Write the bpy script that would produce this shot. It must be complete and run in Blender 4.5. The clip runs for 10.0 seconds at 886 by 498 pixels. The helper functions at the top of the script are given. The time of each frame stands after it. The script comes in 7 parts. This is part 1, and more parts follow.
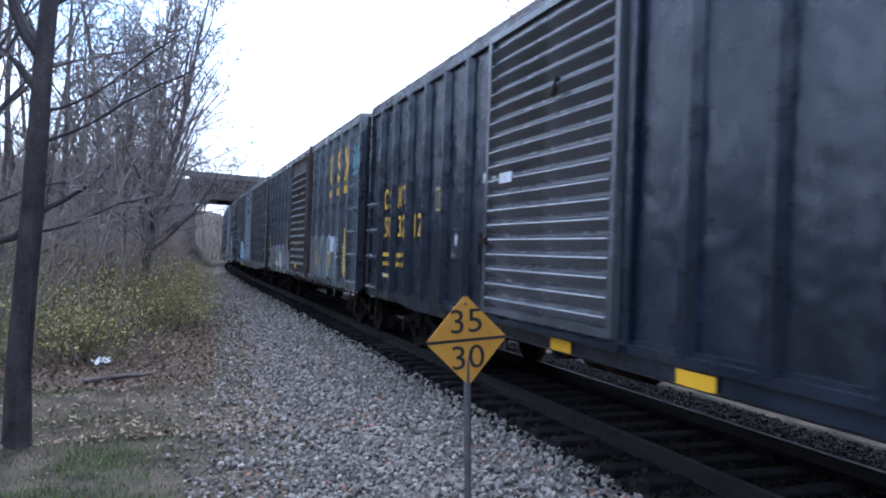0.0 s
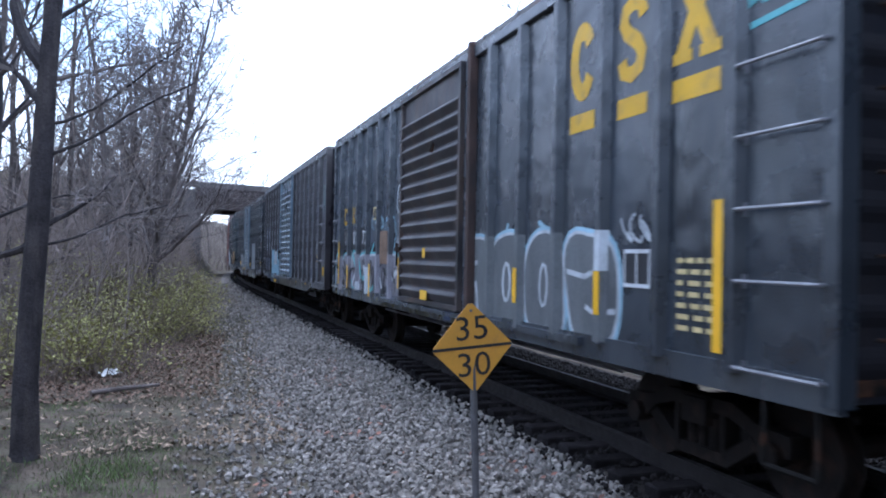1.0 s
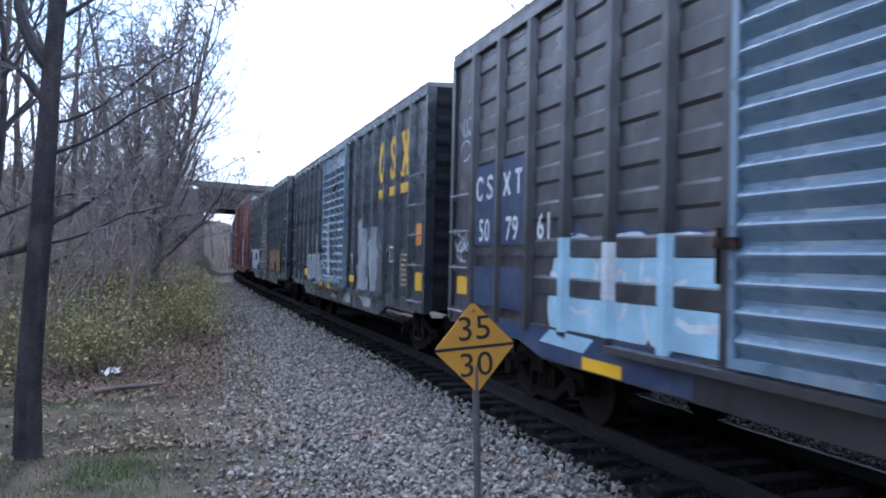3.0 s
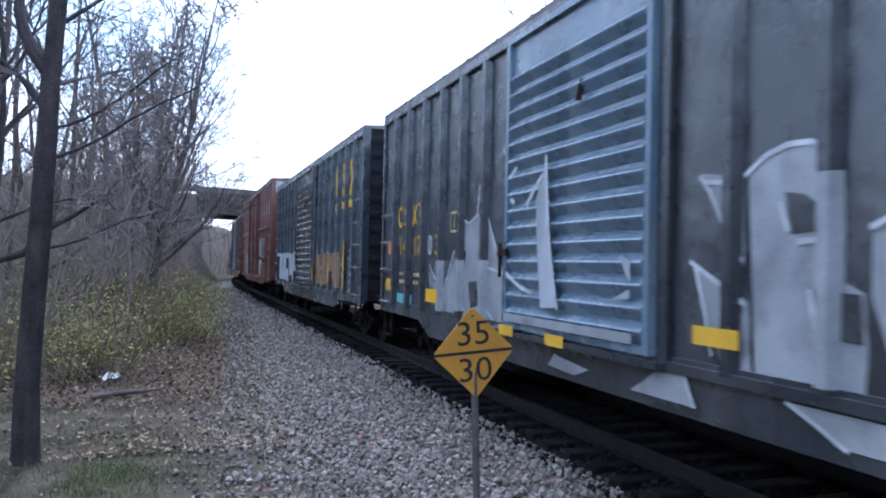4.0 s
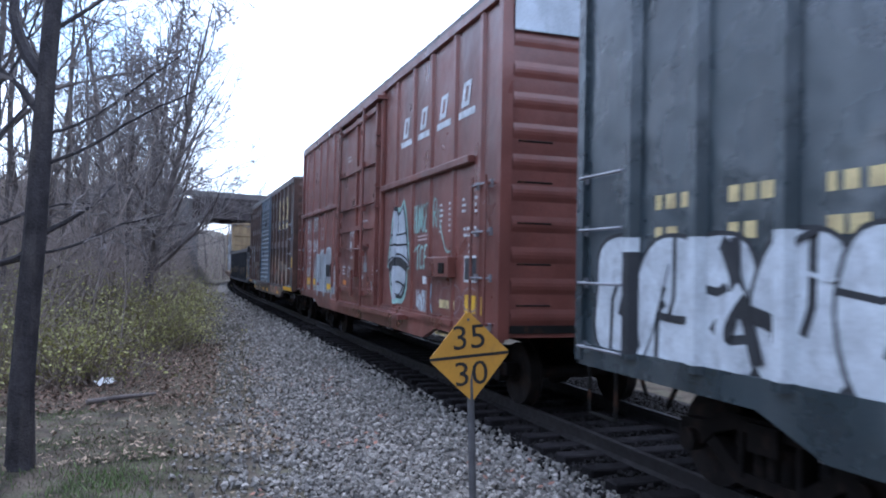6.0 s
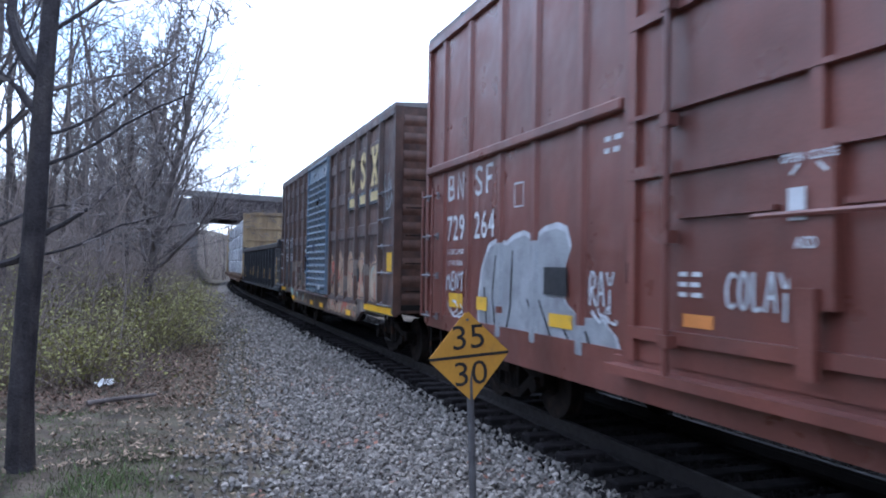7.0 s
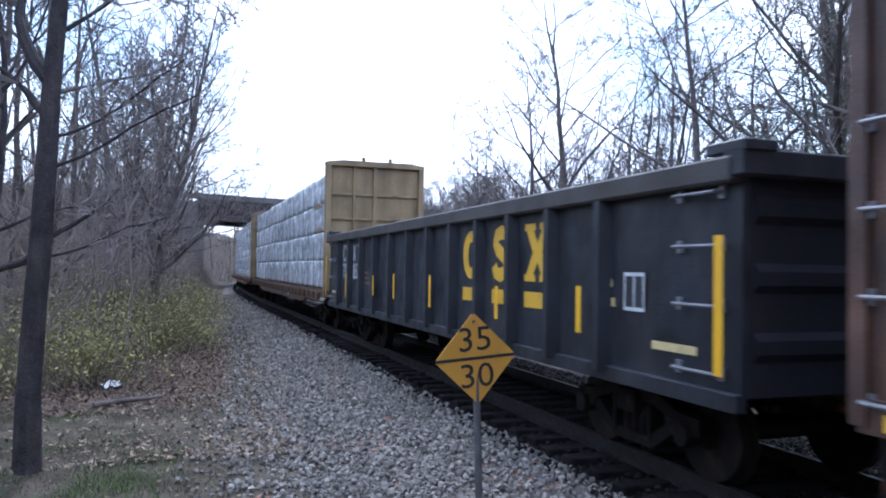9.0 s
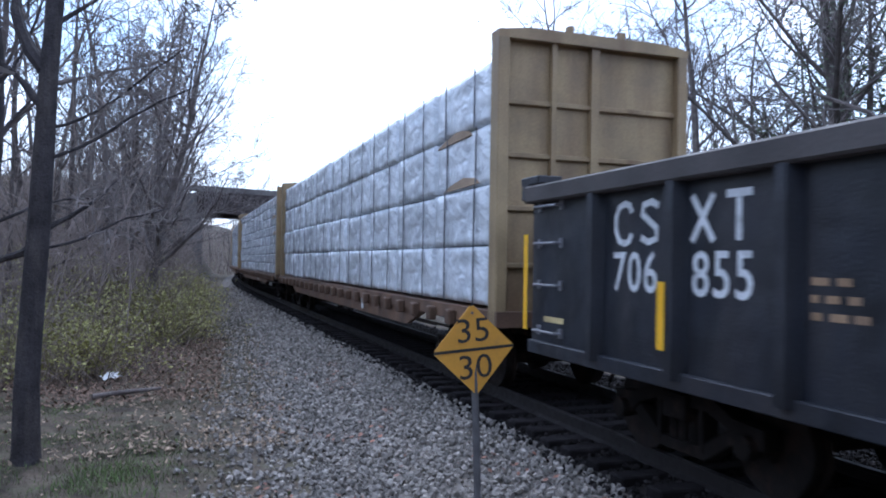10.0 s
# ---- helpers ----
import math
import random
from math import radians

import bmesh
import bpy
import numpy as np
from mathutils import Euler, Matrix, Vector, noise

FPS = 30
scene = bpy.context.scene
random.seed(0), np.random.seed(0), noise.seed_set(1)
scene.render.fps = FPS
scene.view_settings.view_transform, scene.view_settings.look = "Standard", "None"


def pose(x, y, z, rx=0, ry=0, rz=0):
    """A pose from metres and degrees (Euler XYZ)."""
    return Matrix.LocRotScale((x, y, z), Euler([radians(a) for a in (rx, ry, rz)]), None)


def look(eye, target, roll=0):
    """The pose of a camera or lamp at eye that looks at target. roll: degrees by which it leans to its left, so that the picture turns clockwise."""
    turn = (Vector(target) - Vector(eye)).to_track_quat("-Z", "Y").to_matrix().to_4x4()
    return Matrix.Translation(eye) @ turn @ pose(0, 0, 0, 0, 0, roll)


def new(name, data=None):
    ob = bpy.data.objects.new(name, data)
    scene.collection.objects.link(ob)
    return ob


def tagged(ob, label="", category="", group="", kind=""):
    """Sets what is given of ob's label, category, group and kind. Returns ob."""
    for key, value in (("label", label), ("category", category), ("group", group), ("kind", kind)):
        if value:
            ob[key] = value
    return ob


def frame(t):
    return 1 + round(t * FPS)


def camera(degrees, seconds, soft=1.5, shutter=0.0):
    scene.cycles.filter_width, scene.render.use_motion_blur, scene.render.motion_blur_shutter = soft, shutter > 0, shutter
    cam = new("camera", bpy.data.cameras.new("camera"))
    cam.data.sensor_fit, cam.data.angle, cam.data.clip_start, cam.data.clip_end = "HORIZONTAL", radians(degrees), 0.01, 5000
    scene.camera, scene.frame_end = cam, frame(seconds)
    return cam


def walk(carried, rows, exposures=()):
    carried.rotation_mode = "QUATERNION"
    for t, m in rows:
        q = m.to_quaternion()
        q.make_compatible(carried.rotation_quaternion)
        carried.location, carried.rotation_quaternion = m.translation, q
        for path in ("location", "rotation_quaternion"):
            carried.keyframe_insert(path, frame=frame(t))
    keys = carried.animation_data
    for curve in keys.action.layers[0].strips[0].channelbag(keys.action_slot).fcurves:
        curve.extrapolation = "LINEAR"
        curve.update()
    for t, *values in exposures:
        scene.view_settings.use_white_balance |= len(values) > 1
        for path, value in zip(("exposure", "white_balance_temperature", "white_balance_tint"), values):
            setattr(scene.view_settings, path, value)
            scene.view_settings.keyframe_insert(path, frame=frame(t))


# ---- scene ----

cam = camera(60.0, 10.0, soft=1.9, shutter=0.14)
# seconds, x, y, z, and the three turns of the hand-held camera; the track runs along +y with its middle at x = 0
PATH = [(0.0, -5.309, 0.002, 1.833, 90.242, -1.886, -19.498),
        (0.5, -5.304, 0.003, 1.835, 90.571, -1.373, -19.186),
        (1.0, -5.302, 0.004, 1.837, 90.739, -1.060, -19.104),
        (1.5, -5.304, 0.005, 1.841, 90.447, -0.918, -18.733),
        (2.0, -5.307, 0.001, 1.837, 90.653, -1.101, -18.713),
        (3.5, -5.298, 0.008, 1.836, 90.787, -1.288, -18.961),
        (4.0, -5.308, -0.001, 1.833, 91.150, -1.292, -19.019),
        (4.5, -5.307, 0.003, 1.835, 91.266, -1.238, -19.170),
        (5.0, -5.308, 0.000, 1.834, 91.104, -1.415, -19.047),
        (6.5, -5.308, -0.008, 1.837, 91.537, -1.006, -19.463),
        (7.0, -5.300, -0.003, 1.843, 91.356, -0.861, -19.332),
        (7.5, -5.300, -0.000, 1.840, 91.460, -0.800, -19.040),
        (8.0, -5.304, -0.003, 1.840, 91.424, -0.863, -19.126),
        (8.5, -5.306, 0.002, 1.833, 91.405, -0.542, -19.022),
        (9.0, -5.305, 0.004, 1.837, 91.549, -0.922, -18.926),
        (9.5, -5.296, 0.008, 1.832, 91.346, -0.777, -19.150),
        (10.0, -5.297, 0.013, 1.828, 90.986, -0.934, -19.008)]
walk(cam, [(t, pose(*p)) for t, *p in PATH], exposures=[(0.0, 1.24, 5150, 13), (2.0, 1.22, 5150, 13), (5.0, 1.20, 5150, 13), (8.5, 1.18, 5150, 13), (9.5, 0.94, 5150, 13), (10.0, 0.86, 5150, 13)])

# ---- light ----
SUN_AZIMUTH, SUN_HEIGHT = 6, 50   # degrees to the right of the track, above the horizon
world = bpy.data.worlds.new("world")
scene.world = world
world.use_nodes = True
wn, wl = world.node_tree.nodes, world.node_tree.links
sky = wn.new("ShaderNodeTexSky")
sky.sky_type, sky.sun_disc = "NISHITA", False
sky.sun_elevation, sky.sun_rotation = radians(SUN_HEIGHT), radians(SUN_AZIMUTH)
sky.dust_density, sky.air_density = 0.9, 1.2
cloud_noise = wn.new("ShaderNodeTexNoise")
cloud_noise.inputs["Scale"].default_value, cloud_noise.inputs["Detail"].default_value = 3.2, 7
cloud_coord = wn.new("ShaderNodeTexCoord")
wl.new(cloud_coord.outputs["Generated"], cloud_noise.inputs["Vector"])
cloud_ramp = wn.new("ShaderNodeMapRange")
cloud_ramp.inputs[1].default_value, cloud_ramp.inputs[2].default_value = 0.36, 0.58
wl.new(cloud_noise.outputs["Fac"], cloud_ramp.inputs[0])
cloud_mix = wn.new("ShaderNodeMix")
cloud_mix.data_type = "RGBA"
cloud_mix.inputs[7].default_value = (9.5, 9.8, 10.4, 1)
wl.new(cloud_ramp.outputs[0], cloud_mix.inputs[0])
wl.new(sky.outputs[0], cloud_mix.inputs[6])
wl.new(cloud_mix.outputs[2], wn["Background"].inputs[0])
wn["Background"].inputs[1].default_value = 0.12
sun = new("sun", bpy.data.lights.new("sun", "SUN"))
sun.data.energy, sun.data.angle, sun.data.color = 1.1, radians(12), (1, 0.95, 0.88)
sa, sh = radians(SUN_AZIMUTH), radians(SUN_HEIGHT)
sun.matrix_world = look((60 * math.sin(sa), 60 * math.cos(sa), 60 * math.tan(sh)), (0, 0, 0))


# ---- materials ----
def mat(name, base, rough=0.6, metal=0.0, var=0.25, scale=3.0, fine=40.0, bump=0.15, dirt=None, amount=0.4, streak=1.0, rand=0.0, gloss=0.5, dent=0.0, haze_sheen=0.0):
    """A procedural surface: a base colour with two scales of variation, optional dirt in patches or streaks, and fine relief."""
    m = bpy.data.materials.new(name)
    m.use_nodes = True
    n, l = m.node_tree.nodes, m.node_tree.links
    b = n["Principled BSDF"]
    co = n.new("ShaderNodeTexCoord")
    def nz(sc, detail=5, stretch=(1, 1, 1)):
        mp = n.new("ShaderNodeMapping")
        mp.inputs["Scale"].default_value = stretch
        t = n.new("ShaderNodeTexNoise")
        t.inputs["Scale"].default_value, t.inputs["Detail"].default_value = sc, detail
        l.new(co.outputs["Object"], mp.inputs[0])
        l.new(mp.outputs[0], t.inputs["Vector"])
        return t.outputs["Fac"]
    def ranged(v, a, c, lo, hi):
        r = n.new("ShaderNodeMapRange")
        for i, x in enumerate((a, c, lo, hi)):
            r.inputs[1 + i].default_value = x
        l.new(v, r.inputs[0])
        return r.outputs[0]
    def mix(f, a, c):
        x = n.new("ShaderNodeMix")
        x.data_type = "RGBA"
        l.new(f, x.inputs[0])
        for s, v in ((6, a), (7, c)):
            if isinstance(v, tuple):
                x.inputs[s].default_value = (*v, 1)
            else:
                l.new(v, x.inputs[s])
        return x.outputs[2]
    lo, hi = tuple(c * (1 - var) for c in base), tuple(min(0.95, c * (1 + var)) for c in base)
    col = mix(ranged(nz(scale), 0.3, 0.7, 0, 1), lo, hi)
    grain = nz(fine, 3)
    if dirt:
        col = mix(ranged(nz(scale * 1.7, 8, (1, 1, 1 / streak)), 0.62 - 0.3 * amount, 0.78, 0, 0.9), col, dirt)
    hs = n.new("ShaderNodeHueSaturation")
    l.new(col, hs.inputs["Color"])
    v = ranged(grain, 0.25, 0.75, 1 - var * 0.5, 1 + var * 0.5)
    if rand:
        oi = n.new("ShaderNodeObjectInfo")
        mu = n.new("ShaderNodeMath")
        mu.operation = "MULTIPLY"
        l.new(v, mu.inputs[0])
        l.new(ranged(oi.outputs["Random"], 0, 1, 1 - rand, 1 + rand), mu.inputs[1])
        v = mu.outputs[0]
    l.new(v, hs.inputs["Value"])
    l.new(hs.outputs[0], b.inputs["Base Color"])
    l.new(ranged(nz(scale * 2), 0.3, 0.7, max(0.05, rough - 0.12), min(1, rough + 0.12)), b.inputs["Roughness"])
    b.inputs["Metallic"].default_value = metal
    b.inputs["Specular IOR Level"].default_value = gloss
    # bluish sheen at grazing angles imitates haze over the far cars
    b.inputs["Sheen Weight"].default_value, b.inputs["Sheen Roughness"].default_value = haze_sheen, 0.35
    b.inputs["Sheen Tint"].default_value = (0.80, 0.88, 1.0, 1)
    if bump:
        bp = n.new("ShaderNodeBump")
        bp.inputs["Strength"].default_value, bp.inputs["Distance"].default_value = bump, 0.02
        l.new(grain, bp.inputs["Height"])
        if dent:
            b2 = n.new("ShaderNodeBump")
            b2.inputs["Strength"].default_value, b2.inputs["Distance"].default_value = 1.0, dent
            l.new(nz(1.6, 2), b2.inputs["Height"])
            l.new(bp.outputs[0], b2.inputs["Normal"])
            bp = b2
        l.new(bp.outputs[0], b.inputs["Normal"])
    return m


def island(m, spread):
    """Vary the lightness of m from piece to piece of a joined mesh."""
    n, l = m.node_tree.nodes, m.node_tree.links
    hs = next(x for x in n if x.type == "HUE_SAT")
    old = hs.inputs["Value"].links[0].from_socket
    g, r, mu = n.new("ShaderNodeNewGeometry"), n.new("ShaderNodeMapRange"), n.new("ShaderNodeMath")
    r.inputs[3].default_value, r.inputs[4].default_value = 1 - spread, 1 + spread
    mu.operation = "MULTIPLY"
    l.new(g.outputs["Random Per Island"], r.inputs[0])
    l.new(old, mu.inputs[0])
    l.new(r.outputs[0], mu.inputs[1])
    l.new(mu.outputs[0], hs.inputs["Value"])
    return m


RUST = (0.16, 0.07, 0.035)
GRIME = (0.09, 0.08, 0.075)
PAINT = {
    "navy": mat("dark_navy_paint", (0.009, 0.015, 0.028), 0.27, var=0.3, scale=0.9, dirt=(0.024, 0.029, 0.040), amount=0.5, streak=6, bump=0.08, dent=0.05, gloss=0.6),
    "charcoal": mat("charcoal_paint", (0.028, 0.035, 0.046), 0.28, var=0.35, scale=0.9, dirt=(0.085, 0.088, 0.09), amount=0.55, streak=6, bump=0.08, dent=0.04, gloss=0.9, haze_sheen=0.16),
    "umber": mat("umber_paint", (0.026, 0.023, 0.027), 0.36, var=0.35, scale=1.2, dirt=(0.055, 0.042, 0.04), amount=0.5, streak=4, bump=0.1, dent=0.04, gloss=0.8, haze_sheen=0.2),
    "graphite": mat("graphite_paint", (0.025, 0.030, 0.038), 0.28, var=0.35, scale=0.9, dirt=(0.075, 0.077, 0.08), amount=0.55, streak=6, bump=0.08, dent=0.04, gloss=0.9, haze_sheen=0.16),
    "slate": mat("slate_paint", (0.026, 0.038, 0.046), 0.28, var=0.35, scale=0.9, dirt=(0.075, 0.085, 0.088), amount=0.55, streak=6, bump=0.08, dent=0.04, gloss=0.9, haze_sheen=0.16),
    "oxide": mat("red_oxide_paint", (0.180, 0.062, 0.046), 0.36, var=0.22, scale=0.8, dirt=(0.095, 0.040, 0.033), amount=0.65, streak=5, bump=0.08, dent=0.03, gloss=0.6, haze_sheen=0.04),
    "brown": mat("rusty_brown_paint", (0.092, 0.048, 0.032), 0.5, var=0.65, scale=2.2, dirt=(0.026, 0.019, 0.019), amount=0.85, streak=4, bump=0.15, dent=0.05, haze_sheen=0.12),
    "black": mat("sooty_black_paint", (0.010, 0.012, 0.019), 0.5, var=0.5, scale=1.4, dirt=(0.034, 0.031, 0.034), amount=0.65, streak=5, bump=0.2, gloss=0.45, dent=0.05, haze_sheen=0.07),
    "mustard": mat("mustard_paint", (0.275, 0.20, 0.105), 0.6, var=0.3, scale=1.4, dirt=(0.13, 0.075, 0.04), amount=0.65, streak=5, bump=0.1),
    "flatcar": mat("rusty_deck_paint", (0.13, 0.075, 0.045), 0.7, var=0.4, scale=1.4, dirt=(0.06, 0.04, 0.03), amount=0.5, streak=2),
    "pale_blue": mat("faded_blue_door_paint", (0.13, 0.19, 0.25), 0.3, var=0.3, scale=1.2, dirt=(0.30, 0.34, 0.36), amount=0.5, streak=5, gloss=0.8),
    "deep_blue": mat("blue_door_paint", (0.10, 0.15, 0.21), 0.33, var=0.35, scale=1.2, dirt=(0.27, 0.29, 0.31), amount=0.6, streak=5),
    "dusty_door": mat("dusty_brown_door", (0.048, 0.045, 0.048), 0.5, var=0.4, scale=1.3, dirt=(0.12, 0.075, 0.05), amount=0.5, streak=3),
    "black_door": mat("worn_dark_door", (0.075, 0.08, 0.09), 0.22, var=0.35, scale=1.0, dirt=(0.16, 0.16, 0.17), amount=0.45, streak=3, gloss=0.9),
    # near-black end colour that holds the shade of the gaps between cars
    "end_shade": mat("shaded_end_paint", (0.013, 0.014, 0.020), 0.75, var=0.4, scale=1.1, dirt=(0.024, 0.021, 0.022), amount=0.5, streak=5, bump=0.1, gloss=0.2),
    "roof": mat("weathered_roof_sheet", (0.16, 0.155, 0.15), 0.6, var=0.3, scale=0.8, dirt=RUST, amount=0.4),
    "yellow": mat("yellow_marking", (0.72, 0.43, 0.025), 0.55, var=0.12, scale=3, dirt=(0.45, 0.27, 0.05), amount=0.3),
    "old_yellow": mat("faded_yellow_marking", (0.62, 0.50, 0.24), 0.6, var=0.2, scale=2.5, dirt=(0.30, 0.22, 0.12), amount=0.45),
    "reflector": mat("yellow_reflective_strip", (0.85, 0.48, 0.015), 0.4, var=0.08, bump=0.03),
    "orange": mat("orange_placard", (0.65, 0.25, 0.06), 0.5, var=0.15),
    "white": mat("white_marking", (0.62, 0.64, 0.66), 0.6, var=0.15, dirt=(0.32, 0.32, 0.32), amount=0.35, scale=5),
    "chalk": mat("white_spray_paint", (0.52, 0.55, 0.58), 0.6, var=0.2, scale=4, dirt=(0.3, 0.31, 0.33), amount=0.35),
    "silver": mat("silver_spray_paint", (0.34, 0.36, 0.38), 0.5, metal=0.2, var=0.2, scale=2, dirt=(0.2, 0.2, 0.22), amount=0.4),
    "pale": mat("pale_grey_spray_paint", (0.42, 0.45, 0.49), 0.6, var=0.25, scale=2, dirt=(0.22, 0.24, 0.27), amount=0.5, streak=3),
    "primer": mat("dull_grey_spray_paint", (0.13, 0.14, 0.145), 0.5, var=0.3, scale=1.6, dirt=(0.07, 0.075, 0.08), amount=0.5, streak=3),
    "murk": mat("weathered_layered_spray_paint", (0.20, 0.165, 0.14), 0.7, var=0.45, scale=3.0, dirt=(0.075, 0.058, 0.05), amount=0.7, streak=3, bump=0.15),
    "rust": mat("flaking_rust", (0.065, 0.04, 0.033), 0.8, var=0.45, scale=2.5, dirt=(0.035, 0.03, 0.03), amount=0.5, streak=4),
    "faded_tag": mat("faded_pinkish_spray_paint", (0.30, 0.22, 0.23), 0.6, var=0.25, scale=2),
    "rose_chalk": mat("pale_rose_spray_paint", (0.42, 0.32, 0.31), 0.6, var=0.25, scale=2),
    "lilac": mat("lilac_grey_spray_paint", (0.25, 0.24, 0.27), 0.6, var=0.3, scale=2, dirt=(0.09, 0.09, 0.10), amount=0.6, streak=3),
    "teal": mat("teal_spray_paint", (0.16, 0.44, 0.47), 0.6, var=0.25, scale=2),
    "mint": mat("mint_spray_paint", (0.30, 0.47, 0.43), 0.6, var=0.25, scale=2),
    "sky": mat("light_blue_spray_paint", (0.33, 0.50, 0.60), 0.6, var=0.2, scale=2),
    "tan": mat("tan_spray_paint", (0.29, 0.19, 0.11), 0.6, var=0.35, scale=2, dirt=(0.15, 0.10, 0.07), amount=0.55, streak=3),
    "peach": mat("peach_spray_paint", (0.41, 0.28, 0.19), 0.65, var=0.3, scale=2.5, dirt=(0.24, 0.12, 0.07), amount=0.5),
    "cream": mat("cream_spray_paint", (0.40, 0.32, 0.235), 0.65, var=0.25, scale=2.5, dirt=(0.25, 0.15, 0.1), amount=0.45),
    "coral": mat("coral_spray_paint", (0.42, 0.12, 0.08), 0.65, var=0.3, scale=2.5),
    "green": mat("green_sticker", (0.2, 0.5, 0.12), 0.6),
    "ink": mat("black_spray_paint", (0.022, 0.023, 0.027), 0.55, var=0.3),
    "blue": mat("dark_blue_patch", (0.028, 0.045, 0.10), 0.5, var=0.3, scale=2, dirt=(0.08, 0.09, 0.12), amount=0.4),
    "wood": mat("weathered_plywood", (0.20, 0.13, 0.085), 0.8, var=0.3, scale=4, streak=0.2, dirt=(0.1, 0.07, 0.05)),
}
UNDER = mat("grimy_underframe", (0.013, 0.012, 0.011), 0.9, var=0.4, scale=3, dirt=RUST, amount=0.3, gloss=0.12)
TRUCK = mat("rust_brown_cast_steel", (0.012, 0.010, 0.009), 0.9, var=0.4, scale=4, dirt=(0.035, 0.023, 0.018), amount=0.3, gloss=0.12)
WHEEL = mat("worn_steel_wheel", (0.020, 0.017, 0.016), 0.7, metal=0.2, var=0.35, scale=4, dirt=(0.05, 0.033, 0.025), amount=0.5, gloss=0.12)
BARE = mat("bare_steel_rod", (0.28, 0.28, 0.30), 0.4, metal=0.6, var=0.25)
RAIL = mat("rusty_rail_steel", (0.020, 0.017, 0.017), 0.6, metal=0.3, var=0.3, scale=5)
TIE = mat("dark_weathered_timber", (0.015, 0.013, 0.014), 0.9, var=0.4, scale=5, fine=60, bump=0.5, dirt=(0.032, 0.028, 0.027), rand=0.35, gloss=0.12)
STONE = island(mat("crushed_grey_limestone", (0.240, 0.220, 0.199), 0.9, var=0.28, scale=6, fine=90, bump=0.4, dirt=(0.22, 0.19, 0.165), amount=0.35, gloss=0.12), 0.48)
# oily stones, taken near black to hold the train's shade as well
OILY_SHADE = island(mat("oily_shaded_ballast", (0.017, 0.015, 0.015), 0.9, var=0.3, scale=5, fine=60, bump=0.4, gloss=0.12), 0.6)
GRAVEL = mat("dusty_gravel_bed", (0.135, 0.124, 0.114), 0.95, var=0.45, scale=9, fine=28, bump=1.0, dirt=(0.12, 0.09, 0.07), amount=0.4, gloss=0.12)
# oily bed colour with the shade under the train put into it
OILBED_SHADE = mat("oily_shaded_gravel_bed", (0.018, 0.016, 0.015), 0.95, var=0.45, scale=9, fine=28, bump=1.0, dirt=(0.03, 0.025, 0.022), amount=0.4, gloss=0.12)
SOIL = mat("leafy_brown_soil", (0.070, 0.055, 0.042), 0.95, var=0.6, scale=2.2, fine=22, bump=1.0, dirt=(0.092, 0.090, 0.058), amount=0.55, gloss=0.12)
LEAF = island(mat("dry_fallen_leaf", (0.23, 0.175, 0.125), 0.85, var=0.2, scale=3, gloss=0.12), 0.65)
GRASS = island(mat("spring_grass", (0.115, 0.165, 0.055), 0.8, var=0.3, scale=2, gloss=0.12), 0.5)
DRYGRASS = island(mat("dead_straw_grass", (0.108, 0.104, 0.068), 0.85, var=0.3, scale=2, gloss=0.12), 0.45)
BARK = mat("grey_brown_bark", (0.115, 0.098, 0.092), 0.95, var=0.35, scale=5, fine=30, bump=0.9, streak=5, dirt=(0.14, 0.128, 0.12), amount=0.35, rand=0.25, gloss=0.12)
TWIG = mat("bare_twig_bark", (0.165, 0.145, 0.138), 0.9, var=0.25, scale=2, bump=0.0, rand=0.3, gloss=0.12)
NEARBARK = mat("dark_furrowed_bark", (0.046, 0.041, 0.043), 0.95, var=0.4, scale=5, fine=36, bump=1.0, streak=6, dirt=(0.09, 0.078, 0.072), amount=0.4, gloss=0.12)
BRUSH = island(mat("yellow_green_young_leaf", (0.31, 0.295, 0.115), 0.75, var=0.25, scale=1, gloss=0.12), 0.45)
IVY = island(mat("dark_evergreen_leaf", (0.045, 0.062, 0.028), 0.6, var=0.3, scale=2, gloss=0.3), 0.5)
STEM = mat("brown_bramble_stem", (0.20, 0.165, 0.148), 0.9, var=0.3, scale=3, bump=0, rand=0.3, gloss=0.12)
BRAMBLE = mat("dark_tangled_stem", (0.18, 0.145, 0.12), 0.9, var=0.35, scale=3, bump=0, rand=0.3, gloss=0.12)
CONCRETE = mat("dark_stained_concrete", (0.13, 0.122, 0.12), 0.9, var=0.3, scale=0.7, dirt=(0.08, 0.073, 0.07), amount=0.55, streak=3, gloss=0.12)
GIRDER = mat("dark_rusted_girder", (0.055, 0.046, 0.046), 0.85, var=0.35, scale=0.9, dirt=(0.08, 0.058, 0.05), amount=0.4, streak=3, gloss=0.12)
SIGN = mat("dull_yellow_sign_paint", (0.52, 0.26, 0.028), 0.6, var=0.1, scale=5, dirt=(0.42, 0.22, 0.04), amount=0.3, bump=0.05)
POST = mat("grey_galvanised_post", (0.115, 0.11, 0.115), 0.6, metal=0.3, var=0.25, scale=8)
INK = mat("black_lettering", (0.018, 0.017, 0.016), 0.6, var=0.2)
WRAP = mat("silvery_lumber_wrap", (0.66, 0.69, 0.73), 0.2, var=0.12, scale=0.9, fine=7.0, bump=0.12, dirt=(0.38, 0.41, 0.46), amount=0.3, streak=3, rand=0.14)
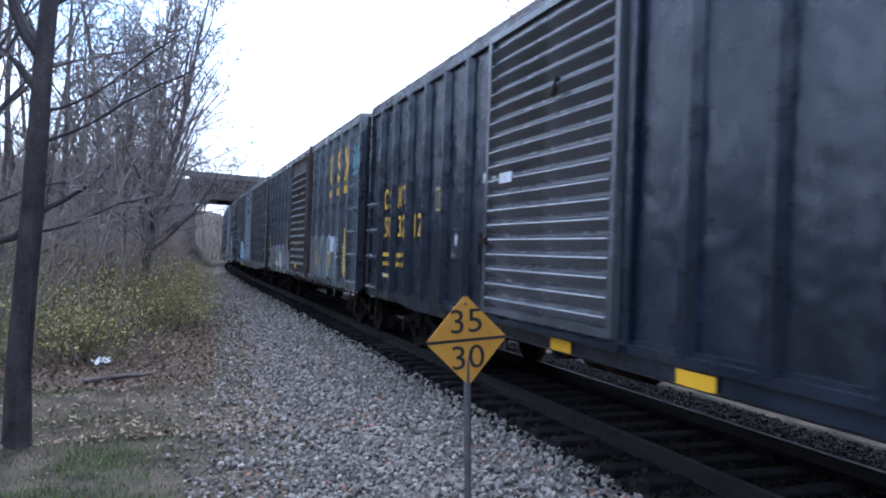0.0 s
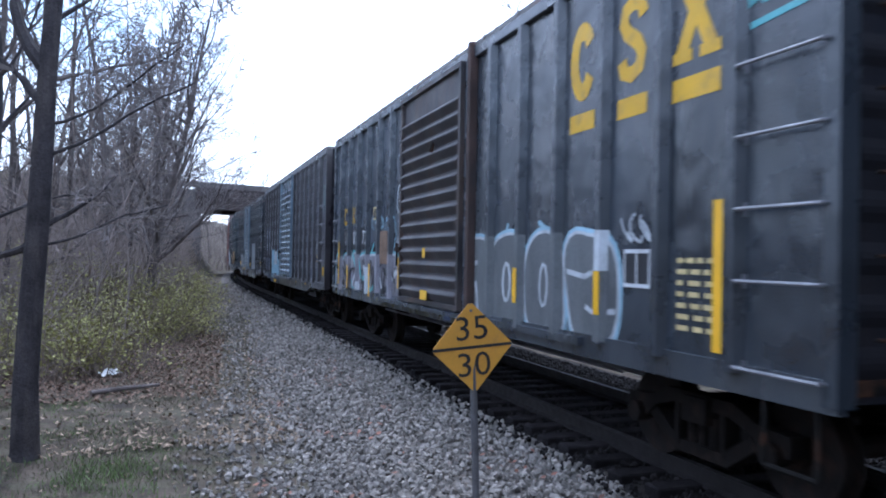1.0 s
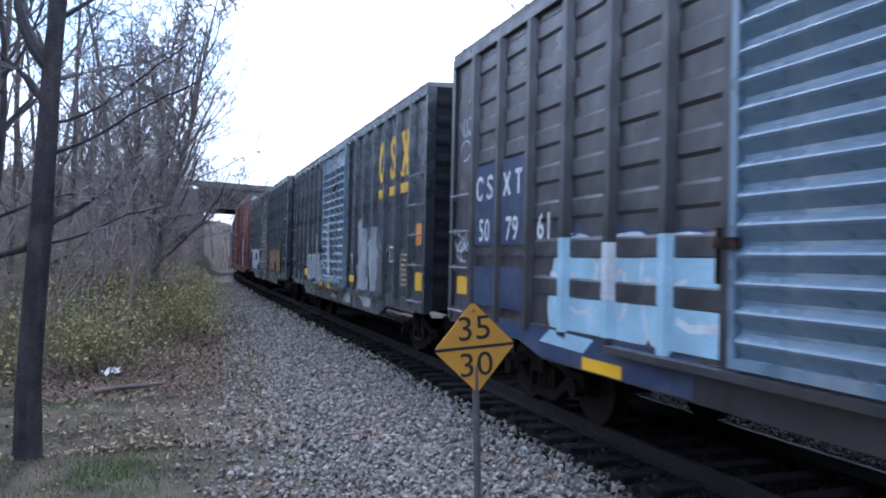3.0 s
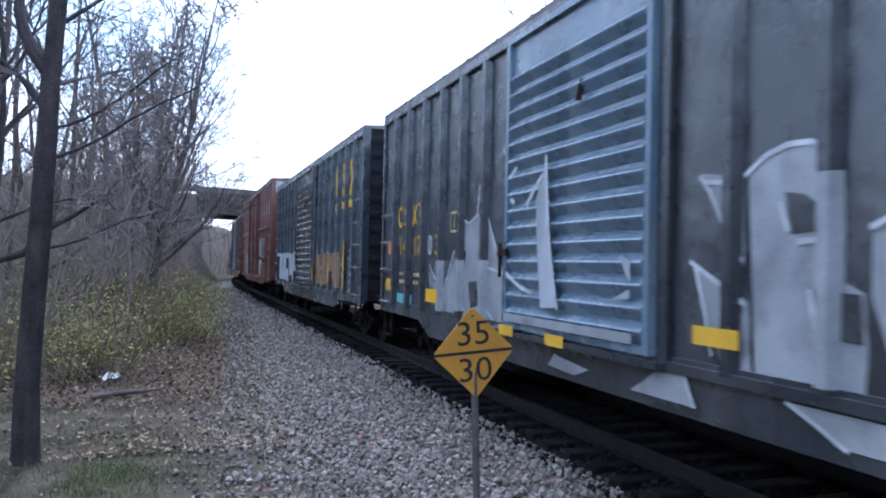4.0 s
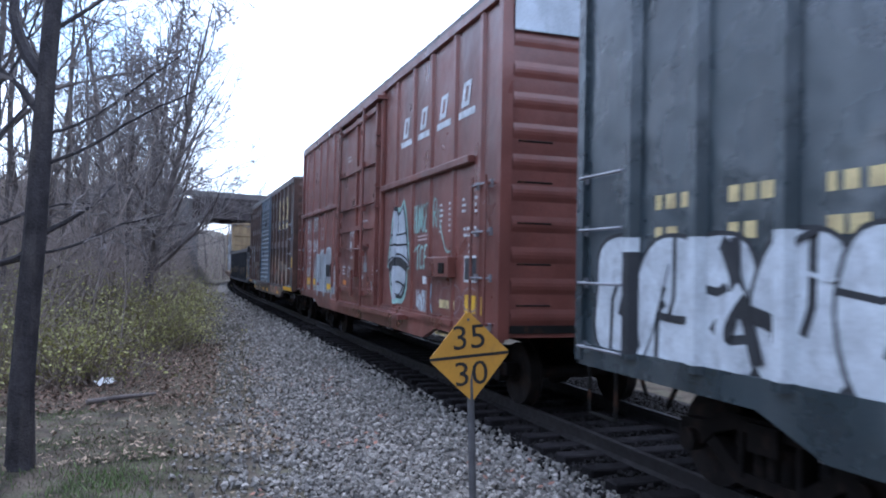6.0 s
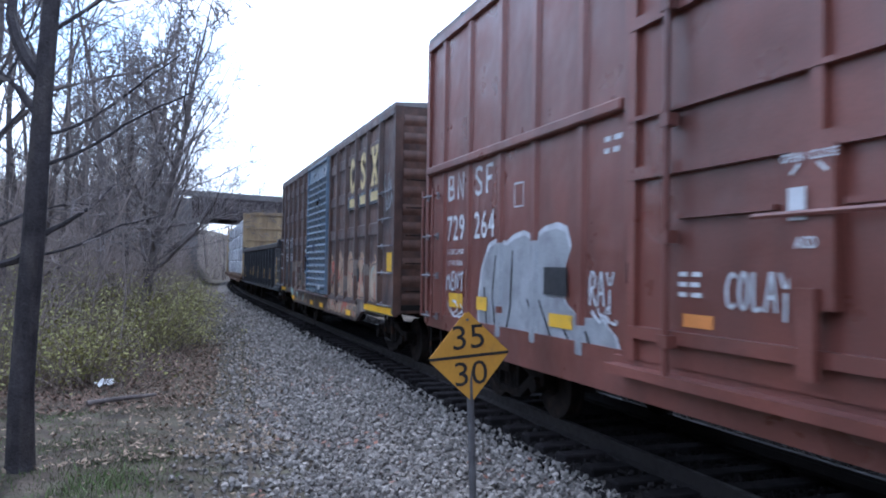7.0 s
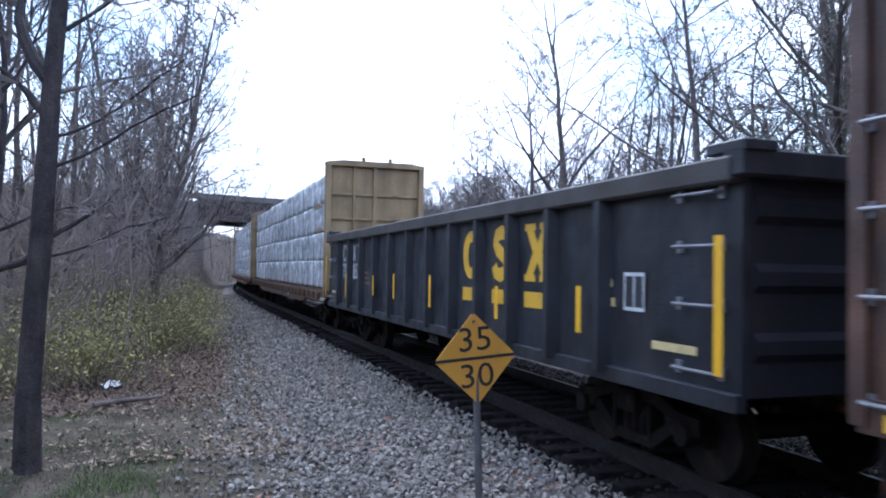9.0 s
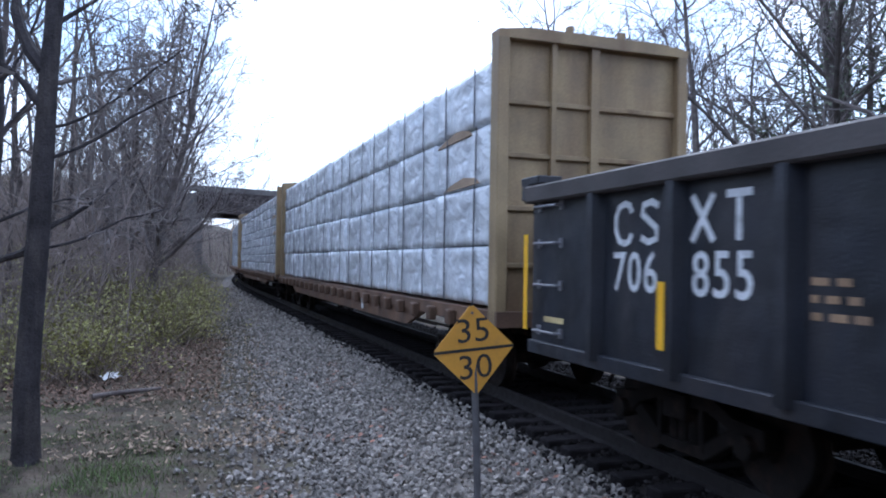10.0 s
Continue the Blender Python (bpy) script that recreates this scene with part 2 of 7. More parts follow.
for node in WRAP.node_tree.nodes:
    if node.type == "TEX_NOISE" and abs(node.inputs["Scale"].default_value - 7.0) < 0.01:
        node.inputs["Scale"].default_value, node.inputs["Detail"].default_value, node.inputs["Distortion"].default_value = 2.3, 2.0, 2.2
    if node.type == "BUMP":
        node.inputs["Strength"].default_value, node.inputs["Distance"].default_value = 0.55, 0.09
STRAP = mat("dark_strap", (0.06, 0.06, 0.07), 0.6, var=0.2)
LUMBER = mat("sawn_lumber", (0.30, 0.22, 0.15), 0.85, var=0.3, scale=4)
SCRAP = mat("rusty_scrap", (0.14, 0.075, 0.05), 0.85, var=0.45, scale=3)
TRASH = mat("white_paper_litter", (0.75, 0.75, 0.74), 0.8, var=0.08)


# ---- mesh helpers ----
def mesh_of(bm, name, m, smooth=False):
    me = bpy.data.meshes.new(name)
    bm.to_mesh(me)
    bm.free()
    me.materials.append(m)
    if smooth:
        for p in me.polygons:
            p.use_smooth = True
    return me


def data_mesh(name, verts, faces, m):
    me = bpy.data.meshes.new(name)
    me.from_pydata(verts, [], faces)
    me.materials.append(m)
    me.update()
    return me


def part(name, me, parent, at=None, label=""):
    ob = new(name, me)
    ob.parent = parent
    if at is not None:
        ob.matrix_basis = at
    return tagged(ob, label) if label else ob


def thing(name, label, category, at=None, group="", kind=""):
    ob = new(name)
    if at is not None:
        ob.matrix_basis = at
    return tagged(ob, label, category, group, kind)


def box(bm, x0, x1, y0, y1, z0, z1):
    vs = [bm.verts.new((x, y, z)) for z in (z0, z1) for y in (y0, y1) for x in (x0, x1)]
    for f in ((0, 2, 3, 1), (4, 5, 7, 6), (0, 1, 5, 4), (2, 6, 7, 3), (0, 4, 6, 2), (1, 3, 7, 5)):
        bm.faces.new([vs[i] for i in f])


def boxed(name, m, *boxes, bevel=0.0):
    bm = bmesh.new()
    for b in boxes:
        box(bm, *b)
    if bevel:
        bmesh.ops.bevel(bm, geom=bm.edges[:], offset=bevel, segments=1, affect="EDGES")
    return mesh_of(bm, name, m)


def prism(bm, pts, axis, a, b):
    """A closed outline swept from a to b along an axis (0, 1 or 2)."""
    def at(p, d):
        c = list(p)
        c.insert(axis, d)
        return bm.verts.new(c)
    lo, hi = [at(p, a) for p in pts], [at(p, b) for p in pts]
    k = len(pts)
    for i in range(k):
        bm.faces.new((lo[i], lo[(i + 1) % k], hi[(i + 1) % k], hi[i]))
    bm.faces.new(lo[::-1])
    bm.faces.new(hi)
    bmesh.ops.recalc_face_normals(bm, faces=bm.faces[:])


def rod(bm, a, b, r, n=8, r2=None):
    a, b = Vector(a), Vector(b)
    q = (b - a).to_track_quat("Z", "Y")
    rings = []
    for p, rr in ((a, r), (b, r if r2 is None else r2)):
        rings.append([bm.verts.new(p + q @ Vector((rr * math.cos(6.2832 * i / n), rr * math.sin(6.2832 * i / n), 0))) for i in range(n)])
    for i in range(n):
        bm.faces.new((rings[0][i], rings[0][(i + 1) % n], rings[1][(i + 1) % n], rings[1][i]))
    bm.faces.new(rings[0][::-1])
    bm.faces.new(rings[1])


def text_mesh(body, size, m, bold=0.0, wide=1.0, spaced=1.0):
    cu = bpy.data.curves.new("lettering", "FONT")
    cu.body, cu.size, cu.offset, cu.resolution_u, cu.space_character = body, size, bold, 3, spaced
    cu.align_x, cu.align_y = "CENTER", "CENTER"
    tmp = bpy.data.objects.new("lettering", cu)
    me = bpy.data.meshes.new_from_object(tmp)
    bpy.data.objects.remove(tmp)
    for v in me.vertices:
        v.co.x *= wide
    me.materials.clear()
    me.materials.append(m)
    return me


# ---- the line of the track ----
CURVE_FROM, CURVE_RADIUS = 45.0, 520.0


def track(s):
    """The middle of the track s metres on from the camera: x, y and the turn to the right in radians."""
    if s <= CURVE_FROM:
        return 0.0, s, 0.0
    a = (s - CURVE_FROM) / CURVE_RADIUS
    return CURVE_RADIUS * (1 - math.cos(a)), CURVE_FROM + CURVE_RADIUS * math.sin(a), a


def middle(y):
    return 0.0 if y <= CURVE_FROM else (y - CURVE_FROM) ** 2 / (2 * CURVE_RADIUS)


def smooth(a, b, v):
    t = min(1.0, max(0.0, (v - a) / (b - a)))
    return t * t * (3 - 2 * t)


BRIDGE_Y, BRIDGE_TURN = 87.6, 18.0


def ground_height(x, y):
    d = x - middle(y)
    z = -0.42
    if -3.4 < d < 3.4:
        z = -0.42 + 0.08 * (1 - abs(d) / 3.4)
    # the wooded bank beside the line
    z += smooth(12, 30, y) * smooth(-4.6, -20, d) * 3.2 + smooth(-9, -40, d) * 2.5 * smooth(2, 25, y)
    z += smooth(10, 40, d) * 1.2
    # the road's embankment on both sides of the bridge
    yb = BRIDGE_Y + math.tan(radians(BRIDGE_TURN)) * x
    road = smooth(yb - 13, yb - 1, y) * (1 - smooth(yb + 11, yb + 24, y))
    gap = smooth(-3.2, -9.5, d) if d < 0 else smooth(9, 16, d)
    z = max(z, -0.4 + road * gap * 9.6)
    n = noise.noise((x * 0.35, y * 0.35, 0)) * 0.5 + noise.noise((x * 1.3, y * 1.3, 4)) * 0.25
    z += smooth(108, 150, y) * (1 - smooth(6, 20, x)) * 6.5
    return z + n * 0.22 * smooth(3.6, 8, abs(d))


def make_ground():
    xs = sorted(set([-1500, -700, -300, -150, -90] + [-60 + 2 * i for i in range(20)] + [-20 + 0.4 * i for i in range(50)] + [i for i in range(0, 20)] + [20 + 3 * i for i in range(15)] + [90, 150, 300, 700, 1500]))
    ys = sorted(set([-1500, -600, -200, -80, -40, -20] + [-10 + 0.5 * i for i in range(80)] + [30 + 1.2 * i for i in range(75)] + [125, 150, 200, 300, 600, 1500]))
    verts = [(x, y, ground_height(x, y)) for y in ys for x in xs]
    w = len(xs)
    faces = [(j * w + i, j * w + i + 1, (j + 1) * w + i + 1, (j + 1) * w + i) for j in range(len(ys) - 1) for i in range(w - 1)]
    me = data_mesh("ground", verts, faces, SOIL)
    for p in me.polygons:
        p.use_smooth = True
    tagged(new("ground", me), "brown leaf-strewn soil with thin grass", "ground", kind="structure")


def shoulder(y):
    """How far the gravel reaches to the near side of the track."""
    return float(np.interp(y, (-20, 4, 8, 15, 25, 36, 60, 200), (5.0, 4.9, 4.55, 4.0, 3.3, 2.75, 2.5, 2.4)))


def ballast_height(d, y):
    w = shoulder(y)
    a = abs(d)
    if d > 0:
        w = 3.4
    if a < 0.95:
        return -0.2
    return -0.2 - 0.06 * smooth(0.95, 1.3, a) - 0.15 * smooth(1.5, w, a) - (0.05 if a > w - 0.05 else 0)


def make_ballast():
    verts, faces = [], []
    ss = [-40, -20] + [-10 + i for i in range(60)] + [50 + 3 * i for i in range(40)]
    for s in ss:
        x, y, a = track(s)
        w = shoulder(y)
        for k in range(23):
            d = -w + (w + 3.4) * k / 22
            z = ballast_height(d, y) + noise.noise((d * 1.7, y * 1.7, 2)) * 0.035
            verts.append((x + d * math.cos(a), y - d * math.sin(a), z if k not in (0, 22) else z - 0.12))
    for j in range(len(ss) - 1):
        for k in range(22):
            faces.append((j * 23 + k, j * 23 + k + 1, (j + 1) * 23 + k + 1, (j + 1) * 23 + k))
    me = data_mesh("ballast_bed", verts, faces, GRAVEL)
    # second colour from the near tie ends across: oil plus painted train shade
    me.materials.append(OILBED_SHADE)
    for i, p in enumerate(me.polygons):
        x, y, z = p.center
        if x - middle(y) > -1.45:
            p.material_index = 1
    tagged(new("ballast_bed", me), "grey crushed-stone bed under the track", "ballast", kind="structure")


ICO = ((0, 0, 1), (0.894, 0, 0.447), (0.276, 0.851, 0.447), (-0.724, 0.526, 0.447), (-0.724, -0.526, 0.447), (0.276, -0.851, 0.447), (0.4, 0.3, -0.6), (-0.5, 0.1, -0.6), (0.2, -0.5, -0.6))
ICO_F = ((0, 1, 2), (0, 2, 3), (0, 3, 4), (0, 4, 5), (0, 5, 1), (1, 6, 2), (2, 6, 7), (2, 7, 3), (3, 7, 4), (4, 7, 8), (4, 8, 5), (5, 8, 6), (5, 6, 1))


def make_stones():
    rng = np.random.default_rng(5)
    sets = {False: ([], [], [0]), True: ([], [], [0])}
    icov, icof = np.array(ICO), np.array(ICO_F)
    for y0, y1, per in ((-9, 2.5, 130), (2.5, 8, 330), (8, 14, 300), (14, 22, 210), (22, 34, 95), (34, 60, 30)):
        for x0, x1 in ((-5.5, 2.6),):
            count = int((y1 - y0) * (x1 - x0) * per)
            P = rng.random((count, 3))
            for px, py, pr in P:
                y = y0 + py * (y1 - y0)
                d = x0 + px * (x1 - x0)
                edge = shoulder(y) + 0.2 + 0.25 * noise.noise((d, y * 1.5, 7)) + rng.normal(0, 0.34)
                if d < -edge or (0.62 < abs(d) < 0.82):
                    continue
                if abs(d) < 1.32 and ((y / 0.52) % 1) < 0.5:
                    continue
                r = (0.020 + 0.028 * pr ** 1.6) * (1.0 if y < 22 else 1.4)
                ax = rng.random(3) * 6.28
                e = Euler(ax).to_matrix()
                v = icov * (r * rng.uniform(0.6, 1.25, 3)) * rng.uniform(0.8, 1.15, (len(icov), 1))
                v = v @ np.array(e).T
                z = ballast_height(d, y) if abs(d) < shoulder(y) else -0.40
                v += (d + middle(y), y, z + r * 0.35 + rng.random() * (0.03 if abs(d) > 1.4 else 0.012))
                # dark set: oil stain and the train's shade in one colour
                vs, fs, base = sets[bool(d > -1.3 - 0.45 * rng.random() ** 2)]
                vs.append(v)
                fs.append(icof + base[0])
                base[0] += len(icov)
    for dark, (vs, fs, base) in sets.items():
        nm = "oily_stones" if dark else "ballast_stones"
        me = data_mesh(nm, np.concatenate(vs).tolist(), np.concatenate(fs).tolist(), OILY_SHADE if dark else STONE)
        tagged(new(nm, me), "oily stones between the ties, coloured darker for the shade under the train" if dark else "loose pale grey crushed stones beside the rails", "gravel", kind="stuff")


def make_track():
    root = thing("railway_track", "single railway track of worn rails on dark timber ties", "railway track", kind="structure")
    prof = [(-0.07, -0.17), (0.07, -0.17), (0.07, -0.155), (0.012, -0.13), (0.012, -0.045), (0.037, -0.035), (0.037, 0), (-0.037, 0), (-0.037, -0.035), (-0.012, -0.045), (-0.012, -0.13), (-0.07, -0.155)]
    for side in (-0.755, 0.755):
        verts, faces = [], []
        ss = [-60, 0, 44] + [46 + 4 * i for i in range(40)]
        k = len(prof)
        for s in ss:
            x, y, a = track(s)
            for px, pz in prof:
                d = side + px
                verts.append((x + d * math.cos(a), y - d * math.sin(a), pz))
        for j in range(len(ss) - 1):
            for i in range(k):
                faces.append((j * k + i, j * k + (i + 1) % k, (j + 1) * k + (i + 1) % k, (j + 1) * k + i))
        part("rail", data_mesh("rail", verts, faces, RAIL), root, label="rail with a worn bright top edge")
    tie = boxed("tie", TIE, (-1.3, 1.3, -0.115, 0.115, -0.33, -0.155), bevel=0.015)
    rng = random.Random(3)
    for i in range(-30, 190):
        x, y, a = track(i * 0.52 + 0.13)
        if y < 100:
            part("tie", tie, root, pose(x + rng.uniform(-0.05, 0.05), y, rng.uniform(-0.012, 0.008), rng.uniform(-1, 1), rng.uniform(-0.4, 0.4), -math.degrees(a) + rng.uniform(-1.2, 1.2)))


def make_bridge():
    root = thing("road_bridge", "dark steel road bridge over the track", "bridge", pose(1.5, BRIDGE_Y + 1.0, 0, 0, 0, BRIDGE_TURN))
    part("deck", boxed("deck", CONCRETE, (-7.5, 45, 0.5, 10, 8.2, 8.6)), root)
    part("girder", boxed("girder", GIRDER, (-5.2, 22, 0.0, 0.4, 6.9, 9.0), (-5.2, 22, -0.16, 0.56, 6.78, 6.9), (-5.2, 22, -0.16, 0.56, 9.0, 9.1)), root, label="deep rusted plate girder")
    part("girder", boxed("girder", GIRDER, (-5.2, 22, 9.9, 10.3, 6.9, 9.0), (-5.2, 22, 9.7, 10.5, 6.78, 6.9)), root)
    stiff = boxed("stiffener", GIRDER, (-0.05, 0.05, -0.15, 0.0, 6.9, 9.0))
    for i in range(18):
        part("stiffener", stiff, root, pose(-4.6 + 1.5 * i, 0, 0))
    part("parapet", boxed("parapet", CONCRETE, (-7.5, 45, -0.1, 0.35, 9.1, 9.72)), root)
    part("parapet", boxed("parapet", CONCRETE, (-7.5, 45, 10.0, 10.4, 9.0, 9.7)), root)
    part("abutment", boxed("abutment", CONCRETE, (-7.2, -4.55, 0.3, 10.2, -1, 8.2), (-11, -7.2, 0.3, 1.1, -1, 6.5)), root, label="dark stained concrete abutment")
    part("abutment", boxed("abutment", CONCRETE, (13, 16, 0.3, 10.2, -1, 8.2), (16, 30, 0.3, 1.1, -1, 8.2)), root)
    return root


def make_sign():
    root = thing("speed_sign", "small yellow diamond speed sign on a grey post in the gravel", "sign", pose(-3.145, 5.5, 1.165, 0, 0, 0))
    bm = bmesh.new()
    pts = [(0.335, 0.0), (0.0, 0.352), (-0.335, 0.0), (0.0, -0.352)]
    prism(bm, pts, 1, -0.004, 0.004)
    bmesh.ops.bevel(bm, geom=[e for e in bm.edges if abs(e.verts[0].co.y - e.verts[1].co.y) > 0.005], offset=0.02, segments=3, affect="EDGES")
    plate = part("plate", mesh_of(bm, "plate", SIGN), root, pose(0, 0, 0, 0, -4.6, 0), "dull yellow diamond plate")
    part("bar", boxed("bar", INK, (-0.325, 0.325, -0.008, -0.0045, -0.011, 0.011)), plate)
    for word, z in (("35", 0.137), ("30", -0.142)):
        part("numeral", text_mesh(word, 0.262, INK, 0.0, 1.12), plate, pose(0, -0.008, z, 90, 0, 0))
    bolt = bmesh.new()
    rod(bolt, (0, -0.013, 0), (0, 0, 0), 0.011, 8)
    bolt = mesh_of(bolt, "bolt", POST)
    for z in (0.28, -0.27):
        part("bolt", bolt, plate, pose(0, 0, z))
    bm = bmesh.new()
    rod(bm, (0.0, 0.03, 0.30), (0.075, 0.0, -1.75), 0.029, 10)
    part("post", mesh_of(bm, "post", POST), root, label="thin grey metal post")


def tube(verts, faces, pts, radii, n):
    base = len(verts)
    for i, (p, r) in enumerate(zip(pts, radii)):
        d = (pts[min(i + 1, len(pts) - 1)] - pts[max(i - 1, 0)]).normalized()
        u = d.orthogonal().normalized()
        w = d.cross(u)
        for k in range(n):
            a = 6.2832 * k / n
            verts.append(tuple(p + u * (r * math.cos(a)) + w * (r * math.sin(a))))
    for i in range(len(pts) - 1):
        for k in range(n):
            a, b = base + i * n + k, base + i * n + (k + 1) % n
            faces.append((a, b, b + n, a + n))
    faces.append(tuple(base + (len(pts) - 1) * n + k for k in range(n)))


def bough(start, way, length, r0, r1, steps, rng, wander=0.18, lift=0.05):
    pts, p, d = [start.copy()], start.copy(), way.normalized()
    for i in range(steps):
        d = (d + Vector((rng.gauss(0, wander), rng.gauss(0, wander), rng.gauss(0, wander) + lift))).normalized()
        p = p + d * (length / steps)
        pts.append(p.copy())
    return pts, [r0 + (r1 - r0) * i / steps for i in range(steps + 1)]


def grow(verts, faces, pts, radii, level, rng, counts, shrink, lift):
    """Side shoots along a bough, and shoots on those."""
    if level >= len(counts):
        return
    n = len(pts) - 1
    length = sum((pts[i + 1] - pts[i]).length for i in range(n))
    for c in range(counts[level]):
        f = rng.uniform(0.25, 1.0)
        i = min(n - 1, int(f * n))
        p = pts[i].lerp(pts[i + 1], f * n - i)
        axis = (pts[i + 1] - pts[i]).normalized()
        side = axis.orthogonal().normalized()
        side.rotate(Matrix.Rotation(rng.uniform(0, 6.28), 3, axis))
        way = axis * rng.uniform(0.5, 0.95) + side * rng.uniform(0.5, 0.9)
        r = max(0.008, radii[i] * rng.uniform(0.4, 0.65))
        steps = 4 if level == 0 else 2 if level == 1 else 1
        q, rr = bough(p, way, length * shrink * rng.uniform(0.6, 1.15) * (1.15 - 0.5 * f), r, max(0.0045, r * 0.45), steps, rng, 0.2, lift)
        tube(verts, faces, q, rr, 4 if level == 0 else 3)
        grow(verts, faces, q, rr, level + 1, rng, counts, shrink, lift)


def tree_meshes(seed, height, limbs=13, low=0.3, spread=0.42, girth=0.14, counts=(6, 4, 5), bark=None):
    rng = random.Random(seed)
    tv, tf, cv, cf = [], [], [], []
    pts, radii = bough(Vector((0, 0, -0.4)), Vector((rng.gauss(0, 0.06), rng.gauss(0, 0.06), 1)), height, girth, 0.02, 11, rng, 0.05, 0.05)
    radii[0] = girth * 1.35
    tube(tv, tf, pts, radii, 9)
    for k in range(limbs):
        f = low + (0.96 - low) * (k + rng.random()) / limbs
        i = min(10, int(f * 11))
        p = pts[i].lerp(pts[i + 1], f * 11 - i)
        a = k * 2.4 + rng.uniform(-0.5, 0.5)
        way = Vector((math.cos(a), math.sin(a), rng.uniform(0.45, 1.2)))
        q, rr = bough(p, way, height * spread * (1.2 - f) * rng.uniform(0.75, 1.2), radii[i] * rng.uniform(0.4, 0.6), 0.012, 6, rng, 0.15, 0.07)
        tube(tv, tf, q, rr, 6)
        grow(cv, cf, q, rr, 0, rng, counts, 0.45, 0.06)
    return data_mesh("trunk", tv, tf, bark or BARK), data_mesh("crown", cv, cf, TWIG)


def make_woods():
    kinds = [tree_meshes(11, 13.5, 13, 0.35, 0.36, 0.15), tree_meshes(12, 15, 14, 0.4, 0.33, 0.17), tree_meshes(13, 11.5, 12, 0.3, 0.42, 0.12),
             tree_meshes(14, 12.5, 15, 0.28, 0.4, 0.13), tree_meshes(15, 9, 12, 0.2, 0.45, 0.09),
             tree_meshes(16, 12, 9, 0.3, 0.4, 0.13, (5, 4, 3)), tree_meshes(17, 13, 9, 0.25, 0.4, 0.15, (5, 4, 3)),
             tree_meshes(18, 13.5, 14, 0.18, 0.62, 0.21, (8, 6, 5)), tree_meshes(19, 13, 13, 0.2, 0.6, 0.19, (8, 6, 5)),
             tree_meshes(20, 12.5, 18, 0.16, 0.5, 0.16, (8, 6, 5)), tree_meshes(27, 9.5, 16, 0.12, 0.55, 0.12, (8, 6, 5))]
    firsts = []
    for k, (t, c) in enumerate(kinds):
        firsts.append((t, c))
    rng = random.Random(21)
    spots = []
    # the wood on the bank, thick along the line and thinner behind
    y = 15.0
    while y < 84:
        spots.append((middle(y) - rng.uniform(6.6, 8.2) - (1.5 if y < 24 else 0), y))
        spots.append((middle(y) - rng.uniform(8.5, 13), y + rng.uniform(-1, 1)))
        y += rng.uniform(3.6, 5.4)
    for k in range(7):
        spots.append((-rng.uniform(12, 24), rng.uniform(14, 45)))
    def plant(x, y, group, label, size=1.0, pick=(0, 1, 2, 3, 4)):
        t, c = firsts[rng.choice(pick)]
        root = thing("tree", label, "tree", pose(x, y, ground_height(x, y), 0, 0, rng.uniform(0, 360)), group)
        sc = size * rng.uniform(0.85, 1.15)
        for nm, me in (("trunk", t), ("crown", c)):
            ob = part(nm, me, root)
            ob.scale = (sc, sc, sc)
    for x, y in spots:
        plant(x, y, "wood beside the line", "bare grey-brown tree on the wooded bank", 1.0 if y < 45 else 0.92, (0, 1, 2, 3, 4) if y < 40 else (5, 6, 4))
    for y in (26, 29.5, 33, 36, 39.5, 44, 49, 55, 61):
        plant(middle(y) - rng.uniform(5.6, 6.6), y, "wood beside the line", "bare grey-brown tree on the wooded bank", 0.95, (9, 3, 9, 8))
    for k in range(16):
        y = rng.uniform(30, 80)
        plant(11 + rng.uniform(0, 8) + y * 0.1, y, "trees behind the train", "bare tree beyond the track", 0.9, (2, 5, 6))
    for x, y in ((9.2, 11.2), (10.4, 15.3), (9.8, 20.5), (12.5, 24.5), (11.2, 31), (14, 18), (13, 13), (15, 29), (13, 38)):
        plant(x, y, "trees behind the train", "spreading bare tree beyond the track", 1.0, (7, 8, 9))
    for x, y in ((13.5, 19), (15, 23.5), (12.5, 27), (17, 17), (19, 28), (14.5, 33), (17, 38), (22, 35), (16, 44), (20, 50), (25, 46), (18, 57), (24, 61), (29, 55), (22, 69), (30, 70), (19, 12), (23, 20), (16, 13.5)):
        plant(x, y, "trees behind the train", "bare tree beyond the track", 0.82 if y > 30 else 0.9, (5, 6))
    for k in range(44):
        y = rng.uniform(22, 78)
        plant(9.5 + y * 0.06 + rng.uniform(0, 13), y, "trees behind the train", "bare twiggy tree beyond the track", 0.8 if y < 50 else 0.95, (9, 10, 10))
    for k in range(20):
        y = rng.uniform(44, 78)
        plant(-5.3 + y * rng.uniform(0.275, 0.44), y, "trees behind the train", "bare twiggy tree beyond the track", 0.9, (9, 10, 3))
    for x, y in ((14, 47), (17.5, 53), (20, 58), (17, 62), (22, 64), (24.5, 57), (12.5, 43)):
        plant(x, y, "trees behind the train", "bare tree with fine twigs beyond the track", 0.8, (2, 3))
    for k in range(18):
        plant(rng.uniform(-8, 22), rng.uniform(108, 150), "trees beyond the bridge", "bare tree far down the line", 0.9, (5, 6))


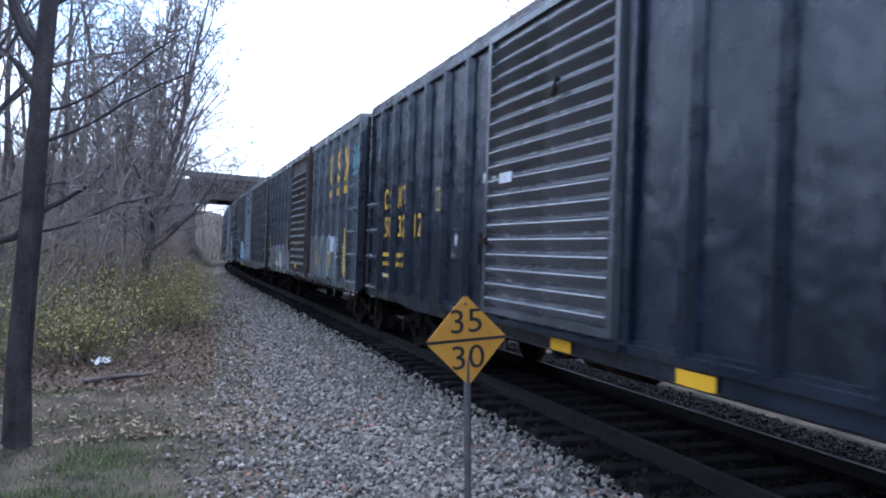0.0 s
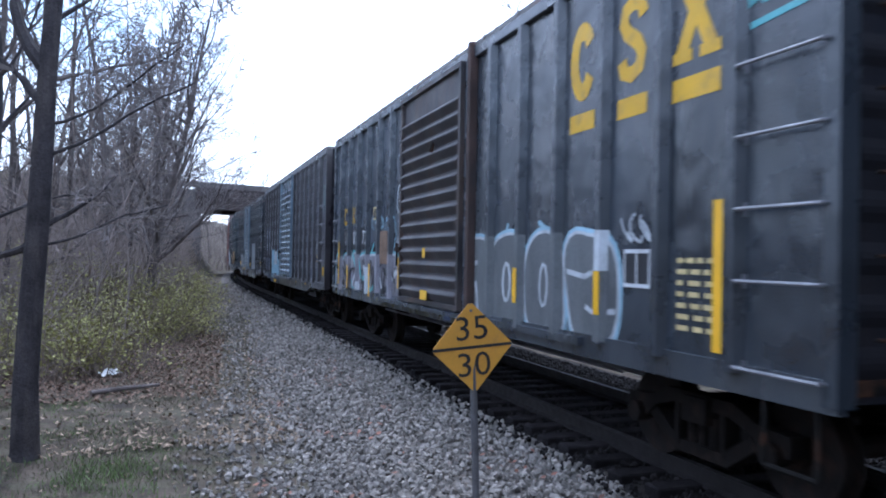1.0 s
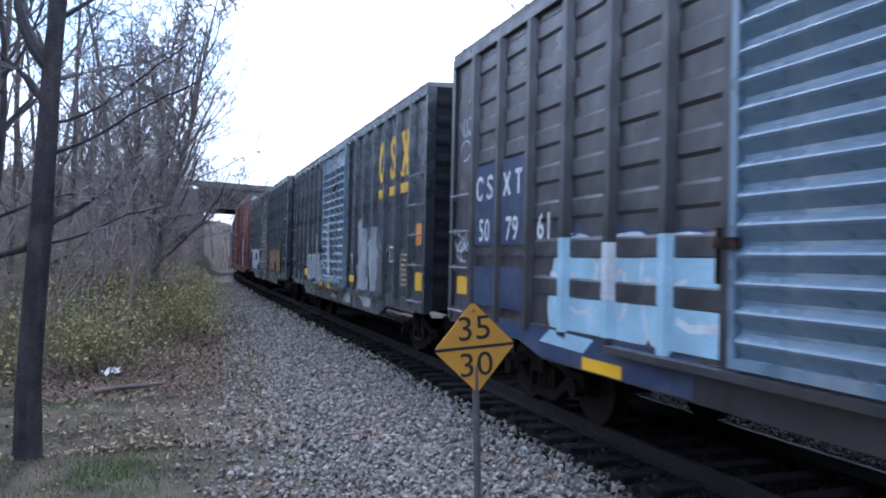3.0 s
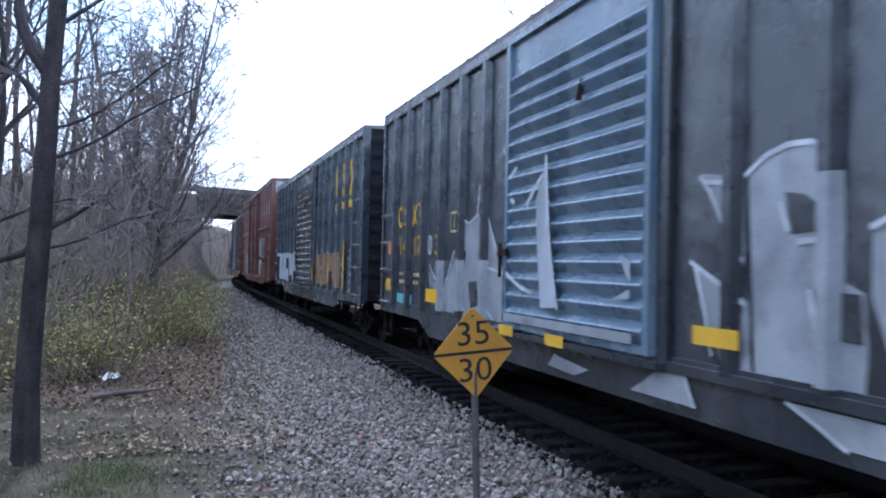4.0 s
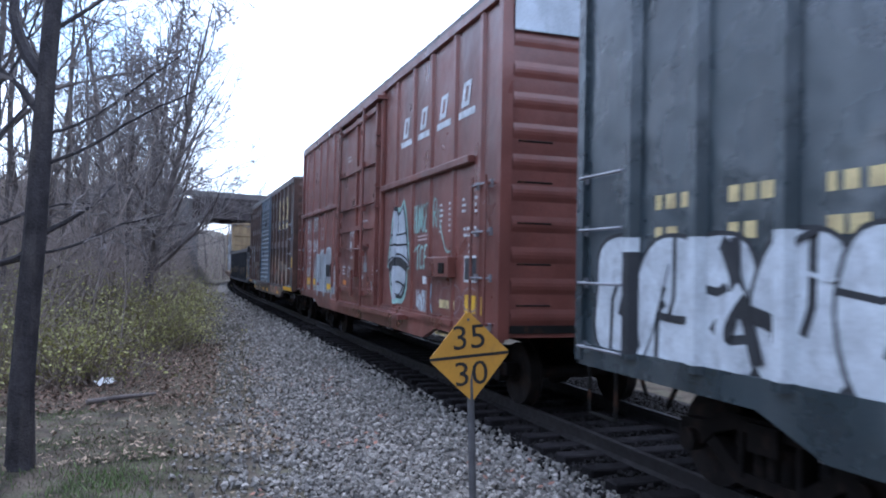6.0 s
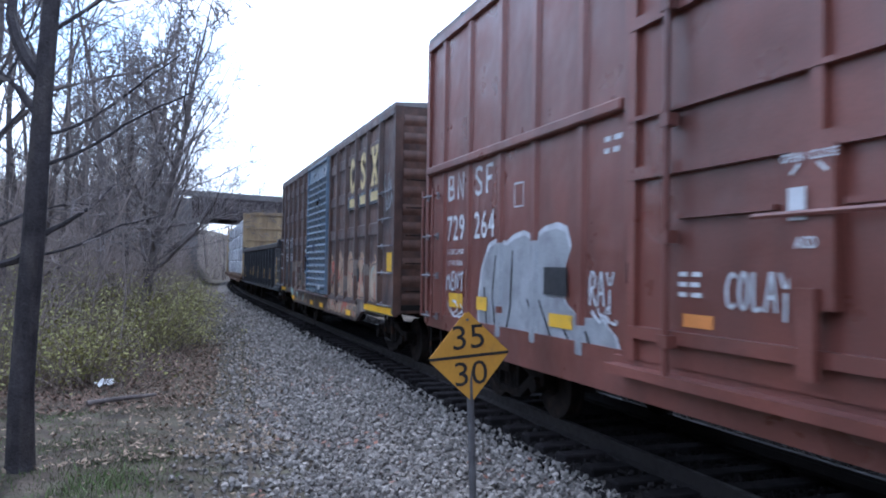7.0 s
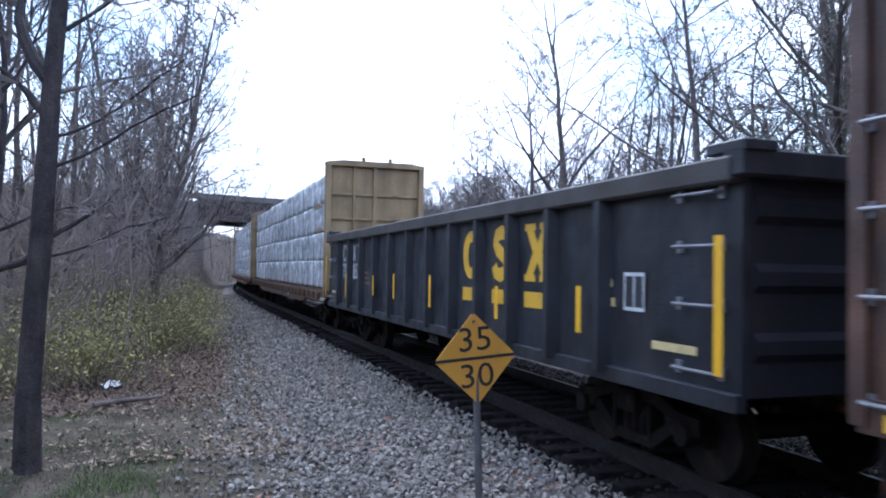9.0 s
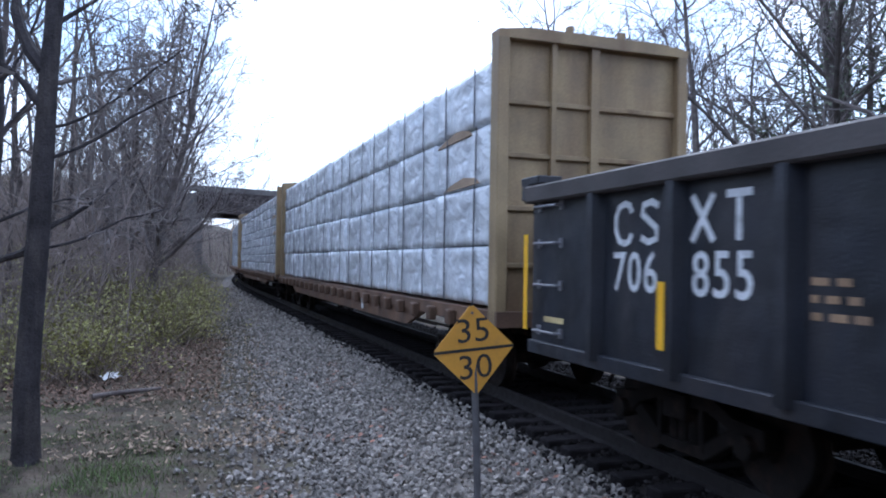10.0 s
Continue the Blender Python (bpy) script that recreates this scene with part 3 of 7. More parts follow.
def make_near_tree():
    rng = random.Random(8)
    root = thing("tree", "dark slender tree by the gravel with low bare branches", "tree", pose(-6.83, 9.45, -0.45))
    def px(dx, dz, dy=0.0):
        return Vector((dx, dy, dz))
    tv, tf, cv, cf = [], [], [], []
    pts = [px(0, -0.2), px(0.0, 0.1), px(-0.01, 0.9), px(0.03, 1.8), px(0.07, 2.6), px(0.10, 3.4), px(0.13, 4.3), px(0.2, 5.4), px(0.24, 6.6), px(0.3, 8.2)]
    radii = [0.20, 0.15, 0.128, 0.122, 0.118, 0.11, 0.098, 0.085, 0.065, 0.03]
    tube(tv, tf, pts, radii, 12)
    def way(right, up, away=0.0):
        return (0.95 * right + 0.33 * away, -0.33 * right + 0.95 * away, up)
    # where on the trunk, which way, how long, how thick, how much it turns up
    limbs = [(px(0.05, 2.5), way(0.75, 0.5, 0.2), 1.15, 0.036, 0.02), (px(0.03, 2.4), way(-0.8, -0.38), 1.5, 0.05, -0.02), (px(0.04, 2.35), way(0.95, 0.12, 0.3), 1.5, 0.018, -0.04),
             (px(0.08, 3.3), way(0.8, 0.42, 0.2), 1.9, 0.022, 0.03), (px(0.10, 3.68), way(0.93, 0.26, 0.3), 1.8, 0.02, 0.08), (px(0.11, 4.3), way(-0.5, 0.85, 0.1), 2.8, 0.085, 0.02),
             (px(0.10, 3.9), way(-0.65, 0.6, 0.3), 2.2, 0.055, 0.03), (px(0.17, 5.35), way(0.9, -0.3, 0.2), 1.9, 0.03, 0.06), (px(0.19, 5.7), way(0.95, -0.12, -0.2), 2.3, 0.032, 0.05),
             (px(0.14, 4.8), way(0.5, 0.8, 0.5), 1.8, 0.03, 0.02), (px(0.2, 5.6), way(-0.8, 0.35, 0.2), 2.2, 0.045, 0.02), (px(0.22, 6.1), way(-0.7, 0.6, -0.3), 2.0, 0.04, 0.02)]
    for p, w, ln, r, lift in limbs:
        q, rr = bough(p, Vector(w), ln, r, 0.008, 9, rng, 0.13, lift)
        tube(tv, tf, q, rr, 7)
        grow(cv, cf, q, rr, 0, rng, (8, 5, 3), 0.5, 0.03)
    part("trunk", data_mesh("trunk", tv, tf, NEARBARK), root, label="dark furrowed trunk with forked limbs")
    part("crown", data_mesh("crown", cv, cf, TWIG), root)
    for x, y, seed, h in ((-8.3, 9.3, 41, 7.5), (-9.6, 13.0, 42, 9), (-8.6, 14.5, 43, 9.5)):
        t, c = tree_meshes(seed, h, 12, 0.3, 0.3, 0.08, (6, 5, 3), NEARBARK)
        r2 = thing("tree", "slim bare tree behind the dark one at the wood's edge", "tree", pose(x, y, ground_height(x, y), 0, 0, seed * 50))
        part("trunk", t, r2)
        part("crown", c, r2)


def make_evergreens():
    """Two trees hung with dark evergreen leaves beyond the track."""
    for seed, (x, y), h in ((81, (12.5, 16.9), 11.5), (82, (16.5, 20.2), 12.5), (83, (11.2, 14.6), 10.5)):
        rng = random.Random(seed)
        t, c = tree_meshes(seed, h, 12, 0.15, 0.4, 0.16, (4, 3, 2))
        root = thing("tree", "tree hung with dark evergreen leaves beyond the track", "tree", pose(x, y, ground_height(x, y)), "trees behind the train")
        part("trunk", t, root)
        part("crown", c, root)
        lv, lf = [], []
        for k in range(150):
            p0 = Vector((rng.gauss(0, 1.5), rng.gauss(0, 1.5), h * rng.uniform(0.25, 0.95)))
            for j in range(38):
                p = p0 + Vector((rng.gauss(0, 0.42), rng.gauss(0, 0.42), rng.gauss(0, 0.32)))
                u = Vector((rng.gauss(0, 1), rng.gauss(0, 1), rng.gauss(0, 0.7))).normalized() * rng.uniform(0.04, 0.09)
                w = u.orthogonal().normalized() * u.length * 0.55
                b = len(lv)
                lv.extend([tuple(p - u), tuple(p + w), tuple(p + u), tuple(p - w)])
                lf.append((b, b + 1, b + 2, b + 3))
        part("foliage", data_mesh("foliage", lv, lf, IVY), root)


def bush_meshes(seed, size):
    rng = random.Random(seed)
    sv, sf, lv, lf = [], [], [], []
    for k in range(52):
        a = rng.uniform(0, 6.28)
        base = Vector((rng.gauss(0, 0.3) * size, rng.gauss(0, 0.3) * size, -0.1))
        q, rr = bough(base, Vector((math.cos(a) * 0.7, math.sin(a) * 0.7, 1.1)), size * rng.uniform(0.7, 1.3), 0.010, 0.004, 5, rng, 0.25, -0.06)
        tube(sv, sf, q, rr, 3)
        for f in range(30 if k % 3 else 12):
            i = rng.choice((1, 2, 3, 3, 4, 4))
            p = q[i].lerp(q[i + 1], rng.random()) + Vector((rng.gauss(0, 0.09), rng.gauss(0, 0.09), rng.gauss(0, 0.09)))
            u = Vector((rng.gauss(0, 1), rng.gauss(0, 1), rng.gauss(0, 0.6))).normalized() * rng.uniform(0.014, 0.031)
            w = u.orthogonal().normalized() * u.length * 0.6
            b = len(lv)
            lv.extend([tuple(p - u), tuple(p + w), tuple(p + u), tuple(p - w)])
            lf.append((b, b + 1, b + 2, b + 3))
    return data_mesh("stem_tangle", sv, sf, BRAMBLE), data_mesh("foliage", lv, lf, BRUSH)


def make_bushes():
    kinds = [bush_meshes(50 + k, s) for k, s in enumerate((1.0, 1.25, 0.85, 1.1))]
    rng = random.Random(33)
    spots = []
    for k in range(95):
        y = 15 + 50 * rng.random() ** 1.3
        d = rng.uniform(5.0, 9.8) if y < 32 else rng.uniform(4.5, 8.0)
        if y < 19:
            d += 1.6
        spots.append((middle(y) - d, y))
    for k in range(60):
        y = rng.uniform(20, 46)
        spots.append((middle(y) - rng.uniform(6.0, 12.5), y))
    for k in range(14):
        spots.append((-rng.uniform(8.3, 11.5), rng.uniform(11, 15)))
    for x, y in spots:
        s, f = kinds[rng.randrange(4)]
        root = thing("bush", "tangled bush coming into yellow-green leaf on the bank", "bush", pose(x, y, ground_height(x, y), 0, 0, rng.uniform(0, 360)), "bushes on the bank")
        sc = rng.uniform(0.8, 1.35) * (1.3 if y > 21 else 1.0)
        for nm, me in (("stem_tangle", s), ("foliage", f)):
            part(nm, me, root).scale = (sc, sc, sc)


def make_undergrowth():
    rng = random.Random(61)
    v, f = [], []
    for k in range(3600):
        y = rng.uniform(17, 84)
        x = middle(y) - 5.6 - abs(rng.gauss(0, 5.5)) - (2 if y < 22 else 0)
        h = rng.uniform(0.8, 3.6) * (1 if k % 6 else 1.8)
        q, rr = bough(Vector((x, y, ground_height(x, y) - 0.1)), Vector((rng.gauss(0, 0.35), rng.gauss(0, 0.35), 1)), h, rng.uniform(0.010, 0.022), 0.005, 4, rng, 0.14, 0.0)
        tube(v, f, q, rr, 3)
        for j in range(5):
            q2, r2 = bough(q[rng.randrange(1, 4)], Vector((rng.gauss(0, 1), rng.gauss(0, 1), 0.5)), h * 0.45, 0.008, 0.004, 2, rng, 0.2, 0.0)
            tube(v, f, q2, r2, 3)
    for k in range(200):
        y = rng.uniform(19, 70)
        x = middle(y) - 6.4 - abs(rng.gauss(0, 5))
        h = rng.uniform(4.5, 9.5)
        q, rr = bough(Vector((x, y, ground_height(x, y) - 0.1)), Vector((rng.gauss(0, 0.12), rng.gauss(0, 0.12), 1)), h, rng.uniform(0.018, 0.045), 0.008, 6, rng, 0.09, 0.03)
        tube(v, f, q, rr, 3)
        for j in range(9):
            q2, r2 = bough(q[rng.randrange(2, 6)], Vector((rng.gauss(0, 1), rng.gauss(0, 1), 0.7)), h * rng.uniform(0.12, 0.28), 0.010, 0.005, 3, rng, 0.2, 0.03)
            tube(v, f, q2, r2, 3)
    for k in range(1300):
        y = rng.uniform(70, 90)
        x = -5.5 - 40 * rng.random() ** 1.5
        q, rr = bough(Vector((x, y, ground_height(x, y) - 0.1)), Vector((rng.gauss(0, 0.3), rng.gauss(0, 0.3), 1)), rng.uniform(1.5, 5.5), 0.045, 0.012, 3, rng, 0.14, 0.0)
        tube(v, f, q, rr, 3)
    for k in range(700):
        x, y = rng.uniform(-9, 12), rng.uniform(106, 145)
        q, rr = bough(Vector((x, y, ground_height(x, y) - 0.1)), Vector((rng.gauss(0, 0.3), rng.gauss(0, 0.3), 1)), rng.uniform(1.5, 5), 0.05, 0.015, 3, rng, 0.14, 0.0)
        tube(v, f, q, rr, 3)
    tagged(new("undergrowth", data_mesh("undergrowth", v, f, STEM)), "dense leafless brown thicket under the trees", "undergrowth", kind="stuff")
    v, f = [], []
    for k in range(900):
        y = rng.uniform(14.0, 26)
        x = middle(y) - shoulder(y) - 1.5 - abs(rng.gauss(1.2, 1.3))
        q, rr = bough(Vector((x, y, ground_height(x, y) - 0.05)), Vector((rng.gauss(0, 0.8), rng.gauss(0, 0.8), 0.8)), rng.uniform(0.25, 0.7), 0.007, 0.003, 4, rng, 0.3, -0.1)
        tube(v, f, q, rr, 3)
    tagged(new("brambles", data_mesh("brambles", v, f, BRAMBLE)), "low dark brambles along the foot of the bank", "brambles", kind="stuff")


def blades(name, label, category, material, count, place, seed, low, high, width, flat=False):
    rng = random.Random(seed)
    v, f = [], []
    for k in range(count):
        x, y = place(rng)
        z = ground_height(x, y)
        a = rng.uniform(0, 6.28)
        h = rng.uniform(low, high)
        b = len(v)
        if flat:
            u = Vector((math.cos(a), math.sin(a), rng.gauss(0, 0.35))) * h
            w = Vector((-math.sin(a), math.cos(a), rng.gauss(0, 0.35))) * h * 0.6
            p = Vector((x, y, z + 0.012 + rng.random() * 0.03))
            v.extend([tuple(p - u), tuple(p + w * 0.9), tuple(p + u + Vector((0, 0, 0.02))), tuple(p - w)])
            f.append((b, b + 1, b + 2, b + 3))
        else:
            u = Vector((math.cos(a), math.sin(a), 0)) * width
            t = Vector((rng.gauss(0, 0.5), rng.gauss(0, 0.5), 1)).normalized() * h
            p = Vector((x, y, z - 0.01))
            v.extend([tuple(p - u), tuple(p + u), tuple(p + t * 0.6 + u * 0.7), tuple(p + t)])
            f.extend([(b, b + 1, b + 2), (b, b + 2, b + 3)])
    tagged(new(name, data_mesh(name, v, f, material)), label, category, kind="stuff")


def make_litter():
    def verge(rng):
        y = 9.3 + 15 * rng.random() ** 1.8
        return -shoulder(y) - abs(rng.gauss(0, 1.9)) + 0.7, y
    def sparse(rng):
        y = rng.uniform(4.5, 12)
        return -rng.uniform(4.6, 10), y
    def foot(rng):
        y = rng.uniform(12.5, 22)
        return middle(y) - shoulder(y) - 0.5 - rng.random() * 4.5, y
    def lawn(rng):
        while True:
            x, y = -rng.uniform(4.7, 10.5), rng.uniform(4.3, 13.5)
            if rng.random() < 0.35 + 0.9 * noise.noise((x * 1.1, y * 1.1, 6)) + 0.5 * noise.noise((x * 3.5, y * 3.5, 2)) + 0.25 * (y < 10):
                return x, y
    def bank(rng):
        y = rng.uniform(12, 30)
        return middle(y) - shoulder(y) + 0.15 - abs(rng.gauss(0, 1.1)), y
    def patch(rng):
        while True:
            x, y = lawn(rng)
            if rng.random() < 0.3 + noise.noise((x * 0.8, y * 0.8, 5)) and x < -5.2:
                return x, y
    def tuft(rng):
        cx, cy = ((-6.3, 7.3), (-5.6, 6.9), (-6.0, 8.3), (-7.6, 9.0), (-8.4, 10.5))[rng.randrange(5)]
        return cx + rng.gauss(0, 0.35), cy + rng.gauss(0, 0.35)
    def side(rng):
        y = rng.uniform(9, 16)
        return -rng.uniform(7.4, 12) - 0.1 * y, y
    blades("fallen_leaves", "dry pale brown leaves scattered over the verge", "leaves", LEAF, 3000, verge, 71, 0.018, 0.046, 0, True)
    blades("stray_leaves", "single dry leaves in the short grass", "leaves", LEAF, 420, sparse, 77, 0.014, 0.032, 0, True)
    brown = island(mat("rotting_brown_leaf", (0.15, 0.102, 0.076), 0.9, var=0.3, scale=3, gloss=0.12), 0.6)
    blades("rotting_leaves", "dark rotting leaves at the foot of the bank", "leaves", brown, 9000, foot, 78, 0.02, 0.05, 0, True)
    blades("bank_grass", "pale straw grass along the edge of the gravel", "grass", DRYGRASS, 6000, bank, 79, 0.03, 0.13, 0.005)
    blades("dead_grass", "short dead straw grass on bare soil", "grass", DRYGRASS, 52000, lawn, 72, 0.02, 0.075, 0.0035)
    blades("short_grass", "thin short green grass on the trodden verge", "grass", GRASS, 16000, patch, 76, 0.025, 0.07, 0.004)
    blades("grass_tufts", "small tufts of fresh green grass", "grass", GRASS, 2600, tuft, 73, 0.05, 0.14, 0.005)
    blades("grass", "fresh green grass behind the tree", "grass", GRASS, 14000, side, 74, 0.08, 0.25, 0.008)
    def between(rng):
        y = rng.uniform(4.2, 18)
        return -rng.uniform(1.6, shoulder(y)), y
    rng = random.Random(75)
    v, f = [], []
    for k in range(1100):
        x, y = between(rng)
        if noise.noise((x * 0.9, y * 0.5, 9)) < 0.1:
            continue
        p = Vector((x, y, ballast_height(x, y) + 0.06))
        a, h = rng.uniform(0, 6.28), rng.uniform(0.02, 0.045)
        u, w = Vector((math.cos(a), math.sin(a), 0.3)) * h, Vector((-math.sin(a), math.cos(a), 0.2)) * h * 0.6
        b = len(v)
        v.extend([tuple(p - u), tuple(p + w), tuple(p + u), tuple(p - w)])
        f.append((b, b + 1, b + 2, b + 3))
    red = island(mat("reddish_dead_leaf", (0.20, 0.09, 0.06), 0.85, var=0.25), 0.45)
    tagged(new("dead_leaves", data_mesh("dead_leaves", v, f, red)), "reddish dead leaves caught between the stones", "leaves", kind="stuff")


def make_trash():
    bm = bmesh.new()
    bmesh.ops.create_grid(bm, x_segments=6, y_segments=4, size=0.5)
    for q in bm.verts:
        q.co = Vector((q.co.x * 0.34, q.co.y * 0.24, 0.09 + 0.07 * noise.noise(q.co * 3.1) + 0.05 * q.co.x))
    bmesh.ops.solidify(bm, geom=bm.faces[:], thickness=0.006)
    ob = new("paper_litter", mesh_of(bm, "paper_litter", TRASH))
    ob.matrix_basis = pose(-6.42, 15.2, ground_height(-6.42, 15.2) + 0.03, 14, 0, 25)
    tagged(ob, "crumpled piece of white paper lying on the verge", "litter")
    bm = bmesh.new()
    rod(bm, (-0.55, 0, 0.05), (0, 0.05, 0.07), 0.045, 8, 0.04)
    rod(bm, (0, 0.05, 0.07), (0.5, -0.02, 0.09), 0.04, 8, 0.025)
    ob = new("fallen_branch", mesh_of(bm, "fallen_branch", BARK))
    ob.matrix_basis = pose(-6.0, 13.2, ground_height(-6.0, 13.2), 0, 0, 20)
    tagged(ob, "short dead branch lying on the leafy verge", "branch")


def make_unseen_woods():
    """Unseen wall of woods, added to block light from behind and beside the camera."""
    v, f = [], []
    line = [(-21, 14), (-22, 4), (-23, -6), (-18, -15), (-6, -19), (8, -19), (22, -18), (36, -12), (44, 2)]
    pts = []
    for (x0, y0), (x1, y1) in zip(line, line[1:]):
        for k in range(8):
            pts.append((x0 + (x1 - x0) * k / 8, y0 + (y1 - y0) * k / 8))
    for i, (x, y) in enumerate(pts):
        for j in range(9):
            z = -0.6 + 11.0 * j / 8 * (0.85 + 0.3 * noise.noise((x * 0.3, y * 0.3, 1)))
            n = noise.noise_vector((x * 0.5, y * 0.5, z * 0.5)) * 1.6
            r = math.hypot(x, y) or 1
            back = 0.22 * j
            v.append((x + n.x + x / r * back, y + n.y + y / r * back, z))
    for i in range(len(pts) - 1):
        for j in range(8):
            f.append((i * 9 + j, i * 9 + j + 1, (i + 1) * 9 + j + 1, (i + 1) * 9 + j))
    m = mat("unseen_woods_brown", (0.075, 0.066, 0.052), 0.95, var=0.5, scale=0.8, fine=6, bump=1.0, dirt=(0.05, 0.055, 0.03), amount=0.5)
    tagged(new("far_woods", data_mesh("far_woods", v, f, m)), "unseen wall of woods added to block light behind and beside the camera", "woods", kind="stuff")


make_ground()
make_unseen_woods()
make_ballast()
make_bridge()
make_sign()
make_near_tree()
make_woods()
make_evergreens()
make_bushes()
make_undergrowth()
make_litter()
make_trash()


# ---- the train ----
SPEED = 12.45
WHEEL_R = 0.42
HALF = 1.55          # from a car's middle to its side sheets
MOVERS = []          # car, place of its middle at the start, half the truck distance
SPINNERS = []        # wheelset, its place in its truck


def wheelset_mesh():
    bm = bmesh.new()
    rod(bm, (-1.0, 0, 0), (1.0, 0, 0), 0.085, 10)
    for s in (-1, 1):
        rod(bm, (s * 0.69, 0, 0), (s * 0.82, 0, 0), WHEEL_R, 26)
        rod(bm, (s * 0.655, 0, 0), (s * 0.69, 0, 0), WHEEL_R + 0.028, 26)
        rod(bm, (s * 0.82, 0, 0), (s * 0.835, 0, 0), 0.30, 20, 0.16)
        rod(bm, (s * 0.835, 0, 0), (s * 0.90, 0, 0), 0.13, 12)
        for k in range(3):
            a = 2.094 * k
            rod(bm, (s * 0.90, 0.06 * math.cos(a), 0.06 * math.sin(a)), (s * 1.0, 0.06 * math.cos(a), 0.06 * math.sin(a)), 0.018, 6)
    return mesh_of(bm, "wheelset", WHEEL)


def truck_mesh():
    bm = bmesh.new()
    for s in (-1, 1):
        a, b = s * 0.90, s * 1.06
        top = [(-1.05, 0.58), (-0.72, 0.60), (-0.42, 0.72), (0.42, 0.72), (0.72, 0.60), (1.05, 0.58), (1.05, 0.42), (0.76, 0.40), (0.62, 0.52), (0.36, 0.60), (-0.36, 0.60), (-0.62, 0.52), (-0.76, 0.40), (-1.05, 0.42)]
        prism(bm, top, 0, min(a, b), max(a, b))
        low = [(-0.72, 0.42), (-0.34, 0.18), (0.34, 0.18), (0.72, 0.42), (0.62, 0.50), (0.28, 0.28), (-0.28, 0.28), (-0.62, 0.50)]
        prism(bm, low, 0, min(a, b) + 0.01, max(a, b) - 0.01)
        for y in (-0.33, 0.27):
            box(bm, min(a, b), max(a, b), y, y + 0.06, 0.24, 0.64)
        for y in (-0.14, 0.0, 0.14):
            rod(bm, (s * 0.98, y, 0.28), (s * 0.98, y, 0.54), 0.062, 8)
        for y in (-0.88, 0.88):
            rod(bm, (s * 0.99, y, WHEEL_R), (s * 1.13, y, WHEEL_R), 0.10, 10)
    box(bm, -1.12, 1.12, -0.16, 0.16, 0.48, 0.70)
    for y in (-0.42, 0.42):
        box(bm, -0.85, 0.85, y - 0.05, y + 0.05, 0.36, 0.46)
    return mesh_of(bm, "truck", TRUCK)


WHEELSET, TRUCK_MESH = wheelset_mesh(), truck_mesh()


def coupler_mesh():
    bm = bmesh.new()
    box(bm, -0.11, 0.11, -0.5, 0.25, 0.74, 0.94)
    box(bm, -0.17, 0.02, -0.82, -0.5, 0.70, 0.98)
    box(bm, 0.08, 0.19, -0.74, -0.5, 0.70, 0.98)
    rod(bm, (0.25, -0.25, 0.8), (0.1, -0.72, 0.36), 0.028, 8)
    return mesh_of(bm, "coupler", UNDER)


COUPLER = coupler_mesh()


def running_gear(car, L, b, ends=(-1, 1)):
    for s in (-1, 1):
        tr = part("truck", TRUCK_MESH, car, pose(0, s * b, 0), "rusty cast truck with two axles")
        for y in (-0.88, 0.88):
            w = part("wheelset", WHEELSET, tr, pose(0, y, WHEEL_R))
            SPINNERS.append((w, y))
        part("coupler", COUPLER, car, pose(0, s * (L / 2 - 0.1), 0, 0, 0, 0 if s < 0 else 180))
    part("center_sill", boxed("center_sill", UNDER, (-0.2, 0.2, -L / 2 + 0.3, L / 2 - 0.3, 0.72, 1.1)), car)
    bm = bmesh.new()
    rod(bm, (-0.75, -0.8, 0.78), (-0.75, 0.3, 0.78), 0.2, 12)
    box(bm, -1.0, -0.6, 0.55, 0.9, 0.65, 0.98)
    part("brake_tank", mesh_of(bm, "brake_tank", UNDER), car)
    bm = bmesh.new()
    rod(bm, (-1.05, -b + 1.2, 0.74), (-1.05, b - 1.2, 0.74), 0.018, 6)
    rod(bm, (-0.45, -b + 1.0, 0.62), (-0.45, b - 1.0, 0.62), 0.025, 6)
    part("brake_rod", mesh_of(bm, "brake_rod", BARE), car)


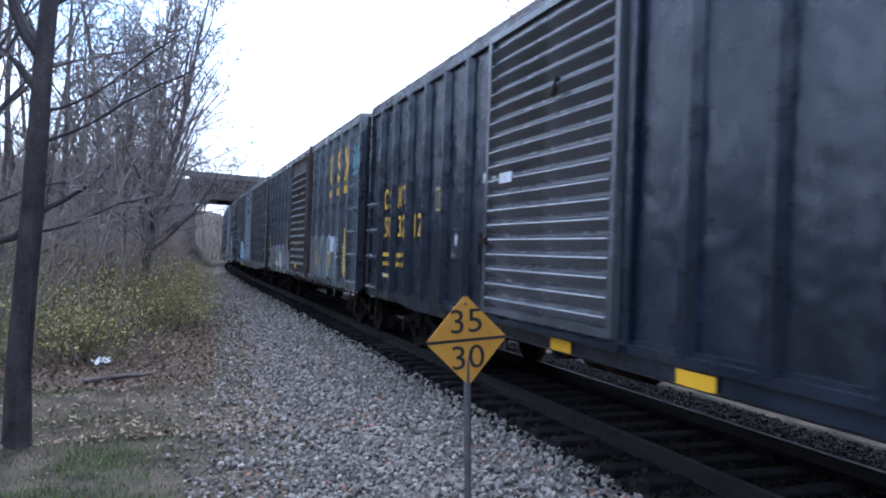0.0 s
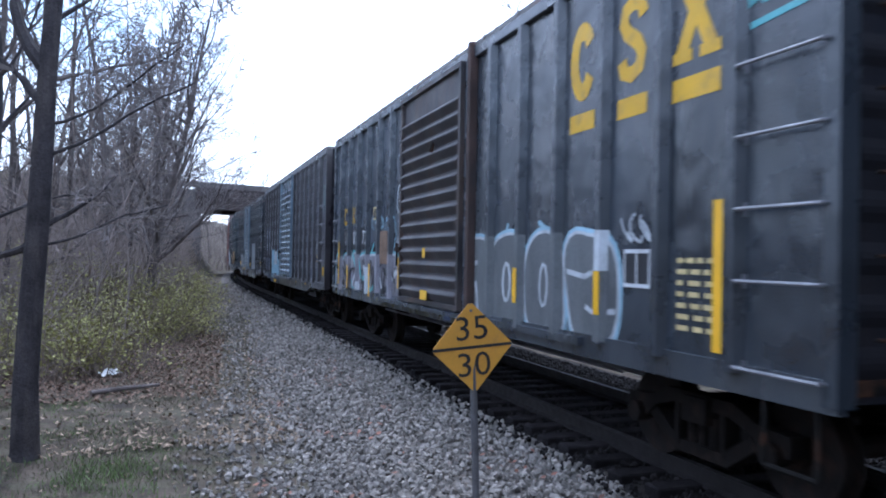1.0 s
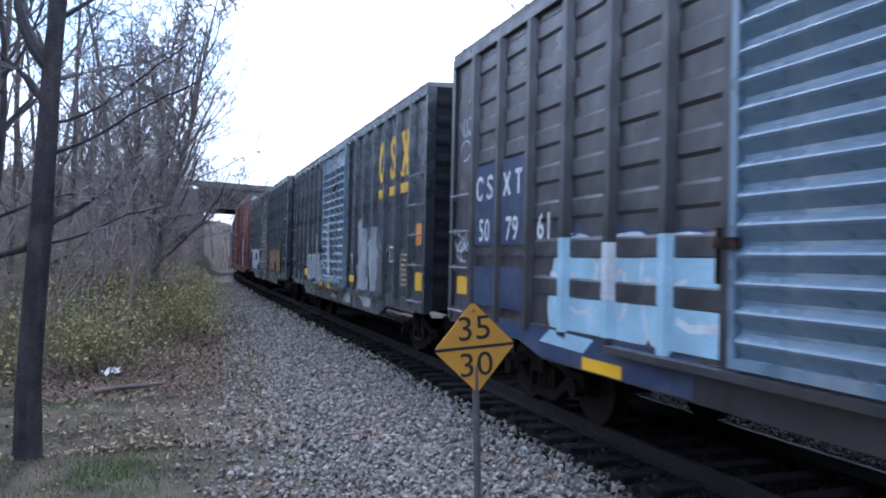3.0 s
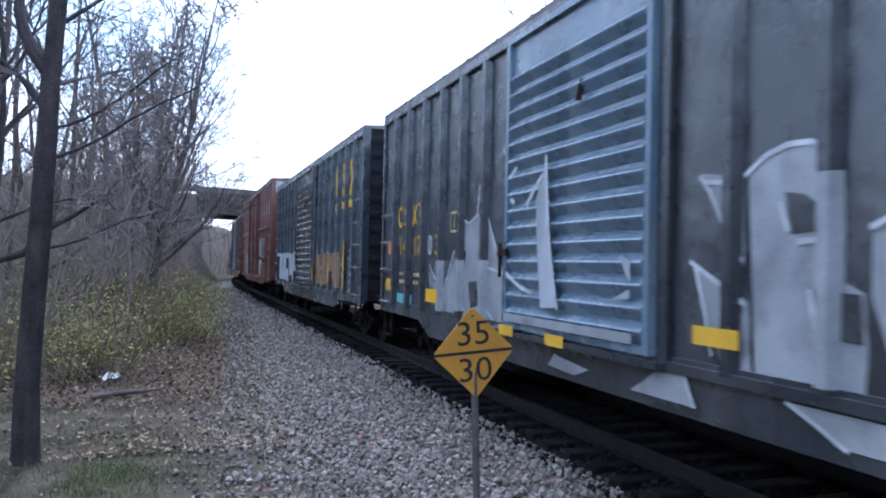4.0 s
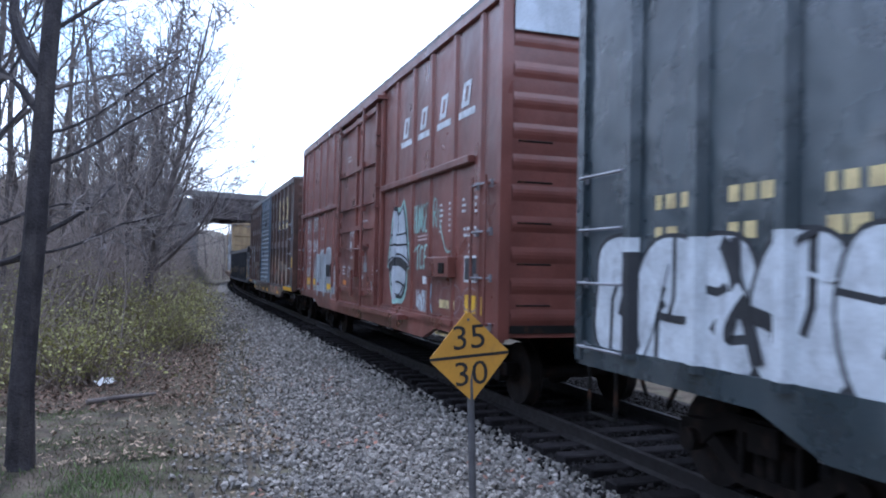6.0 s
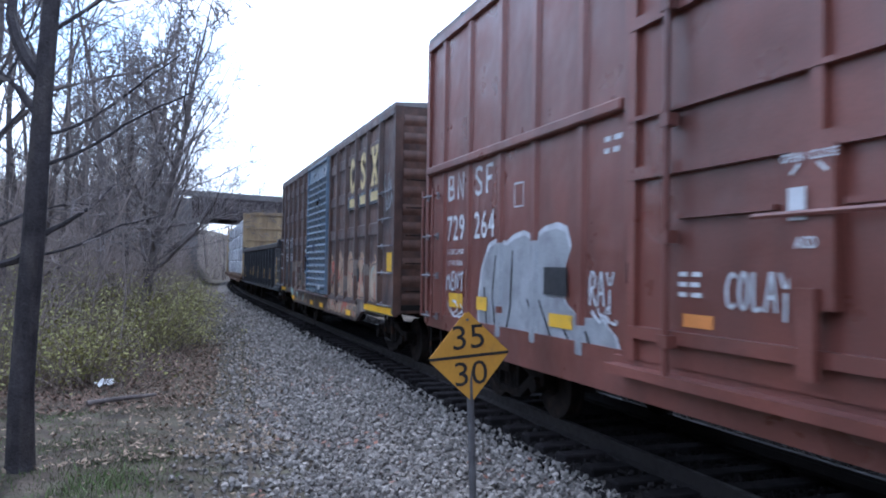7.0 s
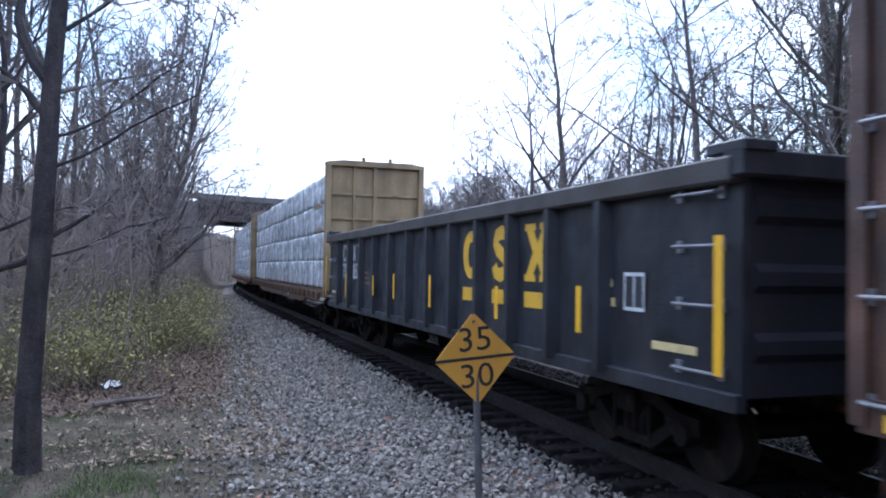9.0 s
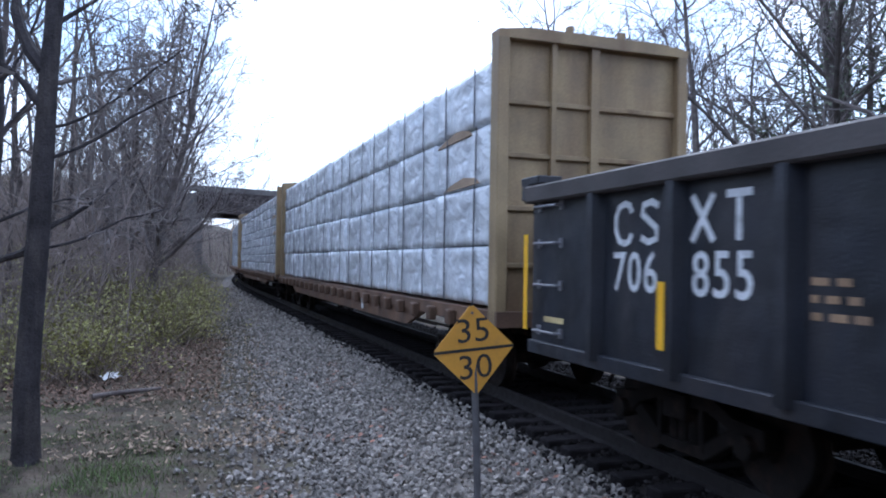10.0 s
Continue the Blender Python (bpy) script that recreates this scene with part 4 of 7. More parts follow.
class Side:
    """The near side of a car; u runs from the leading end to the trailing end, z from the rail."""

    def __init__(self, car, L, x=HALF):
        self.car, self.L, self.x, self.n, self.posts, self.proud = car, L, x, 0, [], 0.085

    def lift(self):
        self.n += 1
        return 0.004 + 0.0004 * (self.n % 10)

    def shape(self, name, outlines, material, label="", lift=None):
        """Flat painted shapes on the side, each an outline in u and z."""
        verts, faces = [], []
        d = self.lift() if lift is None else lift
        if len(outlines) > 1 and name in ("graffiti_fill", "graffiti_gap", "graffiti_block", "graffiti_blob"):
            return [self.shape(name, [o], material, label, d) for o in outlines]
        for o in outlines:
            b = len(verts)
            verts += [(-self.x - d, u - self.L / 2, z) for u, z in o]
            faces.append(tuple(range(b, b + len(o))))
        return part(name, data_mesh(name, verts, faces, material), self.car, label=label)

    def rect(self, name, u0, u1, z0, z1, material, label="", lift=None):
        return self.shape(name, [[(u1, z0), (u0, z0), (u0, z1), (u1, z1)]], material, label, lift)

    def text(self, body, u, z, size, material, name="numeral", bold=0.005, wide=0.88):
        m = pose(-self.x - self.lift() - 0.002, u - self.L / 2, z, 90, 0, -90)
        return part(name, text_mesh(body, size, material, bold, wide, 1.1), self.car, m)

    def bars(self, u0, u1, z, material, rows=2, size=0.07, seed=1):
        """Lines of small lettering that cannot be read."""
        rng, d = random.Random(seed), self.lift()
        for r in range(rows):
            u = u1
            while u > u0 + 0.1:
                w = rng.uniform(0.06, 0.16)
                zz = z - r * size * 2.2
                self.rect("lettering", u - w, u, zz, zz + size, material, lift=d)
                u -= w + rng.uniform(0.03, 0.07)

    def stroke(self, name, lines, width, material, label="", lift=None):
        verts, faces = [], []
        base = self.lift() if lift is None else lift
        for j, ln in enumerate(lines):
            b, m = len(verts), len(ln)
            for i, (u, z) in enumerate(ln):
                (a0, b0), (a1, b1) = ln[max(0, i - 1)], ln[min(m - 1, i + 1)]
                k = math.hypot(a1 - a0, b1 - b0) or 1
                p, q = -(b1 - b0) / k * width / 2, (a1 - a0) / k * width / 2
                x = -self.x - base - 0.0009 * j - 0.0004 * i
                verts += [(x, u + p - self.L / 2, z + q), (x, u - p - self.L / 2, z - q)]
            faces += [(b + 2 * i, b + 2 * i + 1, b + 2 * i + 3, b + 2 * i + 2) for i in range(m - 1)]
        return part(name, data_mesh(name, verts, faces, material), self.car, label=label)

    def over_posts(self, u0, u1, z0, z1, mats, seed):
        """Spray paint carried on over the posts that a piece crosses."""
        rng = random.Random(seed)
        for u in self.posts:
            if u0 < u < u1:
                z = z0 + rng.uniform(0, 0.1)
                while z < z1 - 0.1:
                    t = min(z1, z + rng.uniform(0.18, 0.55))
                    bm = bmesh.new()
                    prism(bm, [(-self.proud - 0.0035, -0.046), (-self.proud - 0.0035, 0.046), (-0.004, 0.0875), (-0.004, -0.0875)], 2, z, t)
                    part("graffiti", mesh_of(bm, "graffiti", PAINT[rng.choice(mats)]), self.car, pose(-self.x, u - self.L / 2, 0))
                    z = t

    def scrawl(self, u0, u1, z0, z1, material, seed, width=0.035, count=5):
        """A loose looping tag."""
        rng, lines = random.Random(seed), []
        for k in range(count):
            a = u1 - (u1 - u0) * (k + 0.5) / count
            w, h = (u1 - u0) / count * 0.62, (z1 - z0) * 0.5
            ph, fr = rng.uniform(0, 6.28), rng.choice((1, 1, 2))
            ln = []
            turn = rng.uniform(0.7, 0.95)
            for i in range(19):
                t = i / 18 * 6.28 * turn
                ln.append((a + w * math.sin(fr * t + ph) + rng.gauss(0, w * 0.04), (z0 + z1) / 2 + h * math.cos(t * 0.8 + ph * 0.5) + rng.gauss(0, h * 0.03)))
            lines.append(ln)
        self.stroke("graffiti_tag", lines, width, material)

    def tag(self, word, u1, u0, z0, z1, material, width=0.04, slant=0.0, lift=None):
        """A sprayed word in single strokes, from u1 to u0."""
        forms = {"H": [[(0, 0), (0.05, 1)], [(0, 0.5), (0.9, 0.55)], [(0.8, 0), (0.85, 1)]], "U": [[(0, 1), (0.02, 0.3), (0.2, 0), (0.6, 0.05), (0.8, 0.4), (0.8, 1)]], "N": [[(0, 0), (0.05, 0.95), (0.3, 0.8), (0.6, 0.1), (0.8, 0.2), (0.85, 1)]],
                 "G": [[(0.8, 0.9), (0.4, 1), (0.05, 0.6), (0.1, 0.15), (0.5, 0), (0.8, 0.2), (0.8, 0.5), (0.45, 0.5)]], "E": [[(0.8, 1), (0.2, 0.95), (0.3, 0.55), (0.7, 0.55)], [(0.3, 0.55), (0.05, 0.3), (0.2, 0), (0.8, 0.05)]],
                 "R": [[(0.1, 0), (0.1, 1), (0.6, 1), (0.8, 0.75), (0.6, 0.5), (0.1, 0.5)], [(0.3, 0.5), (0.85, 0)]], "T": [[(0, 0.85), (0.9, 1)], [(0.45, 0.92), (0.5, 0)]], "C": [[(0.8, 0.85), (0.5, 1), (0.1, 0.7), (0.05, 0.3), (0.35, 0), (0.8, 0.15)]],
                 "F": [[(0.9, 1), (0.2, 0.95), (0.1, 0)], [(0.15, 0.5), (0.7, 0.55)]], "O": [[(0.4, 1), (0.1, 0.8), (0.05, 0.3), (0.3, 0), (0.65, 0.1), (0.8, 0.55), (0.7, 0.9), (0.4, 1)]], "L": [[(0.1, 1), (0.1, 0.05), (0.3, 0), (0.8, 0.1)]],
                 "A": [[(0, 0), (0.35, 1), (0.5, 1), (0.8, 0)], [(0.15, 0.35), (0.7, 0.4)]], "Y": [[(0, 1), (0.4, 0.5), (0.85, 1)], [(0.4, 0.5), (0.4, -0.2)]], "M": [[(0, 0), (0.15, 1), (0.4, 0.4), (0.7, 1), (0.85, 0)]], "W": [[(0, 1), (0.2, 0), (0.45, 0.7), (0.65, 0), (0.9, 1)]]}
        lines, cell = [], (u1 - u0) / len(word)
        for k, ch in enumerate(word):
            for ln in forms[ch]:
                soft = [ln[0]]
                for a, b in zip(ln, ln[1:]):
                    soft += [(a[0] * 0.7 + b[0] * 0.3, a[1] * 0.7 + b[1] * 0.3), (a[0] * 0.3 + b[0] * 0.7, a[1] * 0.3 + b[1] * 0.7)]
                soft.append(ln[-1])
                lines.append([(u1 - cell * (k + 0.95 * x) - slant * y, z0 + (z1 - z0) * y) for x, y in soft])
        return self.stroke("graffiti_tag", lines, width, material, lift=lift)

    def bubbles(self, u0, u1, z0, z1, fill, edge, halo, seed, count=5, accent=None, slit=None, busy=()):
        """A spray-painted piece: swollen overlapping forms, each with a rim, slits and a halo, with no readable letters."""
        rng = random.Random(seed)
        cell, h = (u1 - u0) / count, z1 - z0
        def form(cu, w, lean, waves, grow):
            out = []
            for i in range(28):
                a = 6.2832 * i / 28
                c, q = math.cos(a), math.sin(a)
                k = (abs(c) ** 3.2 + abs(q) ** 3.2) ** (-1 / 3.2)
                r = 1 + sum(m * math.sin(n * a + p) for n, m, p in waves)
                out.append((cu + (w / 2 * r + grow) * k * c + lean * q * h * 0.5, (z0 + z1) / 2 + (h / 2 * (0.93 + 0.5 * (r - 1)) + grow) * k * q))
            return out
        forms = []
        for i in range(count):
            cu = u1 - cell * (i + 0.5)
            forms.append((cu, cell * rng.uniform(0.92, 1.16), rng.uniform(-0.1, 0.1), [(2, rng.uniform(0.02, 0.07), rng.uniform(0, 6)), (3, rng.uniform(0.03, 0.08), rng.uniform(0, 6)), (5, rng.uniform(0.01, 0.04), rng.uniform(0, 6))]))
        for i, (cu, w, lean, waves) in enumerate(forms):
            d = 0.005 + 0.010 * i / count
            if halo:
                self.shape("graffiti_halo", [form(cu, w, lean, waves, 0.075)], PAINT[halo], lift=0.004 + 0.0006 * (i % 2))
            self.shape("graffiti_edge", [form(cu, w, lean, waves, 0.035)], PAINT[edge], lift=d)
            self.shape("graffiti_fill", [form(cu, w, lean, waves, 0.0)], PAINT[fill], lift=d + 0.0012)
            slits, shines = [], []
            a = rng.choice((0, 1, 2, 3))
            mid = (z0 + z1) / 2
            if a == 0:
                slits.append([(cu + w * 0.10 * math.cos(t * 0.7), mid + h * 0.2 * math.sin(t * 0.7)) for t in range(10)])
            elif a == 1:
                slits += [[(cu - w * 0.08, z0), (cu - w * 0.03, mid - h * 0.18), (cu + w * 0.03, mid - h * 0.02)], [(cu + w * 0.06, mid + h * 0.18), (cu - w * 0.04, mid + h * 0.2)]]
            elif a == 2:
                slits += [[(cu + w * 0.5, mid + h * 0.14), (cu + w * 0.1, mid + h * 0.1), (cu - w * 0.05, mid + h * 0.14)], [(cu - w * 0.5, mid - h * 0.16), (cu - w * 0.1, mid - h * 0.2), (cu + w * 0.08, mid - h * 0.15)]]
            else:
                slits += [[(cu + w * 0.16, z0), (cu + w * 0.12, mid), (cu + w * 0.02, mid + h * 0.12)], [(cu - w * 0.15, z1), (cu - w * 0.14, mid + h * 0.05), (cu - w * 0.05, mid - h * 0.12)]]
            shines.append([(cu + w * 0.34, mid + h * 0.1), (cu + w * 0.3, mid + h * 0.3), (cu + w * 0.12, mid + h * 0.39)])
            if rng.random() < 0.6:
                shines.append([(cu - w * 0.3, mid - h * 0.34), (cu - w * 0.33, mid - h * 0.1)])
            for ln in slits:
                self.stroke("graffiti_slit", [ln], rng.uniform(0.04, 0.075), PAINT[slit or edge], lift=d + 0.0024)
            if accent:
                for ln in shines:
                    self.stroke("graffiti_shine", [ln], 0.05, PAINT[accent], lift=d + 0.0026)
            if halo:
                self.stroke("graffiti_tag", [[(cu + rng.uniform(-0.3, 0.3) * w, z1 - 0.02), (cu + rng.uniform(-0.3, 0.3) * w, z1 + rng.uniform(0.08, 0.2))]], 0.06, PAINT[halo], lift=0.0052)
        for k, m in enumerate(busy):
            a = (rng.uniform(u0, u1), z0 + h * rng.random())
            b, c = (a[0] + rng.uniform(-0.7, 0.7) * cell, z0 + h * rng.random()), (a[0] + rng.uniform(-0.9, 0.9) * cell, z0 + h * rng.random())
            ln = [((1 - t) ** 2 * a[0] + 2 * t * (1 - t) * b[0] + t * t * c[0], (1 - t) ** 2 * a[1] + 2 * t * (1 - t) * b[1] + t * t * c[1]) for t in [i / 10 for i in range(11)]]
            self.stroke("graffiti_stroke", [ln], rng.uniform(0.03, 0.12), PAINT[m], lift=0.019 + 0.0007 * k / max(1, len(busy)) * 10)
        self.over_posts(u0, u1, z0 + 0.05, z1 - 0.02, (fill, fill, fill, edge) if fill not in ("peach", "murk", "cream") else ("murk", "brown", "brown", "rust"), seed)

    def emblem(self, centers, widths, z0, h, material, worn=0.0):
        """Three chunky yellow marks, each above a bar of its own width."""
        def arc(cu, w):
            turn = [32 + 296 * i / 20 for i in range(21)]
            o = [(cu - w / 2 * math.cos(radians(t)), z0 + h / 2 + h / 2 * math.sin(radians(t))) for t in turn]
            ins = [(cu - w * 0.17 * math.cos(radians(t)), z0 + h / 2 + h * 0.27 * math.sin(radians(t))) for t in turn]
            return [[o[i], o[i + 1], ins[i + 1], ins[i]] for i in range(20)]
        def zig(cu, w):
            path = [(-0.36, 0.72), (-0.28, 0.86), (-0.04, 0.91), (0.24, 0.85), (0.31, 0.70), (0.18, 0.58), (-0.18, 0.44), (-0.31, 0.31), (-0.24, 0.16), (0.04, 0.09), (0.28, 0.14), (0.36, 0.28)]
            rows = []
            for i, (x, z) in enumerate(path):
                (x0, y0), (x1, y1) = path[max(0, i - 1)], path[min(len(path) - 1, i + 1)]
                dx, dz = (x1 - x0) * w, (y1 - y0) * h
                k = math.hypot(dx, dz)
                p, q = -dz / k * w * 0.16, dx / k * w * 0.16
                rows.append(((cu + x * w + p, z0 + z * h + q), (cu + x * w - p, z0 + z * h - q)))
            return [[a[0], b[0], b[1], a[1]] for a, b in zip(rows, rows[1:])]
        def glass(cu, w):
            o = [(0.5, 1.0), (0.08, 1.0), (0.08, 0.88), (0.15, 0.88), (0.0, 0.66), (-0.15, 0.88), (-0.08, 0.88), (-0.08, 1.0), (-0.5, 1.0), (-0.5, 0.88), (-0.43, 0.88), (-0.17, 0.5)]
            o = o[:11] + [(-0.17, 0.5)] + [(x, 1 - z) for x, z in reversed(o[:11])] + [(0.5, 0.12), (0.43, 0.12), (0.17, 0.5), (0.43, 0.88), (0.5, 0.88)]
            return [[(cu + x * w, z0 + z * h) for x, z in o]]
        for cu, w, fn in zip(centers, widths, (arc, zig, glass)):
            d = self.lift()
            self.shape("emblem", fn(cu, w), material, lift=d)
            self.rect("emblem_bar", cu - w / 2, cu + w / 2, z0 - 0.30, z0 - 0.12, material, lift=d)


def ridged_door(car, w, z0, z1, ridges, material, at, label="", top_plain=0.35):
    """A sliding door pressed into horizontal ridges, with a raised rim."""
    bm = bmesh.new()
    box(bm, -0.03, 0.03, -w / 2, w / 2, z0, z1)
    door = part("door", mesh_of(bm, "door", material), car, at, label)
    part("door_rim", boxed("door_rim", material, (-0.085, -0.03, -w / 2, -w / 2 + 0.07, z0, z1), (-0.085, -0.03, w / 2 - 0.07, w / 2, z0, z1),
                           (-0.085, -0.03, -w / 2 + 0.07, w / 2 - 0.07, z1 - 0.07, z1), (-0.085, -0.03, -w / 2 + 0.07, w / 2 - 0.07, z0, z0 + 0.07)), door)
    step = (z1 - z0 - 0.14 - top_plain) / ridges
    bm = bmesh.new()
    prism(bm, [(-0.03, step * 0.04), (-0.088, step * 0.5), (-0.095, step * 0.6), (-0.085, step * 0.68), (-0.03, step * 0.9)], 1, -w / 2 + 0.09, w / 2 - 0.09)
    me = mesh_of(bm, "door_ridge", material)
    for i in range(ridges):
        part("door_ridge", me, door, pose(0, 0, z0 + 0.07 + step * i))


def ladder(car, L, u0, u1, zs, x=HALF):
    bm = bmesh.new()
    w = u1 - u0
    rod(bm, (0, -w / 2, 0), (0, w / 2, 0), 0.014, 8)
    for s in (-1, 1):
        rod(bm, (0, s * w / 2, 0), (0.09, s * w / 2, 0), 0.016, 6)
        box(bm, 0.06, 0.095, s * w / 2 - 0.03, s * w / 2 + 0.03, -0.05, 0.05)
    me = mesh_of(bm, "rung", BARE)
    for z in zs:
        part("rung", me, car, pose(-x - 0.09, (u0 + u1) / 2 - L / 2, z))


def boxcar(front, rear, H, paint, door_paint, label, posts=7, post_us=None, waffle=0, plug=False, ridges=15, door_w=2.95, belly=0.66, proud=0.085, plain=0.35):
    L = rear - front
    car = thing("boxcar", label, "boxcar", group="cars of the freight train")
    P = PAINT[paint]
    side = Side(car, L)
    top = H - 0.16
    half = (L - door_w) / 2
    # sheets: two walls with the door's opening between, floor and ends
    for y0, y1, z1 in ((-L / 2, -door_w / 2, top), (door_w / 2, L / 2, top), (-door_w / 2, door_w / 2, 1.2)):
        part("side_wall", boxed("side_wall", P, (-HALF, -HALF + 0.06, y0, y1, 1.05, z1)), car)
    part("side_wall", boxed("side_wall", P, (HALF - 0.06, HALF, -L / 2, L / 2, 1.05, top)), car)
    part("floor", boxed("floor", UNDER, (-HALF + 0.06, HALF - 0.06, -L / 2, L / 2, 1.05, 1.15)), car)
    # roof with cross seams and a slight pitch
    bm = bmesh.new()
    ew = HALF + 0.05
    prism(bm, [(-ew, top + 0.0), (ew, top + 0.0), (ew, top + 0.06), (0, H), (-ew, top + 0.06)], 1, -L / 2, L / 2)
    roof = part("roof", mesh_of(bm, "roof", PAINT["roof"]), car, label="weathered sheet roof with cross seams")
    bm = bmesh.new()
    prism(bm, [(-ew - 0.01, top + 0.03), (ew + 0.01, top + 0.03), (ew + 0.01, top + 0.072), (0, H + 0.015), (-ew - 0.01, top + 0.072)], 1, -0.03, 0.03)
    seam = mesh_of(bm, "roof_seam", PAINT["roof"])
    for k in range(15):
        part("roof_seam", seam, roof, pose(0, -L / 2 + 0.4 + (L - 0.8) * k / 14, 0))
    rail_m = boxed("top_rail", P, (-0.06, 0.02, -L / 2, L / 2, -0.14, 0.0), bevel=0.012)
    for s in (-1, 1):
        part("top_rail", rail_m, car, pose(s * HALF, 0, top, 0, 0, 0 if s < 0 else 180))
    # deep sill, cut up towards the trucks
    e = [(-L / 2, 1.14), (-L / 2, 0.94), (-L / 2 + 2.4, 0.92), (-L / 2 + 3.0, belly), (L / 2 - 3.0, belly), (L / 2 - 2.4, 0.92), (L / 2, 0.94), (L / 2, 1.14)]
    bm = bmesh.new()
    prism(bm, e, 0, -0.035, 0.045)
    box(bm, -0.075, -0.035, -door_w * 1.6, door_w / 2 + 0.3, 1.02, 1.10)
    sill = mesh_of(bm, "side_sill", P)
    for s in (-1, 1):
        part("side_sill", sill, car, pose(s * (HALF - 0.005), 0, 0, 0, 0, 0 if s < 0 else 180))
    # posts
    pm = bmesh.new()
    prism(pm, [(-proud, -0.045), (-proud, 0.045), (0.0, 0.085), (0.0, -0.085)], 2, 1.08, top - 0.14)
    pm = mesh_of(pm, "side_post", P)
    gap = half / posts
    us = list(post_us) if post_us else [gap * k for k in range(1, posts)]
    us = us + [L - u for u in us]
    side.posts, side.proud = us, proud
    for u in us:
        for s in (-1, 1):
            part("side_post", pm, car, pose(s * HALF, u - L / 2, 0, 0, 0, 0 if s < 0 else 180))
    cm = boxed("corner_post", P, (-0.05, 0.10, -0.05, 0.07, 0.98, top))
    for s in (-1, 1):
        part("corner_post", cm, car, pose(-HALF, -s * (L / 2 - 0.03), 0))
        part("corner_post", cm, car, pose(HALF, -s * (L / 2 - 0.03), 0, 0, 0, 180))
    if waffle:
        wz = (top - 0.2 - 1.3) / waffle
        dm = bmesh.new()
        d = gap * 0.5 - 0.09
        tall = min(0.28, 0.55 * wz)
        deep = 0.04 if waffle < 6 else 0.022
        prism(dm, [(0.0, 0.0), (-deep, 0.035), (-deep, tall - 0.035), (0.0, tall)], 1, -d, d)
        dm = mesh_of(dm, "pressed_rib", P)
        for h in (0, 1):
            for k in range(posts):
                if k == 0:
                    continue
                u = gap * (k + 0.5)
                u = L - u if h else u
                for r in range(1 if waffle < 6 else 0, waffle):
                    part("pressed_rib", dm, car, pose(-HALF, u - L / 2, 1.3 + wz * (r + 0.4)))
    # ends, pressed into ribs; on dark cars the gap's shade is in their colour
    E = P if paint in ("oxide", "brown") else PAINT["end_shade"]
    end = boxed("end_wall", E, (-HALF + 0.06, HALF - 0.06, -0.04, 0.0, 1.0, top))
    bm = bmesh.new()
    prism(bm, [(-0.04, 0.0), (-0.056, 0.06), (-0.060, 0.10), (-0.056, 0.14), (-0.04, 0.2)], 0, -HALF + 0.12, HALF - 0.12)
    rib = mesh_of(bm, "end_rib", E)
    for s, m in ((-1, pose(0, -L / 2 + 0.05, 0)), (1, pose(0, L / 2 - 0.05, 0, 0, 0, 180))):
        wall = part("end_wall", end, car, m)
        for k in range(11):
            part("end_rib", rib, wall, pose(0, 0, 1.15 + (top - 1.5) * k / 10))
    # door
    dz0, dz1 = 1.12, top - 0.12
    if not plug:
        ridged_door(car, door_w, dz0, dz1, ridges, PAINT[door_paint], pose(-HALF - 0.05, 0, 0), "ridged sliding door", plain)
        part("door", boxed("door", PAINT[door_paint], (-0.08, 0.03, -door_w / 2, door_w / 2, dz0, dz1), bevel=0.02), car, pose(HALF + 0.05, 0, 0, 0, 0, 180))
        part("door_track", boxed("door_track", P, (-0.16, 0.0, -door_w * 0.55, door_w * 1.05, 1.03, 1.09)), car, pose(-HALF, 0, 0))
        part("door_latch", boxed("door_latch", UNDER, (-0.16, -0.12, door_w / 2 - 0.10, door_w / 2 + 0.14, 1.95, 2.03), (-0.155, -0.125, door_w / 2 + 0.085, door_w / 2 + 0.115, 1.7, 2.1)), car, pose(-HALF, 0, 0))
        bm = bmesh.new()
        rod(bm, (-0.11, -door_w * 0.1, 3.65), (-0.16, -door_w * 0.1, 3.45), 0.03, 6)
        part("door_hook", mesh_of(bm, "door_hook", UNDER), car, pose(-HALF, 0, 0))
    dp = boxed("door_post", P, (-0.075, 0.0, -0.07, 0.07, 1.05, top - 0.14), bevel=0.01)
    for y in (-door_w / 2 - 0.10, door_w / 2 + 0.10):
        part("door_post", dp, car, pose(-HALF, y, 0))
    running_gear(car, L, L / 2 - 1.95)
    # ladders and steps by the corners
    if not plug:
        for u in (0.08, L - gap + 0.06):
            ladder(car, L, u, u + gap - 0.14, (1.12, 1.72, 2.22, 2.72, 3.22) if u < 1 else (1.12, 1.72, 2.22, 2.72))
    bm = bmesh.new()
    for y in (-0.23, 0.23):
        rod(bm, (0, y, 0.5), (0, y, 1.0), 0.02, 6)
    rod(bm, (0, -0.23, 0.5), (0, 0.23, 0.5), 0.02, 6)
    st = mesh_of(bm, "stirrup_step", UNDER)
    for s in (-1, 1):
        part("stirrup_step", st, car, pose(-HALF, s * (L / 2 - 0.4), 0))
    bm = bmesh.new()
    rod(bm, (-1.4, -0.16, 0), (-0.95, -0.16, 0), 0.014, 6)
    grab = mesh_of(bm, "grab_iron", UNDER)
    for z in (1.4, 1.9, 2.4, 2.9, 3.4):
        part("grab_iron", grab, car, pose(0, -L / 2 + 0.05, z))
    bm = bmesh.new()
    rod(bm, (0.2, -0.10, 3.2), (0.2, -0.19, 3.2), 0.26, 18)
    part("brake_wheel", mesh_of(bm, "brake_wheel", UNDER), car, pose(0, -L / 2 + 0.05, 0))
    MOVERS.append((car, (front + rear) / 2, L / 2 - 1.95))
    return car, side, L, gap


